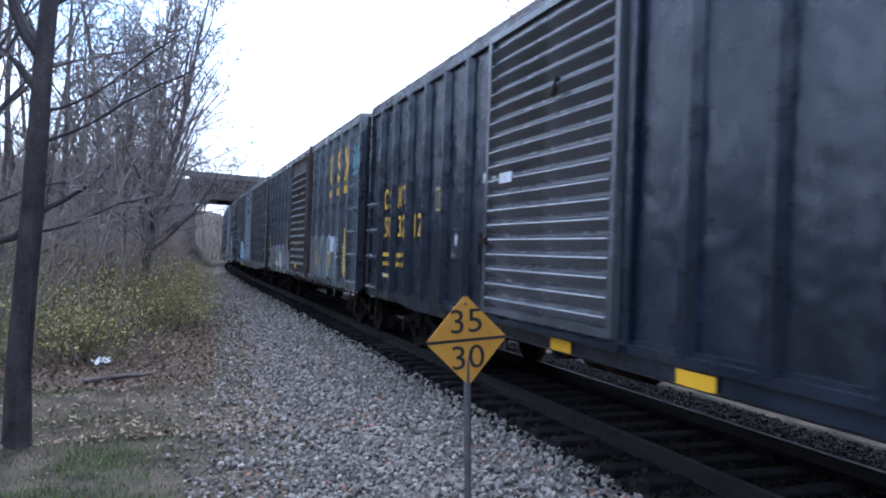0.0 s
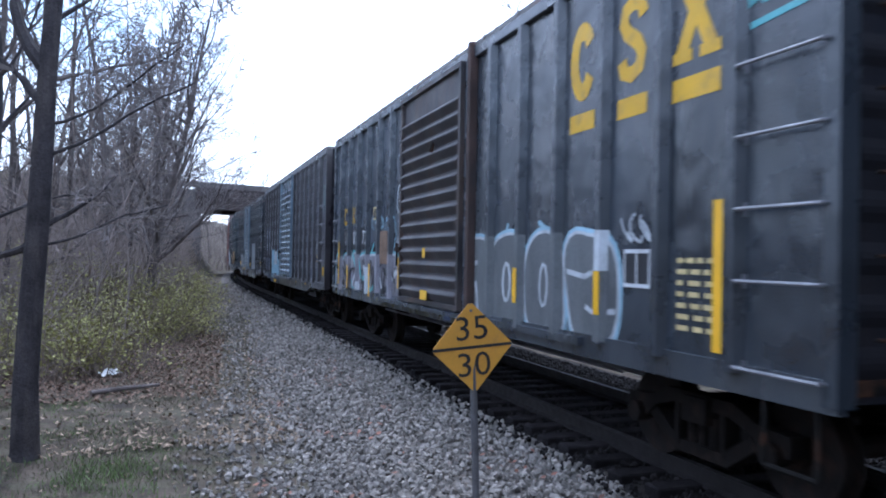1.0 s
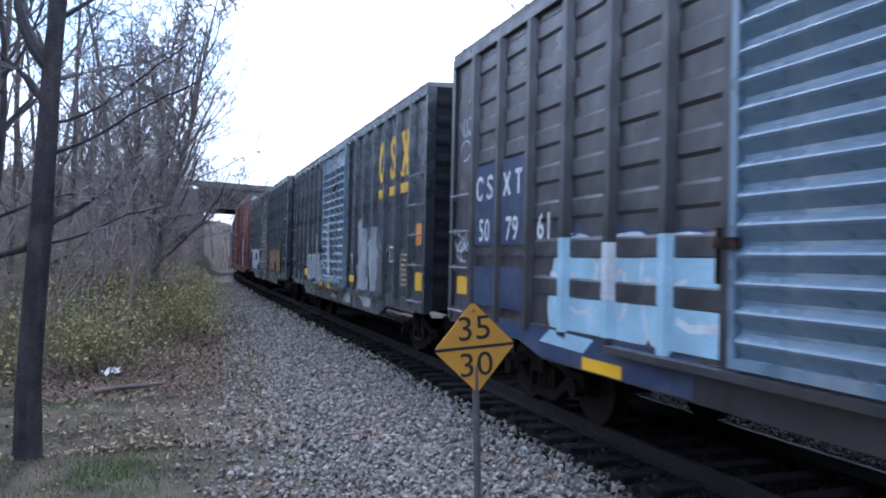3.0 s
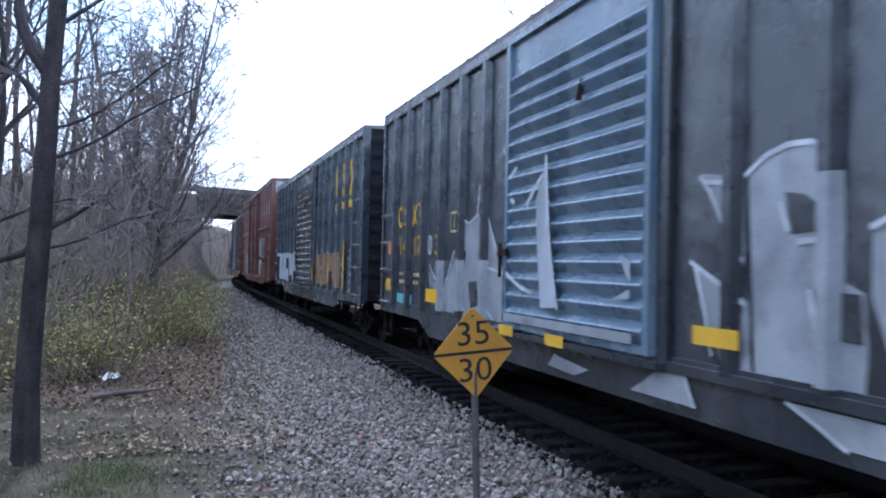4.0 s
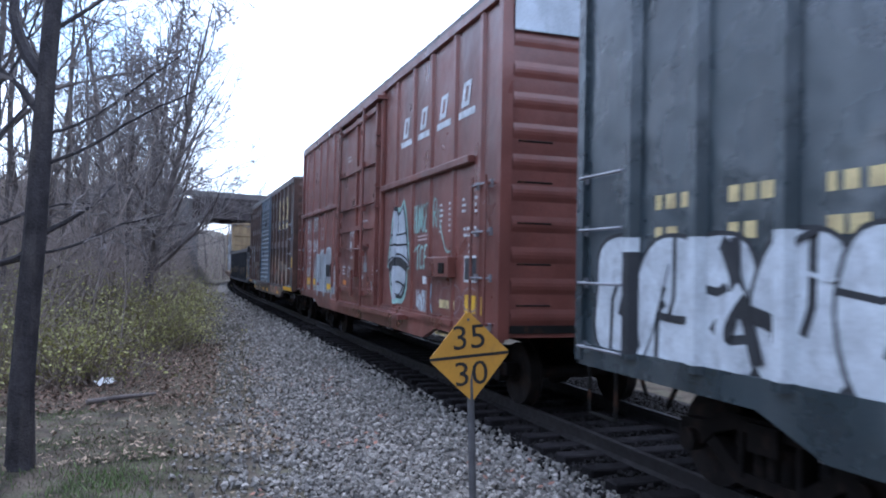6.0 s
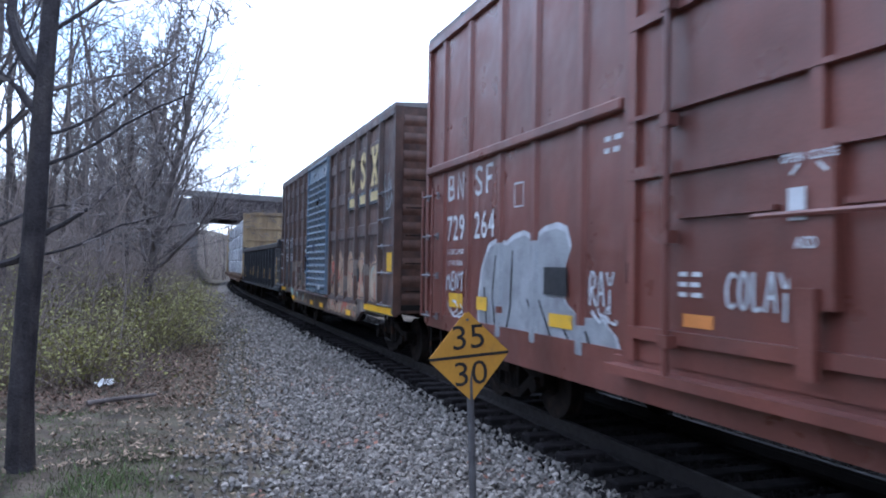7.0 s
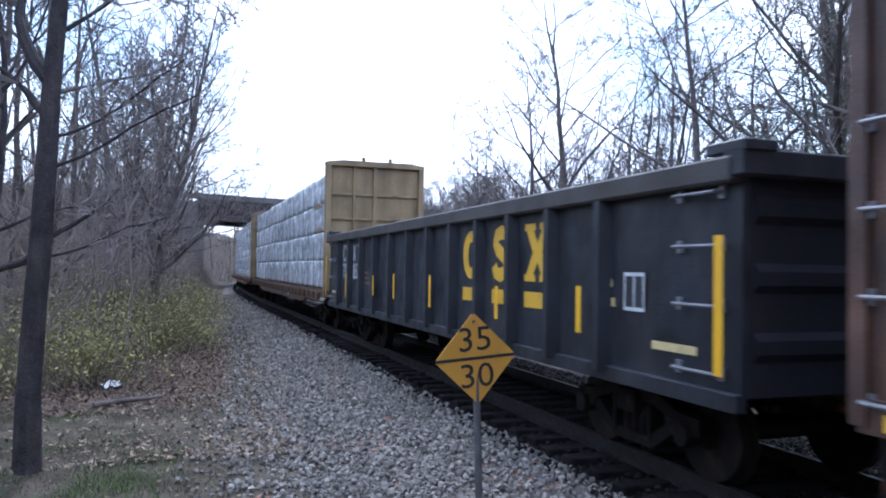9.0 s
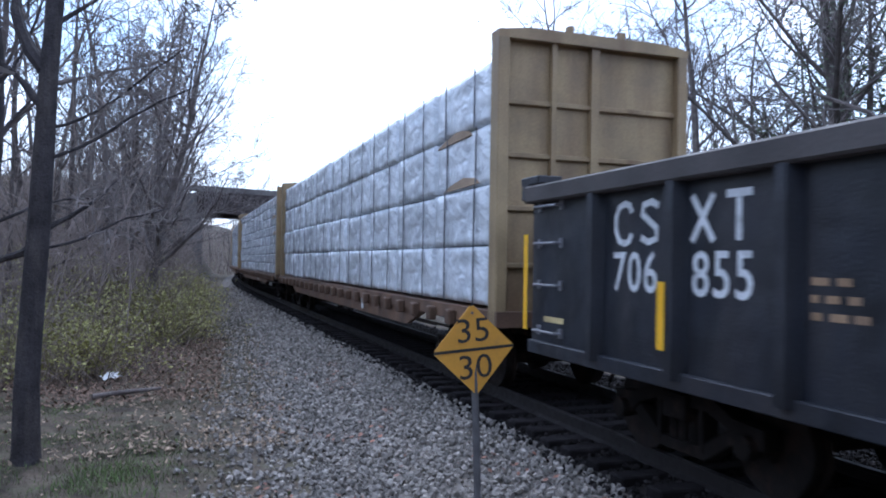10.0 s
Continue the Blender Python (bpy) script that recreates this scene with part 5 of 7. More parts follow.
def plate_box(side, u0, u1, z0, z1, material=None):
    """A framed stencil panel: thin lines round a dark field."""
    w = 0.022
    m = material or PAINT["white"]
    d = side.lift() + 0.008
    side.rect("stencil_panel", u0, u1, z0, z1, PAINT["ink"], lift=d)
    side.shape("stencil_frame", [[(u1, z0), (u0, z0), (u0, z0 + w * 1.5), (u1, z0 + w * 1.5)], [(u1, z1 - w * 1.5), (u0, z1 - w * 1.5), (u0, z1), (u1, z1)],
                                 [(u0 + w, z0), (u0, z0), (u0, z1), (u0 + w, z1)], [(u1, z0), (u1 - w, z0), (u1 - w, z1), (u1, z1)],
                                 [((u0 + u1) / 2 + w / 2, z0), ((u0 + u1) / 2 - w / 2, z0), ((u0 + u1) / 2 - w / 2, z1), ((u0 + u1) / 2 + w / 2, z1)]], m, lift=d + 0.003)


MARKS = {"ring": [[(0.42, 0.26), (0.3, 0.44), (0.05, 0.5), (-0.25, 0.42), (-0.42, 0.18), (-0.42, -0.18), (-0.25, -0.42), (0.05, -0.5), (0.3, -0.44), (0.42, -0.26)]],
         "bolt": [[(0.42, 0.36), (0.1, 0.48), (-0.3, 0.42), (-0.36, 0.2), (0.34, -0.16), (0.34, -0.4), (-0.05, -0.48), (-0.42, -0.36)]],
         "glass": [[(-0.42, 0.5), (0.42, -0.5)], [(0.42, 0.5), (-0.42, -0.5)]],
         "post": [[(-0.45, 0.46), (0.45, 0.46)], [(0.0, 0.46), (0.0, -0.5)]],
         "frame": [[(-0.36, -0.46), (-0.36, 0.46), (0.3, 0.4), (0.3, 0.08), (-0.3, 0.0), (0.38, -0.08), (0.38, -0.4), (-0.36, -0.46)]],
         "gate": [[(-0.38, -0.5), (-0.38, 0.5), (0.38, -0.5), (0.38, 0.5)]],
         "flag": [[(0.4, 0.46), (-0.36, 0.46), (-0.36, -0.5)], [(-0.36, 0.02), (0.28, 0.02)]]}


def mark_blocks(side, centers, z, h, w, material, forms=("ring", "bolt", "glass", "post"), width=0.055):
    """The owner's mark above the number, as plain painted shapes."""
    for c, form in zip(centers, forms):
        side.stroke("owner_mark", [[(c - w * x, z + h * y) for x, y in ln] for ln in MARKS[form]], width, material)


def car_navy():
    car, sd, L, g = boxcar(-0.45, 15.02, 4.76, "navy", "black_door", "dark navy boxcar with ribbed sides and a shiny ridged door", ridges=18, belly=0.88, plain=0.06)
    Y, R = PAINT["yellow"], L
    c = [R - g * 1.5, R - g * 2.5, R - g * 3.5]
    mark_blocks(sd, (c[0] + 0.17, c[0] - 0.17, c[1] + 0.17, c[1] - 0.15), 2.78, 0.34, 0.24, Y)
    for u, t in zip(c, ("50", "32", "12")):
        sd.text(t, u, 2.24, 0.52, Y)
    for u in c[:2]:
        sd.bars(u - 0.25, u + 0.3, 1.72, Y, 2, 0.075, int(u * 10))
    sd.rect("reflective_strip", c[0] - 0.3, c[0] + 0.3, 1.34, 1.40, PAINT["old_yellow"])
    plate_box(sd, c[2] - 1.22, c[2] - 0.92, 2.45, 2.8, PAINT["old_yellow"])
    for u, w in ((9.45, 0.46), (7.3, 0.42), (5.2, 0.46), (2.2, 0.5)):
        sd.rect("reflective_strip", u - w / 2, u + w / 2, 0.88, 1.0, PAINT["reflector"], lift=0.055)
    part("placard_board", boxed("placard_board", PAINT["navy"], (-0.035, 0, 10.03 - L / 2, 10.64 - L / 2, 1.75, 2.16), bevel=0.006), car, pose(-HALF, 0, 0), "dark placard board rusting along its foot")
    sd.rect("rust_patch", 10.05, 10.62, 1.76, 1.79, PAINT["rust"], lift=0.04)
    sd.shape("rust_patch", [[(10.62, 1.79), (10.46, 1.79), (10.5, 1.84), (10.6, 1.83)]], PAINT["tan"], lift=0.041)
    sd.shape("paper_slip", [[(10.47, 1.93), (10.4, 1.93), (10.38, 1.98), (10.41, 2.0), (10.37, 2.04), (10.38, 2.09), (10.45, 2.09), (10.48, 2.03)]], PAINT["white"], lift=0.042)
    for u, z in ((9.28, 2.72), (9.0, 2.66)):
        sd.rect("paper_slip", u, u + 0.1, z, z + 0.12, PAINT["white"], lift=0.09)
    sd.rect("sticker", 8.4, 8.75, 2.66, 2.78, PAINT["white"], lift=0.15)


def car_first_emblem():
    car, sd, L, g = boxcar(16.0, 31.55, 4.84, "charcoal", "dusty_door", "charcoal boxcar with yellow emblem and pale graffiti", ridges=14, belly=0.92)
    Y = PAINT["yellow"]
    sd.emblem((3.16, 2.28, 1.4), (0.48, 0.46, 0.58), 3.42, 0.78, Y)
    sd.scrawl(0.12, 0.85, 3.65, 4.1, PAINT["teal"], 3, 0.05, 4)
    sd.stroke("graffiti_tag", [[(0.8, 3.5), (0.2, 3.55)]], 0.05, PAINT["teal"])
    plate_box(sd, 1.95, 2.35, 1.62, 1.95)
    sd.scrawl(1.95, 2.4, 2.02, 2.26, PAINT["chalk"], 8, 0.025, 3)
    sd.bars(1.1, 1.6, 1.84, PAINT["old_yellow"], 7, 0.04, 4)
    for u, z0, z1 in ((1.0, 1.2, 2.3), (2.68, 1.35, 1.75), (4.5, 1.35, 1.75), (9.38, 1.3, 1.85)):
        sd.rect("reflective_strip", u - 0.05, u + 0.05, z0, z1, PAINT["reflector"], lift=0.1)
    sd.bubbles(2.45, 6.4, 1.0, 2.15, "primer", "chalk", "sky", 12, 4)
    sd.scrawl(1.0, 2.2, 0.98, 1.12, PAINT["chalk"], 14, 0.03, 5)
    R = L
    mark_blocks(sd, (R - g * 1.5 + 0.15, R - g * 1.5 - 0.15, R - g * 2.5 + 0.17, R - g * 2.5 - 0.15), 2.78, 0.36, 0.24, Y)
    sd.rect("number_patch", R - g * 4.1, R - g * 1.05, 2.0, 2.48, PAINT["ink"])
    for k, t in enumerate(("13", "03", "72")):
        sd.text(t, R - g * (1.5 + k), 2.25, 0.42, PAINT["white"])
    plate_box(sd, R - g * 4.75, R - g * 4.4, 2.6, 2.85, PAINT["old_yellow"])
    sd.bubbles(L / 2 + 1.7, R - 0.15, 1.0, 1.92, "lilac", "chalk", "teal", 21, 7, "silver", "ink", ("ink", "chalk", "lilac", "ink", "teal", "charcoal") * 7)
    sd.rect("placard_board", R - 5.35, R - 4.55, 1.72, 2.35, PAINT["wood"], "weathered plywood placard board", lift=0.03)
    for u, z0, z1 in ((R - 0.93, 1.2, 2.2), (R - 1.9, 1.15, 1.65), (R - 4.0, 1.05, 1.7)):
        sd.rect("reflective_strip", u - 0.05, u + 0.05, z0, z1, PAINT["reflector"], lift=0.1)
    for k in range(5):
        sd.scrawl(L / 2 + 1.58, L / 2 + 2.05, 1.0 + 0.55 * k, 1.5 + 0.55 * k, PAINT["chalk" if k % 2 else "pale"], 90 + k, 0.045, 2 + k % 2)
    sd.scrawl(L / 2 + 2.1, L / 2 + 2.9, 1.9, 2.6, PAINT["sky"], 22, 0.03, 5)
    part("door_post", boxed("door_post", PAINT["rust"], (-0.12, 0, -1.80, -1.69, 1.0, 4.75), bevel=0.01), car, pose(-HALF, 0, 0), "rusted door post")
    sd.rect("touched_up_patch", L / 2 - 1.3, L / 2 - 1.02, 0.98, 1.1, PAINT["blue"], lift=0.16)
    sd.rect("stencil_plate", L / 2 - 1.75, L / 2 - 1.5, 0.99, 1.07, PAINT["silver"], lift=0.16)
    for u, z in ((L / 2 + 1.1, 3.2), (L / 2 + 1.0, 2.95)):
        sd.bars(u - 0.25, u + 0.15, z, PAINT["chalk"], 1, 0.07, int(z * 10))
    sd.scrawl(L / 2 + 3.0, L / 2 + 3.9, 2.4, 2.7, PAINT["sky"], 23, 0.03, 4)
    x = 0.155
    sd.rect("reflective_strip", L / 2 - 0.2, L / 2 + 0.15, 1.2, 1.35, PAINT["yellow"], lift=x)
    sd.rect("stencil_ring", L / 2 - 0.08, L / 2 + 0.06, 1.85, 2.0, PAINT["yellow"], lift=x)
    sd.bars(L / 2 - 0.6, L / 2 + 0.5, 2.35, PAINT["old_yellow"], 1, 0.05, 9)


def car_waffle():
    car, sd, L, g = boxcar(32.75, 47.85, 4.88, "umber", "pale_blue", "dark umber boxcar with pressed side panels and a blue door", waffle=8, ridges=15, belly=0.78)
    R = L
    sd.rect("reflective_strip", 0.2, 0.6, 1.32, 1.55, PAINT["yellow"])
    sd.bubbles(1.75, 2.5, 1.15, 1.75, "blue", "chalk", None, 31, 1, "chalk")
    sd.scrawl(1.1, 1.65, 2.05, 2.2, PAINT["chalk"], 34, 0.03, 5)
    sd.rect("number_patch", 0.95, 1.65, 1.45, 1.95, PAINT["blue"])
    sd.bars(1.0, 1.55, 1.8, PAINT["old_yellow"], 3, 0.07, 3)
    sd.scrawl(0.15, 0.55, 3.1, 3.9, PAINT["mint"], 33, 0.025, 3)
    for u in (3.2, 5.1):
        sd.rect("reflective_strip", u - 0.15, u + 0.15, 0.98, 1.08, PAINT["reflector"], lift=0.05)
    for k in range(2):
        sd.rect("number_patch", R - g * (1.9 + k), R - g * (1.1 + k), 2.02, 3.06, PAINT["blue"], lift=0.043)
        sd.rect("number_patch", R - g * (1.9 + k), R - g * (1.1 + k), 1.25, 1.75, PAINT["blue"], lift=0.043)
        sd.bars(R - g * (1.8 + k), R - g * (1.2 + k), 1.6, PAINT["old_yellow"], 2, 0.08, 40 + k)
    sd.x += 0.045
    mark_blocks(sd, (R - g * 1.5 + 0.17, R - g * 1.5 - 0.17, R - g * 2.5 + 0.17, R - g * 2.5 - 0.17), 2.76, 0.28, 0.22, PAINT["white"])
    for k, t in enumerate(("50", "79", "61")):
        sd.text(t, R - g * (1.5 + k), 2.2, 0.40, PAINT["white"], bold=0.006)
    sd.x -= 0.045
    sd.scrawl(R - 0.82, R - 0.1, 1.95, 2.2, PAINT["chalk"], 35, 0.03, 6)
    sd.scrawl(R - 0.5, R - 0.2, 1.8, 1.95, PAINT["chalk"], 39, 0.028, 2)
    sd.scrawl(R - 0.72, R - 0.25, 3.55, 3.8, PAINT["chalk"], 36, 0.022, 4)
    sd.stroke("graffiti_tag", [[(R - 0.45 + 0.2 * math.cos(k * 0.5), 3.35 + 0.14 * math.sin(k * 0.5)) for k in range(11)]], 0.022, PAINT["chalk"])
    sd.rect("reflective_strip", R - 0.6, R - 0.2, 1.35, 1.6, PAINT["yellow"])
    sd.bubbles(L / 2 + 1.7, L / 2 + 4.4, 1.0, 2.1, "sky", "chalk", "blue", 37, 3)
    sd.scrawl(L / 2 - 1.2, L / 2 + 1.2, 1.3, 2.2, PAINT["chalk"], 38, 0.05, 6)
    sd.rect("reflective_strip", R - 4.6, R - 3.9, 0.8, 0.92, PAINT["reflector"], lift=0.05)
    sd.shape("touched_up_patch", [[(R - 1.75, 0.94), (R - 2.4, 0.94), (R - 2.95, 0.80), (R - 5.6, 0.80), (R - 5.6, 1.12), (R - 1.75, 1.12)]], PAINT["blue"], "navy patch of fresh paint along the sill", lift=0.041)
    sd.shape("graffiti_block", [[(R - 2.95, 0.97), (R - 3.9, 0.95), (R - 4.1, 1.1), (R - 3.2, 1.12)]], PAINT["sky"], lift=0.045)


def car_second_emblem():
    car, sd, L, g = boxcar(49.1, 64.2, 4.78, "graphite", "pale_blue", "graphite boxcar with yellow emblem and a faded blue door", ridges=15, belly=0.70)
    Y, R = PAINT["yellow"], L
    sd.emblem((3.05, 2.2, 1.35), (0.46, 0.46, 0.6), 3.3, 0.82, Y)
    sd.rect("placard", 0.3, 0.62, 2.05, 2.42, PAINT["orange"], "orange placard")
    sd.rect("reflective_strip", 0.14, 0.62, 1.3, 1.6, PAINT["yellow"])
    plate_box(sd, 1.95, 2.3, 1.75, 2.05)
    sd.bars(1.0, 1.5, 1.87, PAINT["old_yellow"], 7, 0.04, 5)
    sd.rect("graffiti_block", 0.95, 1.15, 1.45, 1.85, PAINT["sky"])
    sd.scrawl(0.1, 0.8, 0.98, 1.12, PAINT["chalk"], 44, 0.035, 4)
    # swollen grey forms beside the door
    sd.shape("graffiti_fill", [[(5.07, 2.52), (4.83, 2.65), (4.54, 2.68), (4.36, 2.62), (4.25, 2.45), (4.24, 2.12), (4.24, 1.78), (4.1, 1.72), (4.07, 1.4), (4.09, 1.06), (4.7, 1.06), (4.98, 1.06)],
                               [(5.59, 2.57), (5.12, 2.5), (5.1, 1.85), (5.45, 2.42)], [(5.69, 1.9), (5.4, 1.78), (5.05, 1.62), (5.02, 1.06), (5.3, 1.06), (5.62, 1.75)],
                               [(4.05, 2.1), (3.5, 2.2), (3.2, 1.9), (3.3, 1.4), (3.9, 1.3), (4.05, 1.7)]], PAINT["silver"])
    sd.shape("graffiti_gap", [[(4.72, 2.36), (4.55, 2.33), (4.29, 2.17), (4.34, 2.1), (4.65, 2.08)], [(4.5, 1.73), (4.12, 1.71), (4.1, 1.42), (4.43, 1.43)], [(3.8, 1.95), (3.5, 1.95), (3.55, 1.7), (3.8, 1.65)]], PAINT["graphite"], lift=0.012)
    sd.stroke("graffiti_edge", [[(5.1, 2.5), (4.9, 2.62), (4.7, 2.67), (4.5, 2.66), (4.36, 2.58), (4.29, 2.42)], [(5.59, 2.55), (5.47, 2.42), (5.3, 2.15), (5.12, 1.9)], [(5.55, 2.5), (5.15, 2.46)], [(5.69, 1.9), (5.4, 1.76), (5.08, 1.6)], [(5.62, 1.85), (5.5, 1.5), (5.42, 1.2)], [(4.5, 1.73), (4.47, 1.58), (4.42, 1.4)], [(4.6, 2.03), (4.25, 2.05)], [(4.76, 2.3), (4.68, 2.1)], [(4.05, 2.1), (3.8, 2.2), (3.5, 2.22)]], 0.04, PAINT["chalk"], lift=0.014)
    sd.over_posts(3.3, 5.2, 1.1, 2.45, ("silver",), 9)
    sd.scrawl(2.4, 3.1, 1.95, 2.2, PAINT["lilac"], 45, 0.035, 4)
    mark_blocks(sd, (R - g * 1.5 + 0.17, R - g * 1.5 - 0.17, R - g * 2.5 + 0.17, R - g * 2.5 - 0.15), 2.66, 0.34, 0.24, Y)
    sd.text("14", R - g * 1.5, 2.12, 0.44, Y)
    sd.text("17", R - g * 2.5, 2.12, 0.44, Y)
    sd.text("0", R - g * 3.3, 2.12, 0.44, PAINT["white"])
    sd.text("3", R - g * 3.7, 2.12, 0.44, Y)
    sd.rect("placard", R - 0.6, R - 0.3, 2.0, 2.25, PAINT["orange"], "orange placard")
    sd.rect("reflective_strip", R - 0.6, R - 0.2, 1.32, 1.55, PAINT["yellow"])
    for k in range(2):
        sd.bars(R - g * (1.8 + k), R - g * (1.3 + k), 1.62, PAINT["old_yellow"], 2, 0.06, 60 + k)
    sd.rect("reflective_strip", R - 3.5, R - 2.95, 1.25, 1.45, PAINT["reflector"], lift=0.09)
    plate_box(sd, R - 4.15, R - 3.85, 2.3, 2.6, PAINT["old_yellow"])
    sd.shape("graffiti_fill", [[(11.03, 2.6), (10.55, 2.4), (10.16, 2.52), (10.05, 2.76), (9.75, 2.35), (9.47, 1.97), (9.3, 1.72), (9.25, 1.02), (9.8, 1.02), (10.22, 1.16), (10.6, 1.0), (10.97, 1.28), (10.8, 1.9)],
                               [(12.2, 1.82), (11.95, 1.55), (11.5, 1.42), (11.07, 2.02), (10.99, 1.3), (11.1, 1.05), (11.9, 1.05)]], PAINT["silver"])
    sd.shape("graffiti_gap", [[(10.5, 1.6), (10.2, 1.62), (10.1, 1.3), (10.4, 1.25)], [(10.75, 2.1), (10.6, 2.0), (10.7, 1.7)]], PAINT["graphite"], lift=0.012)
    sd.stroke("graffiti_edge", [[(11.03, 2.6), (10.8, 2.48), (10.5, 2.4), (10.2, 2.5), (10.12, 2.9)], [(10.05, 2.76), (9.75, 2.35), (9.5, 2.0)], [(12.24, 1.84), (11.9, 1.6), (11.5, 1.44), (11.07, 2.04)], [(12.2, 1.7), (12.0, 1.2)], [(10.1, 1.9), (9.8, 1.8), (9.3, 1.75)], [(9.9, 1.3), (9.5, 1.1)], [(10.9, 1.4), (10.6, 1.2)]], 0.035, PAINT["chalk"], lift=0.014)
    sd.over_posts(9.3, 12.0, 1.1, 1.9, ("silver",), 7)
    sd.shape("graffiti_blob", [[(9.3, 2.98), (9.12, 2.98), (9.12, 3.1), (9.3, 3.08)], [(9.4, 3.25), (9.34, 3.18), (9.36, 3.32)], [(9.2, 2.8), (9.1, 2.8), (9.12, 2.88)]], PAINT["chalk"])
    sd.scrawl(R - 1.8, R - 0.1, 0.97, 1.1, PAINT["chalk"], 46, 0.035, 6)
    sd.rect("graffiti_block", R - 1.9, R - 1.0, 1.12, 1.3, PAINT["teal"])
    lf = 0.15
    h = L / 2
    sd.shape("graffiti_fill", [[(7.92, 2.98), (7.85, 2.4), (7.8, 2.0), (7.64, 1.42), (8.0, 1.4), (8.12, 2.1), (8.15, 2.55)], [(6.49, 1.95), (6.32, 1.9), (6.32, 1.72), (6.4, 1.8)], [(6.63, 1.55), (6.32, 1.58), (6.32, 1.66)]], PAINT["pale"], lift=lf)
    sd.stroke("graffiti_edge", [[(7.92, 3.0), (7.86, 2.4), (7.8, 2.0), (7.62, 1.4)], [(8.38, 2.5), (8.2, 2.65), (8.0, 2.8)], [(8.85, 2.85), (8.65, 2.95)], [(8.8, 2.6), (8.7, 2.55)], [(8.9, 1.75), (8.5, 1.6), (8.2, 1.55)]], 0.05, PAINT["chalk"], lift=lf + 0.006)
    for u in (h + 0.1, h + 1.3):
        sd.rect("reflective_strip", u - 0.2, u + 0.2, 1.03, 1.15, PAINT["yellow"], lift=0.17)
    sd.rect("reflective_strip", h - 2.5, h - 2.0, 1.28, 1.42, PAINT["yellow"], lift=0.09)
    sd.shape("graffiti_block", [[(6.44, 0.79), (5.57, 0.79), (5.7, 1.02), (6.07, 1.0)], [(7.87, 0.93), (7.16, 0.86), (7.44, 0.77), (8.0, 0.8)], [(4.65, 1.0), (4.2, 0.8), (3.6, 0.8), (3.5, 1.0)]], PAINT["silver"], lift=0.045)
    sd.stroke("graffiti_edge", [[(4.65, 1.0), (4.4, 0.9), (4.16, 0.79)], [(5.7, 1.02), (5.57, 0.79)]], 0.03, PAINT["chalk"], lift=0.05)
    sd.rect("sill_strip", 6.25, 8.9, 1.2, 1.29, PAINT["silver"], "pale worn strip under the door", lift=0.172)


def car_bubble():
    car, sd, L, g = boxcar(65.95, 81.3, 4.90, "slate", "black_door", "slate boxcar with yellow emblem and tan bubble graffiti", ridges=16, belly=0.70)
    Y, R = PAINT["yellow"], L
    sd.emblem((3.06, 2.22, 1.33), (0.46, 0.46, 0.6), 3.42, 0.82, Y)
    sd.rect("reflective_strip", 1.62, 1.72, 1.2, 2.35, PAINT["reflector"], lift=0.1)
    for u in (3.6, 6.1):
        sd.rect("reflective_strip", u - 0.06, u + 0.06, 1.3, 1.8, PAINT["reflector"], lift=0.1)
    sd.bubbles(2.55, 6.3, 1.12, 2.1, "tan", "ink", "pale", 51, 5, "peach", None, ("tan", "peach", "ink", "tan") * 3)
    for k in range(6):
        sd.scrawl(0.98 + 0.04 * (k % 2), 1.52, 0.98 + 0.18 * k, 1.24 + 0.18 * k, PAINT["pale" if k % 2 else "sky"], 52 + k, 0.018, 5)
    plate_box(sd, 1.85, 2.3, 1.5, 1.8)
    sd.rect("sticker", 1.95, 2.3, 1.86, 2.02, PAINT["green"])
    sd.stroke("graffiti_drip", [[(5.9, 1.0), (5.9, 0.78)], [(4.4, 0.95), (4.4, 0.75)], [(2.5, 1.1), (2.45, 0.8)], [(5.2, 0.98), (5.0, 0.85)]], 0.025, PAINT["chalk"], lift=0.045)
    sd.bubbles(R - 5.9, R - 0.3, 1.02, 2.15, "chalk", "ink", None, 53, 8, None, None, ("ink", "chalk", "ink") * 6)
    for k in range(3):
        sd.bars(R - g * (1.85 + k), R - g * (1.35 + k), 2.35, PAINT["old_yellow"], 2, 0.12, 80 + k)


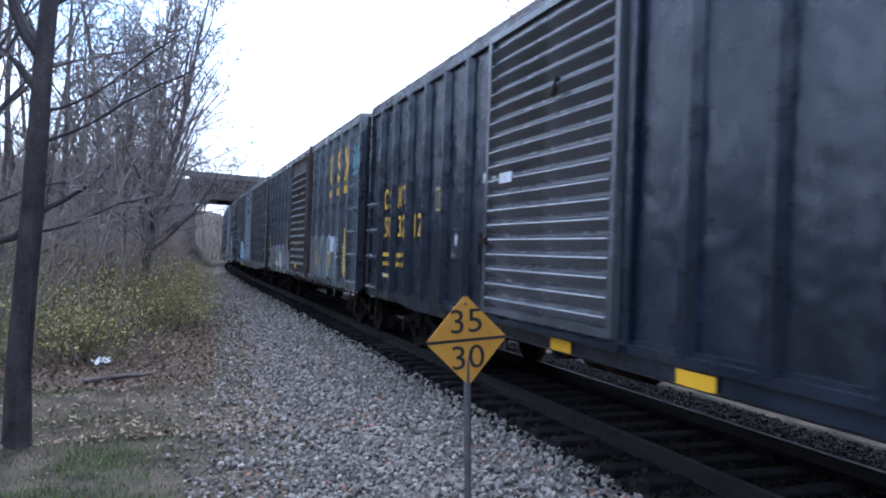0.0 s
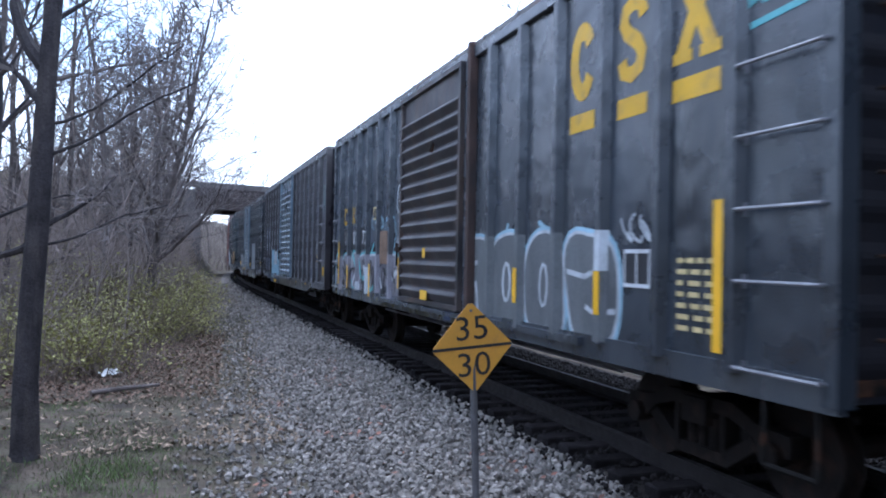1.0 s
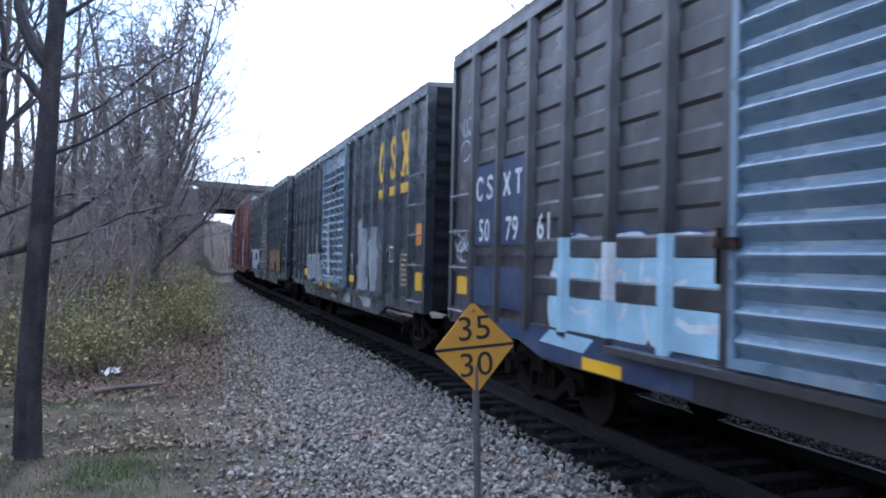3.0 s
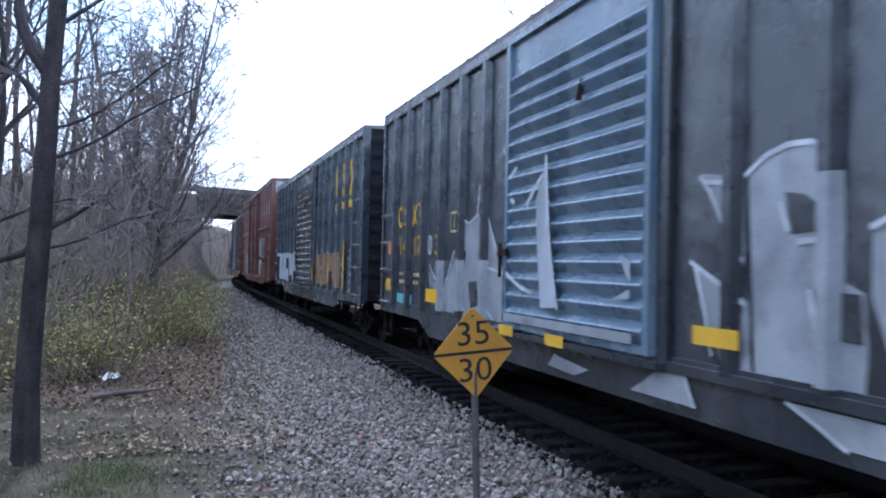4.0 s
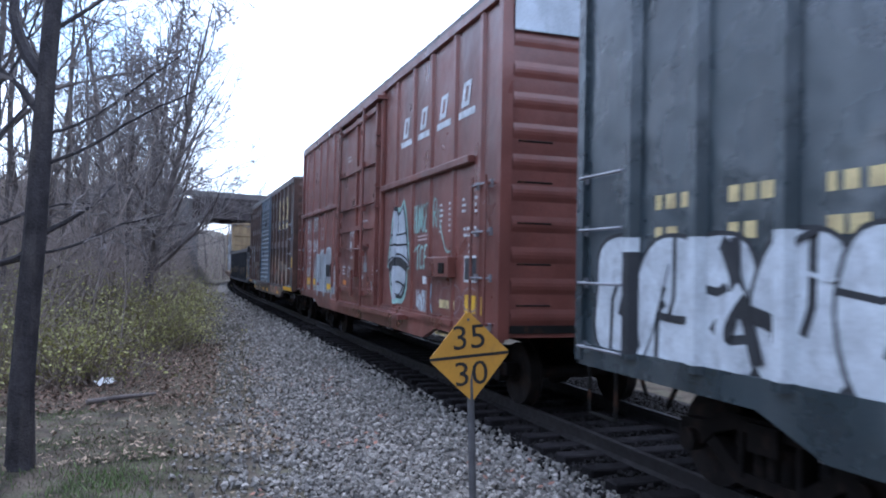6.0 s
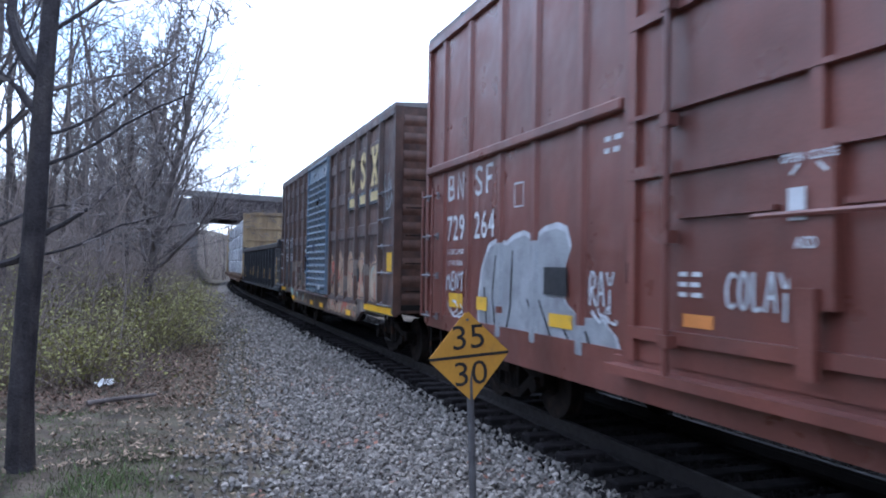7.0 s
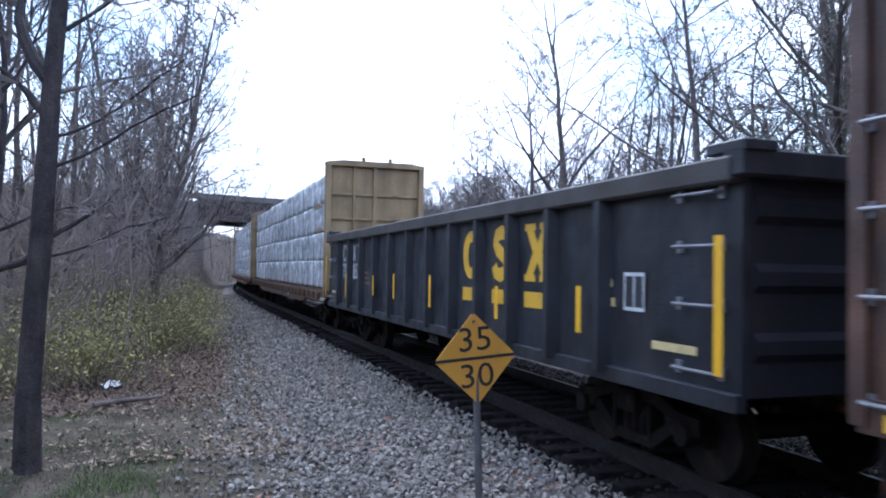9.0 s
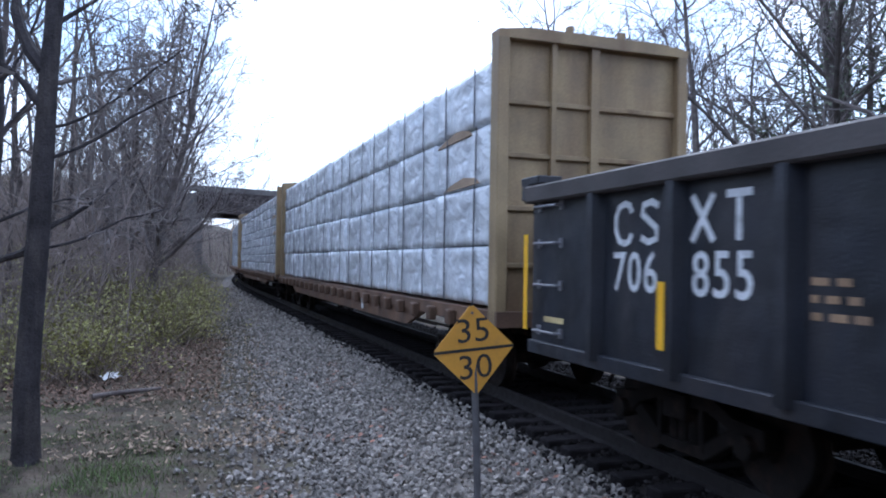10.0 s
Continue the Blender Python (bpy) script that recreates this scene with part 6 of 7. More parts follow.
def car_oxide():
    front, rear = 83.25, 98.5
    car, sd, L, g = boxcar(front, rear, 5.48, "oxide", "oxide", "tall red-oxide boxcar with a plug door and spray-painted tags", posts=6, post_us=(0.7, 1.72, 2.78, 3.72, 4.75), plug=True, door_w=3.75, belly=0.74, proud=0.04)
    W, P, R, h = PAINT["white"], PAINT["oxide"], L, L / 2
    dw = 3.75
    # belt rails and the plug door
    for u0, u1 in ((g, h - dw / 2 - 0.2), (h + dw / 2 + 0.2, R - 0.1)):
        part("belt_rail", boxed("belt_rail", P, (-0.10, 0, u0 - h, u1 - h, 3.25, 3.36), bevel=0.015), car, pose(-HALF, 0, 0))
    bm = bmesh.new()
    box(bm, -0.08, 0.0, -dw / 2, dw / 2, 1.1, 5.0)
    for z, r in ((1.33, 0.05), (2.64, 0.05), (3.1, 0.018), (3.9, 0.05), (4.9, 0.05)):
        box(bm, -0.14, -0.08, -dw / 2 + 0.03, dw / 2 - 0.03, z - r, z + r)
    for y, z in ((-dw / 2 + 0.06, 1.1), (-0.15, 2.64), (dw / 2 - 0.06, 1.1)):
        box(bm, -0.13, -0.08, y - 0.05, y + 0.05, z, 5.0)
    box(bm, -0.13, -0.08, -1.2, -0.35, 2.24, 2.28)
    box(bm, -0.13, -0.08, 0.2, 1.2, 2.24, 2.28)
    box(bm, -0.17, -0.08, -0.32, 0.02, 1.62, 2.6)
    box(bm, -0.22, -0.17, -0.22, -0.08, 1.2, 1.75)
    for z in (1.5, 2.05, 3.0, 3.4, 4.2, 4.4):
        box(bm, -0.16, -0.02, -dw / 2 - 0.05, -dw / 2 + 0.06, z - 0.03, z + 0.03)
    door = part("door", mesh_of(bm, "door", P), car, pose(-HALF - 0.01, 0, 0), "wide plug door with lock rods")
    bm = bmesh.new()
    for y in (-1.0, 1.25):
        rod(bm, (-0.19, y, 1.0), (-0.19, y, 5.05), 0.028, 8)
        for z in (1.3, 2.1, 3.0, 3.9, 4.85):
            box(bm, -0.22, -0.12, y - 0.06, y + 0.06, z - 0.05, z + 0.05)
    rod(bm, (-0.2, -1.0, 2.2), (-0.2, 0.3, 2.2), 0.02, 6)
    part("lock_rod", mesh_of(bm, "lock_rod", P), door)
    part("door_track", boxed("door_track", P, (-0.22, 0.0, -dw * 1.02, dw * 0.56, 0.96, 1.04)), car, pose(-HALF, 0, 0))
    part("door_track", boxed("door_track", P, (-0.20, 0.0, -dw * 0.56, dw * 0.56, 5.03, 5.1)), car, pose(-HALF, 0, 0))
    # ladder frames outside the corners
    for u in (0.18, R - 0.62):
        bm = bmesh.new()
        for y in (0.0, 0.46):
            rod(bm, (-0.16, y, 1.1), (-0.16, y, 3.0), 0.022, 8)
            for z in (1.15, 2.9):
                rod(bm, (-0.16, y, z), (0, y, z), 0.02, 6)
        part("ladder_frame", mesh_of(bm, "ladder_frame", P), car, pose(-HALF, u - h, 0))
        ladder(car, L, u, u + 0.46, (1.12, 1.72, 2.3, 2.9), HALF + 0.07)
    part("end_band", boxed("end_band", PAINT["pale"], (-1.45, 1.45, -0.006, 0.0, 4.78, 5.25)), car, pose(0, -L / 2 - 0.045, 0), "pale grey band across the top of the end")
    # italic white name in plain slanted blocks, four of them
    for k, u in enumerate((4.2, 3.22, 2.25, 1.3)):
        sd.shape("owner_mark", [[(u + 0.2, 4.08), (u - 0.1, 4.08), (u - 0.2, 4.42), (u + 0.1, 4.42)]], W)
        sd.shape("owner_mark", [[(u + 0.06, 4.15), (u - 0.04, 4.15), (u - 0.1, 4.35), (u, 4.35)]], P, lift=0.012)
        sd.rect("owner_mark_bar", u - 0.33, u + 0.3, 3.93, 4.03, W)
    # tall pointed spray-painted shape: halo, dark edge and banded pale fill
    half = [(4.62, 2.88), (4.82, 3.02), (4.97, 2.78), (5.1, 2.4), (5.2, 2.05), (5.3, 1.84), (5.12, 1.8), (5.08, 1.5), (4.96, 1.32), (4.78, 1.22)]
    o = half + [(9.07 - u, z) for u, z in reversed(half)]
    cu, cz = 4.535, 2.05
    for name, k, m, d in (("graffiti_outline", 1.0, "mint", 0.004), ("graffiti_edge", 0.90, "ink", 0.008), ("graffiti_fill", 0.83, "pale", 0.012)):
        sd.shape(name, [[(cu + (u - cu) * k, cz + (z - cz) * (k + 0.02)) for u, z in o]], PAINT[m], lift=d)
    curve = lambda u0, u1, z, dip: [(u0 + (u1 - u0) * i / 8, z + dip * math.sin(math.pi * i / 8)) for i in range(9)]
    sd.stroke("graffiti_edge", [curve(5.03, 4.04, 2.43, -0.02), curve(5.08, 3.98, 2.23, 0.0), curve(5.2, 3.87, 1.93, 0.14), curve(4.95, 4.1, 1.5, 0.08), [(4.54, 2.85), (4.54, 2.45)], curve(4.95, 4.1, 1.56, -0.22)], 0.032, PAINT["ink"], lift=0.016)
    sd.shape("graffiti_gap", [curve(5.14, 3.93, 1.9, 0.12) + curve(3.97, 5.1, 1.74, 0.12)], PAINT["ink"], lift=0.021)
    for z0, z1, m in ((1.18, 1.26, "mint"), (1.26, 1.86, "pale"), (1.86, 2.02, "ink"), (2.02, 2.22, "pale"), (2.22, 2.26, "ink"), (2.26, 2.84, "pale"), (2.84, 2.92, "ink")):
        bm = bmesh.new()
        prism(bm, [(-0.0435, -0.046), (-0.0435, 0.046), (-0.004, 0.0875), (-0.004, -0.0875)], 2, z0, z1)
        part("graffiti", mesh_of(bm, "graffiti", PAINT[m]), car, pose(-HALF, 4.75 - h, 0))
    sd.tag("HUNGE", 3.62, 2.88, 2.4, 2.86, PAINT["mint"], 0.036)
    sd.tag("R", 2.67, 2.42, 2.46, 2.9, PAINT["mint"], 0.036)
    sd.stroke("graffiti_tag", [curve(2.52, 1.88, 2.5, -0.1)[:1] + [(2.4, 2.75), (2.3, 2.45), (2.1, 2.15), (1.98, 2.07), (1.86, 2.08)]], 0.035, PAINT["mint"])
    sd.stroke("graffiti_tag", [[(3.42, 2.34), (2.7, 2.36)], [(3.42, 2.28), (2.72, 2.30)]], 0.028, PAINT["rose_chalk"])
    sd.tag("TCF", 3.5, 2.88, 1.8, 2.2, PAINT["mint"], 0.042)
    sd.stroke("graffiti_tag", [[(3.68, 2.08), (3.3, 2.22)], [(2.95, 1.75), (2.8, 1.5)]], 0.03, PAINT["mint"])
    sd.rect("paper_slip", 2.9, 3.12, 1.58, 1.7, W)
    sd.tag("WMOU", 3.42, 2.88, 1.12, 1.48, PAINT["chalk"], 0.042)
    sd.stroke("graffiti_tag", [[(3.14, 1.06), (2.85, 1.08), (2.9, 0.98), (2.72, 0.98)], [(2.66, 1.6), (2.72, 1.3), (2.62, 1.15)]], 0.045, PAINT["sky"])
    part("jack_pad", boxed("jack_pad", P, (-0.13, 0, 1.6 - h, 2.6 - h, 1.7, 2.0), bevel=0.01), car, pose(-HALF, 0, 0))
    part("jack_socket", boxed("jack_socket", TRUCK, (-0.15, -0.13, 1.75 - h, 1.97 - h, 1.76, 1.91), bevel=0.008), car, pose(-HALF, 0, 0))
    sd.rect("reflective_strip", 1.62, 2.26, 1.25, 1.37, PAINT["old_yellow"], lift=0.014)
    sd.rect("reflective_strip", 0.6, 1.2, 1.24, 1.48, PAINT["yellow"], lift=0.014)
    ring = lambda u, z, r, q: [(u + r * math.cos(k * 0.42), z + q * math.sin(k * 0.42)) for k in range(15)]
    sd.stroke("graffiti_tag", [ring(2.3, 1.48, 0.13, 0.16), ring(2.0, 1.3, 0.3, 0.26), ring(1.85, 1.36, 0.1, 0.12), ring(1.62, 1.4, 0.24, 0.2), ring(1.4, 1.25, 0.2, 0.2), ring(1.0, 1.42, 0.3, 0.16)], 0.022, PAINT["faded_tag"])
    plate_box(sd, 0.72, 1.24, 1.65, 2.01)
    for u, z, r in ((2.28, 2.76, 6), (1.88, 2.76, 6), (1.34, 2.77, 3)):
        sd.bars(u - 0.05, u + 0.06, z, W, r, 0.036, int(u * 100))
    for u0, u1, z, r in ((1.0, 1.32, 2.36, 2), (0.55, 0.92, 2.36, 2), (0.94, 1.12, 2.13, 3), (0.5, 0.92, 2.76, 3)):
        sd.bars(u0, u1, z, W, r, 0.04, int(u0 * 100))
    sd.bars(1.76, 2.44, 0.84, PAINT["old_yellow"], 1, 0.045, 40)
    sd.rect("stencil_plate", 1.62, 1.88, 0.97, 1.02, PAINT["silver"])
    sd.bars(1.32, 1.6, 1.0, W, 1, 0.04, 41)
    sd.bars(0.8, 1.22, 1.06, W, 2, 0.035, 42)
    # trailing half: mark, number and a big silver piece
    G = R - g
    mark_blocks(sd, (R - 1.0, R - 1.38, R - 2.05, R - 2.42), 2.98, 0.36, 0.27, W, ("frame", "gate", "bolt", "flag"), 0.06)
    sd.text("729", R - 1.2, 2.38, 0.5, W)
    sd.text("264", R - 2.25, 2.38, 0.5, W)
    sd.text("LD LMT 219500", R - 1.2, 2.06, 0.10, W, "lettering", 0.002)
    sd.text("LT WT  76500", R - 1.2, 1.9, 0.10, W, "lettering", 0.002)
    sd.rect("reflective_strip", R - 1.5, R - 0.95, 1.28, 1.48, PAINT["yellow"], lift=0.004)
    sd.tag("MENT", R - 0.85, R - 1.58, 1.52, 1.78, PAINT["chalk"], 0.035)
    sd.scrawl(R - 1.5, R - 0.95, 1.16, 1.38, PAINT["chalk"], 75, 0.024, 3)
    piece = [(13.16, 0.84), (13.2, 1.4), (13.08, 1.85), (12.85, 2.15), (12.55, 2.22), (12.3, 2.16), (12.1, 2.24), (11.8, 2.28), (11.55, 2.2), (11.3, 2.3), (11.0, 2.33), (10.8, 2.28), (10.7, 2.08), (10.9, 1.74), (10.8, 1.5), (10.5, 1.36), (10.1, 1.38), (9.85, 1.24), (9.74, 1.02), (9.88, 0.84)]
    mu, mz = 11.5, 1.5
    sd.shape("graffiti_outline", [piece], PAINT["chalk"], lift=0.004)
    sd.shape("graffiti_fill", [[(mu + (u - mu) * 0.965, mz + (z - mz) * 0.92) for u, z in piece]], PAINT["silver"], lift=0.008)
    sd.stroke("graffiti_gap", [[(12.6, 2.0), (12.7, 1.5), (12.55, 0.95)], [(12.1, 2.05), (12.15, 1.4), (12.3, 1.0)], [(11.7, 1.5), (11.5, 1.2), (11.7, 0.95)], [(11.4, 1.5), (11.1, 1.1)], [(10.9, 1.3), (10.6, 1.0), (10.7, 0.85)], [(10.4, 1.25), (10.2, 0.95)], [(12.95, 1.6), (12.85, 1.1)]], 0.035, PAINT["ink"], lift=0.012)
    sd.over_posts(9.9, 13.1, 0.95, 1.3, ("silver",), 5)
    sd.over_posts(10.75, 13.1, 1.3, 2.15, ("silver",), 6)
    sd.shape("graffiti_blob", [[(9.74, 0.8), (9.2, 0.8), (9.3, 0.92), (9.5, 0.9), (9.6, 1.05), (9.75, 1.0)]], PAINT["chalk"])
    sd.stroke("stencil_frame", [[(12.08, 2.83), (11.84, 2.83), (11.84, 2.56), (12.08, 2.56), (12.08, 2.83)]], 0.025, W)
    sd.bars(9.78, 10.1, 3.02, W, 2, 0.05, 61)
    sd.tag("RAY", 10.35, 9.88, 1.5, 1.82, PAINT["chalk"], 0.03)
    sd.scrawl(9.88, 10.3, 1.35, 1.5, PAINT["chalk"], 76, 0.025, 3)
    part("latch_box", boxed("latch_box", TRUCK, (-0.1, 0, 9.42 - h, 9.58 - h, 1.72, 1.92), bevel=0.01), car, pose(-HALF, 0, 0))
    sd.rect("document_holder", 10.75, 11.26, 1.57, 1.86, PAINT["ink"], lift=0.03)
    sd.rect("reflective_strip", 12.85, 13.2, 1.3, 1.47, PAINT["yellow"], lift=0.02)
    sd.rect("reflective_strip", 10.65, 11.15, 1.24, 1.38, PAINT["yellow"], lift=0.02)
    # small notices on the door
    lf = 0.10
    sd.x += 0.09
    for u, z, r in ((8.3, 4.25, 2), (6.75, 2.75, 1), (5.87, 1.82, 3), (8.65, 1.8, 3)):
        sd.bars(u - 0.2, u + 0.2, z, W, r, 0.035, int(u * 37))
    sd.tag("COLAY", 8.32, 7.68, 1.58, 1.84, PAINT["chalk"], 0.03)
    sd.text("SEAL", 6.88, 1.62, 0.11, W, "lettering", 0.002)
    sd.stroke("stencil_ring", [ring(6.67, 2.03, 0.06, 0.08)], 0.025, W)
    sd.rect("paper_slip", 6.54, 6.8, 1.72, 1.92, PAINT["silver"])
    sd.rect("reflective_strip", 5.8, 6.05, 1.42, 1.52, PAINT["orange"])
    sd.rect("reflective_strip", 8.45, 8.8, 1.42, 1.52, PAINT["orange"])
    sd.stroke("graffiti_tag", [[(6.14, 1.56), (6.08, 1.42), (6.02, 1.32)]], 0.05, PAINT["chalk"])
    sd.x += 0.1
    sd.text("OPEN  CLOSE", 7.48, 2.54, 0.075, W, "lettering", 0.002)
    sd.stroke("lettering", [[(7.62, 2.44), (7.55, 2.5)], [(7.34, 2.44), (7.41, 2.5)]], 0.02, W)
    sd.rect("paper_slip", 7.5, 7.64, 2.16, 2.36, W)
    sd.text("ASD", 7.5, 2.02, 0.10, W, "lettering", 0.002)
    sd.x -= 0.19


def car_brown():
    car, sd, L, g = boxcar(100.4, 115.5, 4.90, "brown", "deep_blue", "rust-brown boxcar with pressed panels, blue door and faded graffiti", posts=6, waffle=4, ridges=17)
    O, R, h = PAINT["old_yellow"], L, L / 2
    sd.x += 0.043
    for u0 in (1.14, 2.15, 3.16):
        sd.rect("number_patch", u0, u0 + 0.75, 3.08, 3.38, PAINT["slate"])
    sd.emblem((3.44, 2.44, 1.46), (0.48, 0.48, 0.58), 3.44, 0.78, O)
    sd.x -= 0.043
    sd.rect("reflective_strip", 0.25, 0.6, 1.75, 2.1, PAINT["yellow"])
    sd.rect("end_strip", 0.0, 2.2, 0.96, 1.08, PAINT["reflector"], lift=0.045)
    sd.scrawl(0.2, 0.8, 2.9, 3.6, PAINT["silver"], 91, 0.035, 4)
    rng = random.Random(94)
    top = [(6.2 - 0.16 * k, 1.98 + 0.16 * math.sin(k * 0.9) + rng.uniform(-0.05, 0.05)) for k in range(26)]
    sd.shape("graffiti_fill", [[(2.2, 1.12), (6.2, 1.12)] + top], PAINT["peach"], lift=0.003)
    sd.stroke("graffiti_edge", [top], 0.03, PAINT["cream"], lift=0.0035)
    sd.bubbles(2.2, 6.2, 1.15, 2.0, "peach", "murk", None, 92, 5, "cream", "coral", ("cream", "murk", "coral", "rust") * 6)
    sd.bubbles(1.1, 2.6, 1.15, 1.9, "cream", "murk", "peach", 93, 2, "mint", "coral")
    plate_box(sd, 2.05, 2.4, 1.72, 2.02)
    sd.rect("sticker", 2.08, 2.28, 1.55, 1.72, PAINT["green"])
    sd.rect("document_holder", 2.75, 3.15, 1.5, 1.78, PAINT["ink"], lift=0.03)
    sd.shape("graffiti_block", [[(3.6, 0.72), (1.9, 0.95), (1.9, 1.12), (6.2, 1.12), (6.2, 0.72)][::-1]], PAINT["murk"], lift=0.042)
    held, sd.posts, sd.x = sd.posts, [], sd.x + 0.04
    sd.bubbles(2.9, 6.1, 0.76, 1.06, "cream", "peach", None, 101, 8, "rose_chalk", "coral", ("murk", "peach", "coral", "rust", "cream") * 4)
    sd.bubbles(h + 1.8, R - 3.2, 0.76, 1.08, "murk", "peach", None, 102, 6, "rose_chalk", "rust", ("peach", "murk", "murk", "mint") * 4)
    sd.posts, sd.x = held, sd.x - 0.04
    for u in (3.6, 6.9, 8.4, 11.9):
        sd.rect("reflective_strip", u - 0.25, u + 0.25, 0.74, 0.86, PAINT["reflector"], lift=0.07)
    sd.rect("end_strip", R - 1.2, R - 0.2, 0.97, 1.07, PAINT["reflector"], lift=0.045)
    for k in range(2):
        sd.rect("number_patch", R - g * (1.9 + k), R - g * (1.08 + k), 1.2, 2.8, PAINT["ink"], lift=0.042)
        sd.bars(R - g * (1.8 + k), R - g * (1.15 + k), 1.72, O, 2, 0.08, 95 + k)
    sd.x += 0.043
    mark_blocks(sd, (R - g * 1.5 + 0.2, R - g * 1.5 - 0.2, R - g * 2.5 + 0.2, R - g * 2.5 - 0.2), 2.56, 0.3, 0.22, PAINT["white"])
    sd.text("135", R - g * 1.5, 2.08, 0.36, PAINT["white"], bold=0.006)
    sd.text("186", R - g * 2.5, 2.08, 0.36, PAINT["white"], bold=0.006)
    sd.x -= 0.043
    sd.bubbles(h + 1.7, R - 2.75, 1.1, 1.98, "murk", "peach", None, 97, 5, "peach", "rust")
    sd.bubbles(h + 2.0, R - 3.2, 1.2, 1.8, "murk", "peach", None, 100, 6, "rose_chalk", "rust", ("murk", "peach", "murk", "rust", "rose_chalk") * 7)
    sd.rect("graffiti_block", h + 1.7, R - 3.0, 0.74, 1.14, PAINT["murk"], lift=0.042)
    sd.shape("graffiti_block", [[(R - 2.45, 1.0), (R - 2.7, 0.93), (R - 3.0, 0.8), (R - 3.05, 1.05), (R - 2.75, 1.13), (R - 2.5, 1.1)]], PAINT["mint"], lift=0.044)
    sd.rect("placard_board", h + 1.85, h + 2.45, 1.6, 2.15, PAINT["blue"], "scuffed dark blue placard board", lift=0.03)
    sd.stroke("graffiti_edge", [[(h + 2.45, 1.62), (h + 1.87, 1.62), (h + 1.87, 1.8)]], 0.03, PAINT["sky"], lift=0.034)
    sd.stroke("graffiti_tag", [[(h + 2.4, 1.98), (h + 2.2, 1.92), (h + 2.02, 1.68)]], 0.05, PAINT["faded_tag"], lift=0.034)
    sd.rect("sticker", h + 2.0, h + 2.2, 2.22, 2.33, PAINT["white"], lift=0.05)
    sd.rect("reflective_strip", h + 0.0, h + 0.3, 2.2, 2.4, PAINT["blue"], lift=0.16)
    sd.rect("sticker", h - 0.9, h - 0.6, 1.22, 1.32, PAINT["white"], lift=0.16)


def car_gondola():
    front, rear = 116.55, 132.4
    L = rear - front
    car = thing("gondola_car", "sooty black open gondola car with yellow emblem", "gondola car", group="cars of the freight train")
    P, Y = PAINT["black"], PAINT["yellow"]
    T = 2.66
    for x in (-1.5, 1.44):
        part("side_wall", boxed("side_wall", P, (x, x + 0.06, -L / 2, L / 2, 0.95, T)), car)
    part("floor", boxed("floor", UNDER, (-1.44, 1.44, -L / 2, L / 2, 1.0, 1.12)), car)
    # gondola ends take the same colour with the gap's shade put in
    em = boxed("end_wall", PAINT["end_shade"], (-1.44, 1.44, -0.04, 0.04, 0.95, T))
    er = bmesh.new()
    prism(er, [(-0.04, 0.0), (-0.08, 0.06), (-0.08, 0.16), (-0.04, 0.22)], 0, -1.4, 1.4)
    er = mesh_of(er, "end_rib", PAINT["end_shade"])
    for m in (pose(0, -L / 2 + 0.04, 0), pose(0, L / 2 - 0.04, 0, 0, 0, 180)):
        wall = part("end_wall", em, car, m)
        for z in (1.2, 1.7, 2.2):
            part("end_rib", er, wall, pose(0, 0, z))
    cap = boxed("top_chord", mat("dusty_grey_top_chord", (0.06, 0.052, 0.050), 0.7, var=0.35, scale=2), (-0.13, 0.06, -L / 2, L / 2, -0.16, 0.03), bevel=0.02)
    part("top_chord", cap, car, pose(-1.5, 0, T))
    part("top_chord", cap, car, pose(1.5, 0, T, 0, 0, 180))
    ec = boxed("end_cap", P, (-1.6, 1.6, -0.12, 0.10, -0.12, 0.07), (-1.6, -1.3, -0.14, 0.3, 0.05, 0.14), (1.3, 1.6, -0.14, 0.3, 0.05, 0.14), bevel=0.012)
    part("end_cap", ec, car, pose(0, -L / 2, T))
    part("end_cap", ec, car, pose(0, L / 2, T, 0, 0, 180))
    pm = bmesh.new()
    prism(pm, [(-0.12, -0.05), (-0.12, 0.05), (0, 0.10), (0, -0.10)], 2, 0.92, T - 0.14)
    pm = mesh_of(pm, "side_post", P)
    for u in (1.85, 2.9, 3.95, 5.0, 6.05, 7.15, 8.3, 9.5, 10.7, 11.95, 13.15, 14.4):
        for s in (-1, 1):
            part("side_post", pm, car, pose(s * 1.5, -L / 2 + u, 0, 0, 0, 0 if s < 0 else 180))
    sl = boxed("side_sill", P, (-0.06, 0.05, -L / 2, L / 2, 0.84, 0.98), bevel=0.01)
    part("side_sill", sl, car, pose(-1.5, 0, 0))
    part("side_sill", sl, car, pose(1.5, 0, 0, 0, 0, 180))
    running_gear(car, L, L / 2 - 2.1)
    sd = Side(car, L, 1.5)
    sd.emblem((5.4, 4.36, 3.32), (0.62, 0.56, 0.68), 1.72, 0.66, Y)
    for u, z0, z1 in ((0.1, 1.1, 2.12), (2.15, 1.25, 1.7), (4.2, 1.25, 1.65), (6.85, 1.25, 1.75), (8.98, 1.3, 1.75), (10.55, 1.3, 1.7), (L - 2.62, 1.15, 1.7), (L - 0.08, 1.1, 2.15)):
        sd.rect("reflective_strip", u - 0.05, u + 0.05, z0, z1, PAINT["reflector"], lift=0.13)
    plate_box(sd, 1.2, 1.52, 1.5, 1.84)
    sd.bars(1.6, 1.95, 1.7, PAINT["old_yellow"], 2, 0.08, 4)
    sd.rect("reflective_strip", 0.5, 1.1, 1.2, 1.27, PAINT["old_yellow"])
    for k in range(2):
        c = L - 2.08 - 1.1 * k
        mark_blocks(sd, (c + 0.2, c - 0.2), 2.2, 0.36, 0.30, PAINT["white"], (("ring", "bolt"), ("glass", "post"))[k], 0.06)
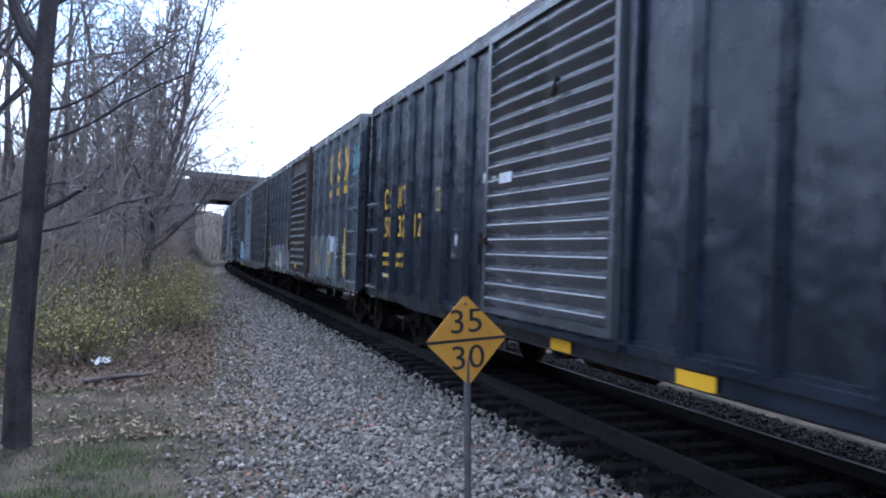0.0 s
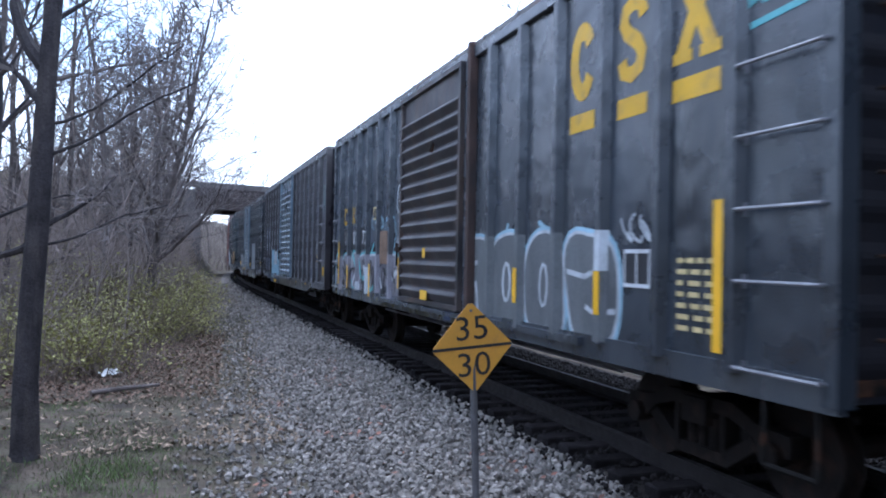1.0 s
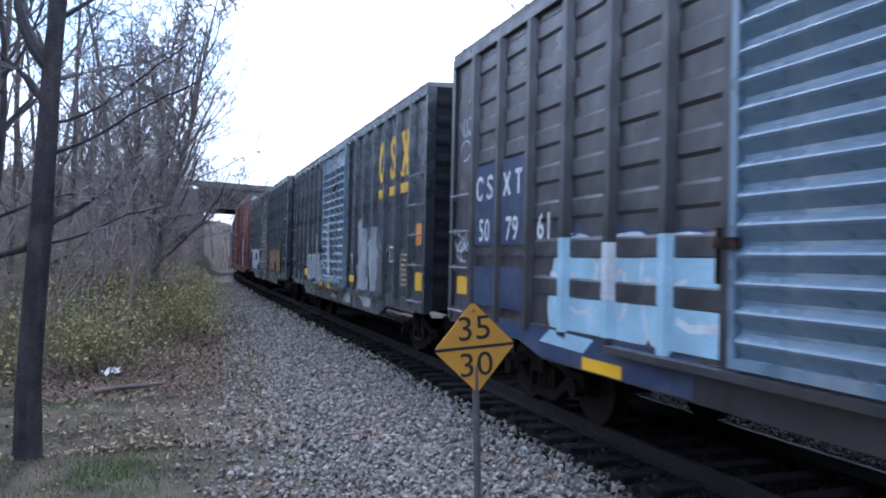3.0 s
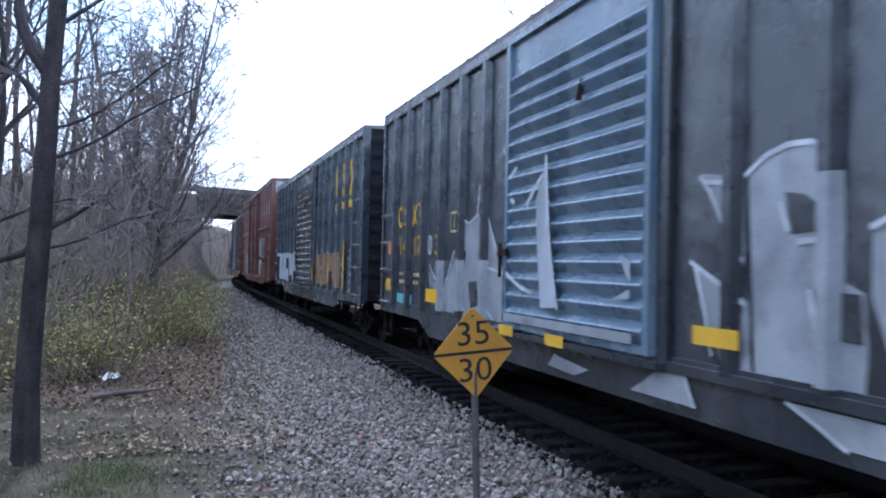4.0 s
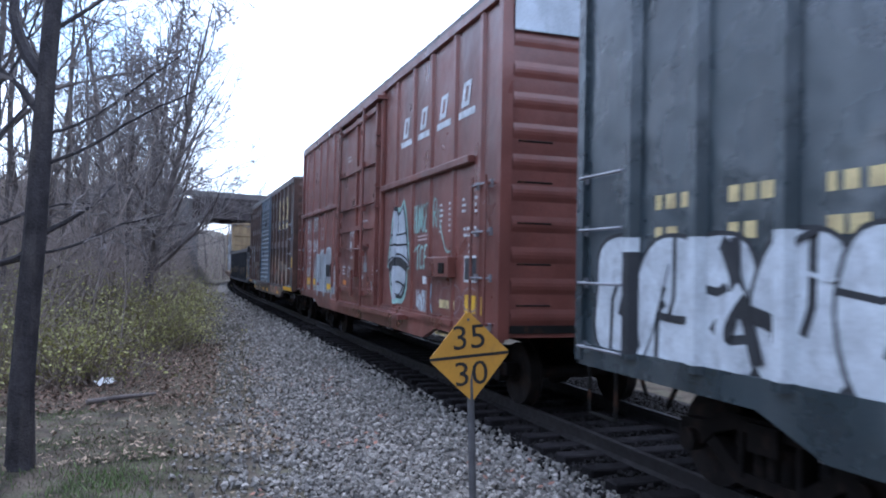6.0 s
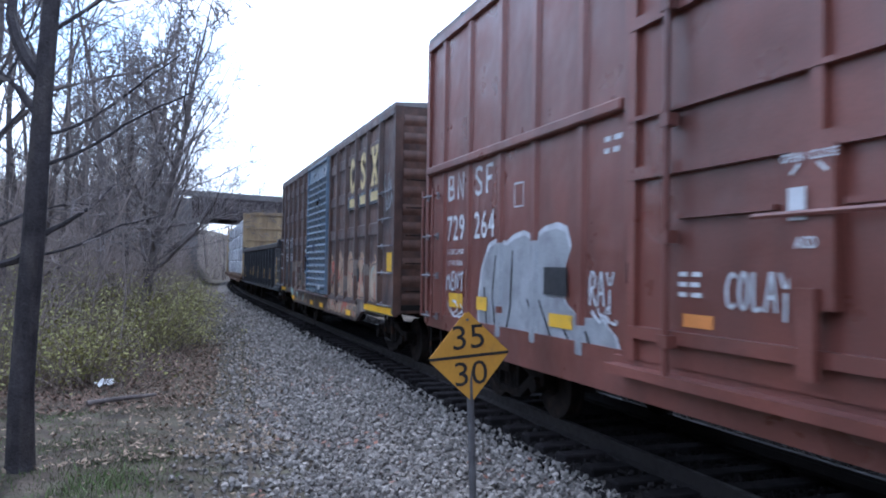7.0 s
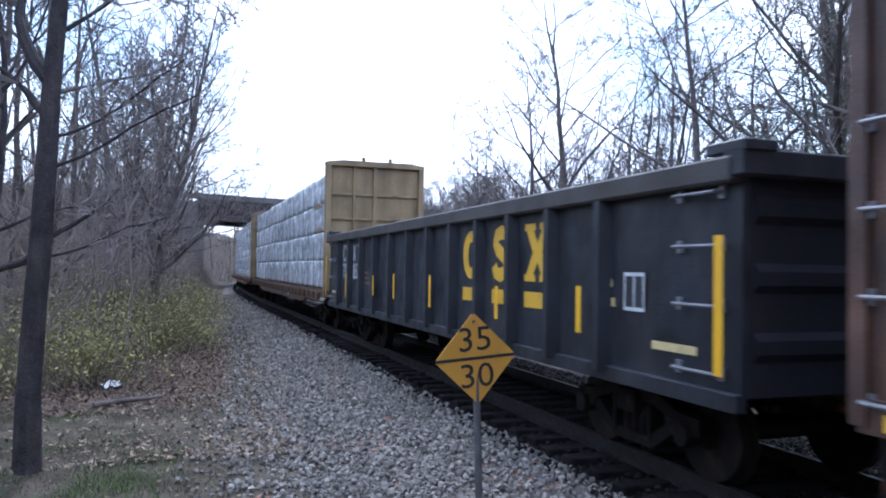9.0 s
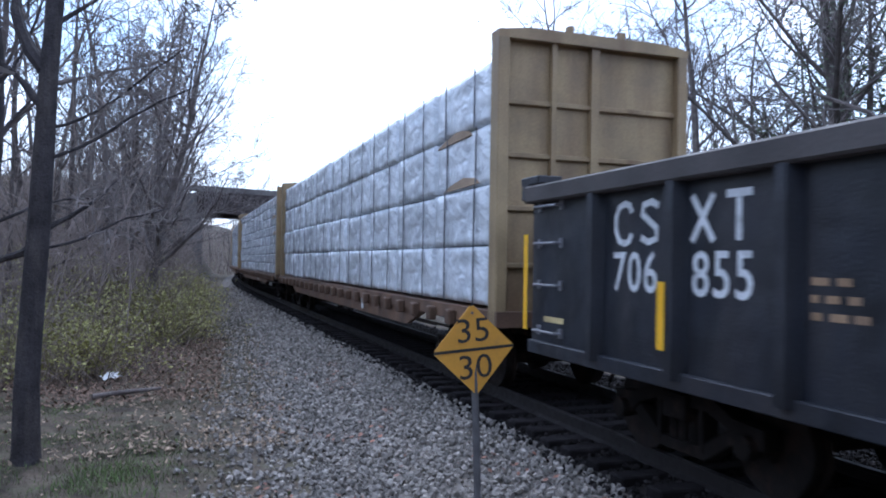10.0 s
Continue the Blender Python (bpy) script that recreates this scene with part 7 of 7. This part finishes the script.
    sd.text("706", L - 2.05, 1.75, 0.5, PAINT["white"])
    sd.text("855", L - 3.2, 1.75, 0.5, PAINT["white"])
    sd.bars(L - 4.5, L - 4.05, 1.72, PAINT["tan"], 3, 0.05, 6)
    sd.rect("reflective_strip", L - 0.75, L - 0.3, 1.2, 1.26, PAINT["old_yellow"])
    for u in (0.15, L - 0.75):
        ladder(car, L, u + 0.05, u + 0.55, (1.1, 1.6, 2.05, 2.45), 1.5)
    rng = random.Random(7)
    bm = bmesh.new()
    for k in range(70):
        x, y = rng.uniform(-1.2, 1.2), rng.uniform(-L / 2 + 0.5, L / 2 - 0.5)
        q = pose(x, y, rng.uniform(2.0, 2.6), rng.uniform(0, 90), rng.uniform(0, 90), rng.uniform(0, 90))
        r = bmesh.ops.create_cube(bm, size=1)
        for v in r["verts"]:
            v.co = q @ Vector((v.co.x * 0.5, v.co.y * 0.35, v.co.z * 0.25))
    box(bm, -1.4, 1.4, -L / 2 + 0.1, L / 2 - 0.1, 1.13, 2.1)
    part("scrap_load", mesh_of(bm, "scrap_load", SCRAP), car, label="heap of rusty scrap")
    MOVERS.append((car, (front + rear) / 2, L / 2 - 2.1))


def bundle_mesh(seed, w, h):
    """A wrapped stack of lumber: slack film with creases over a block."""
    rng = random.Random(seed)
    bm = bmesh.new()
    nu, nv = 24, 12
    off = Vector((rng.uniform(0, 50), rng.uniform(0, 50), 0))
    grid = []
    for j in range(nv + 1):
        row = []
        for i in range(nu + 1):
            u, v = i / nu, j / nv
            edge = min(u, 1 - u, v, 1 - v)
            d = 0.018 * noise.noise(Vector((u * 1.8, v * 2.2, 0)) + off) + 0.045 * abs(noise.noise(Vector((u * 4.5 + v * 3.5, v * 2 - u * 2.5, 3)) + off)) + 0.014 * noise.noise(Vector((u * 9, v * 4, 6)) + off)
            if edge < 0.01:
                d = 0.03
            row.append(bm.verts.new((d, (u - 0.5) * w * (0.972 - 0.02 * abs(v - 0.5)), (v - 0.5) * h * 0.95)))
        grid.append(row)
    back = []
    for row in grid:
        back.append([bm.verts.new((1.1, q.co.y, q.co.z)) for q in row])
    for j in range(nv):
        for i in range(nu):
            bm.faces.new((grid[j][i], grid[j + 1][i], grid[j + 1][i + 1], grid[j][i + 1]))
    for a, b in ((grid[0], back[0]), (grid[-1], back[-1])):
        for i in range(nu):
            bm.faces.new((a[i], a[i + 1], b[i + 1], b[i]))
    for i in (0, nu):
        for j in range(nv):
            bm.faces.new((grid[j][i], grid[j + 1][i], back[j + 1][i], back[j][i]))
    bmesh.ops.recalc_face_normals(bm, faces=bm.faces[:])
    return mesh_of(bm, "wrapped_lumber", WRAP, True)


def centerbeam(front, rear, label, layers, columns, paint="mustard", seed=1):
    L = rear - front
    car = thing("centerbeam_car", label, "flat car", group="cars of the freight train")
    P, F = PAINT[paint], PAINT["flatcar"]
    deck, T = 1.2, 4.76
    bm = bmesh.new()
    box(bm, -1.45, 1.45, -L / 2, L / 2, 1.0, deck)
    prism(bm, [(-L / 2 + 3.2, 1.0), (-L / 2 + 4.2, 0.72), (L / 2 - 4.2, 0.72), (L / 2 - 3.2, 1.0)], 0, -1.42, -1.34)
    prism(bm, [(-L / 2 + 3.2, 1.0), (-L / 2 + 4.2, 0.72), (L / 2 - 4.2, 0.72), (L / 2 - 3.2, 1.0)], 0, 1.34, 1.42)
    part("deck", mesh_of(bm, "deck", F), car, label="rusty yellow deck with side pockets")
    wm = boxed("winch", F, (-0.12, 0.0, -0.09, 0.09, 0.92, 1.14), bevel=0.02)
    for k in range(int(L / 0.9)):
        part("winch", wm, car, pose(-1.45, -L / 2 + 0.7 + 0.9 * k, 0))
    part("center_beam", boxed("center_beam", P, (-0.12, 0.12, -L / 2 + 0.4, L / 2 - 0.4, T - 0.35, T - 0.1), (-0.05, 0.05, -L / 2 + 0.4, L / 2 - 0.4, deck, T - 0.3)), car)
    for s in (-1, 1):
        bh = part("bulkhead", boxed("bulkhead", P, (-1.36, 1.36, -0.06, 0.0, deck, T)), car, pose(0, s * (L / 2 - 0.25), 0, 0, 0, 0 if s < 0 else 180), "tall mustard bulkhead with ribs")
        post = boxed("bulkhead_post", P, (-0.08, 0.08, -0.20, 0.06, 1.0, T + 0.02), bevel=0.015)
        for x in (-1.37, 1.37):
            part("bulkhead_post", post, bh, pose(x, 0, 0))
        for x, w in ((-0.62, 0.035), (0.0, 0.06)):
            part("bulkhead_rib", boxed("bulkhead_rib", P, (x - w, x + w, -0.15, -0.06, deck, T)), bh)
        bar = boxed("bulkhead_bar", P, (-1.29, 1.29, -0.12, -0.06, -0.035, 0.035), bevel=0.01)
        for z in (1.8, 2.55, 3.25, 3.95):
            part("bulkhead_bar", bar, bh, pose(0, 0, z))
        bm = bmesh.new()
        prism(bm, [(-1.45, T), (-1.45, T + 0.10), (-1.0, T + 0.16), (1.0, T + 0.16), (1.45, T + 0.10), (1.45, T)], 1, -0.20, 0.06)
        part("bulkhead_cap", mesh_of(bm, "bulkhead_cap", P), bh)
        lug = boxed("lug", P, (-0.04, 0.04, -0.1, 0.0, T + 0.12, T + 0.28))
        for x in (-0.35, 0.45):
            part("lug", lug, bh, pose(x, 0, 0))
    run = L - 1.0
    meshes = [bundle_mesh(seed * 100 + k, run / columns, (4.56 - deck) / layers) for k in range(6)]
    rng = random.Random(seed)
    h = (4.56 - deck) / layers
    w = run / columns
    sm = bmesh.new()
    box(sm, -0.03, -0.022, -0.022, 0.022, -h / 2, h / 2)
    sm = mesh_of(sm, "strap", STRAP)
    for s in (-1, 1):
        for r in range(layers):
            for c in range(columns):
                b = part("wrapped_lumber", meshes[rng.randrange(6)], car, pose(s * 1.36 + s * rng.uniform(-0.02, 0.03), -run / 2 + w * (c + 0.5), deck + 0.02 + h * (r + 0.5) + rng.uniform(-0.02, 0.02), 0, 0, (0 if s < 0 else 180) + rng.uniform(-1.0, 1.0)))
                if s < 0:
                    for y in (-0.28, 0.24):
                        part("strap", sm, b, pose(0, w * y + rng.uniform(-0.05, 0.05), 0))
    for y0, z0 in ((0.7, 3.66), (0.4, 2.94)):
        bm = bmesh.new()
        prism(bm, [(y0 - run / 2, z0), (y0 - run / 2 + 1.5, z0 - 0.03), (y0 - run / 2 + 1.2, z0 + 0.05), (y0 - run / 2 + 0.6, z0 + 0.13), (y0 - run / 2 + 0.2, z0 + 0.09)], 0, -1.375, -1.34)
        part("torn_gap", mesh_of(bm, "torn_gap", LUMBER), car, label="bare lumber where the wrap is torn")
    running_gear(car, L, L / 2 - 2.4)
    part("number_board", boxed("number_board", PAINT["white"], (-1.47, -1.455, -L / 2 + 7.4, -L / 2 + 7.55, 0.8, 1.0)), car)
    MOVERS.append((car, (front + rear) / 2, L / 2 - 2.4))


car_navy()
car_first_emblem()
car_waffle()
car_second_emblem()
car_bubble()
car_oxide()
car_brown()
car_gondola()
centerbeam(133.55, 155.7, "centerbeam flat car stacked with silver-wrapped lumber", 4, 9, "mustard", 1)
centerbeam(157.0, 178.6, "centerbeam flat car with greyish wrapped lumber behind", 8, 6, "mustard", 2)
centerbeam(179.9, 201.5, "last centerbeam flat car in view with wrapped lumber", 4, 9, "mustard", 3)
make_track()
make_stones()


def motions():
    """The train rolls past at an even speed, and its wheels turn."""
    for car, s0, b in MOVERS:
        rows = []
        for i in range(51):
            t = i * 0.2
            x0, y0, a0 = track(s0 - b - SPEED * t)
            x1, y1, a1 = track(s0 + b - SPEED * t)
            rows.append((t, pose((x0 + x1) / 2, (y0 + y1) / 2, 0, 0, 0, -math.degrees(math.atan2(x1 - x0, y1 - y0)))))
        walk(car, rows)
    turn = math.degrees(SPEED / WHEEL_R) / FPS
    for w, y in SPINNERS:
        walk(w, [(k / FPS, pose(0, y, WHEEL_R, turn * k, 0, 0)) for k in range(301)])


motions()
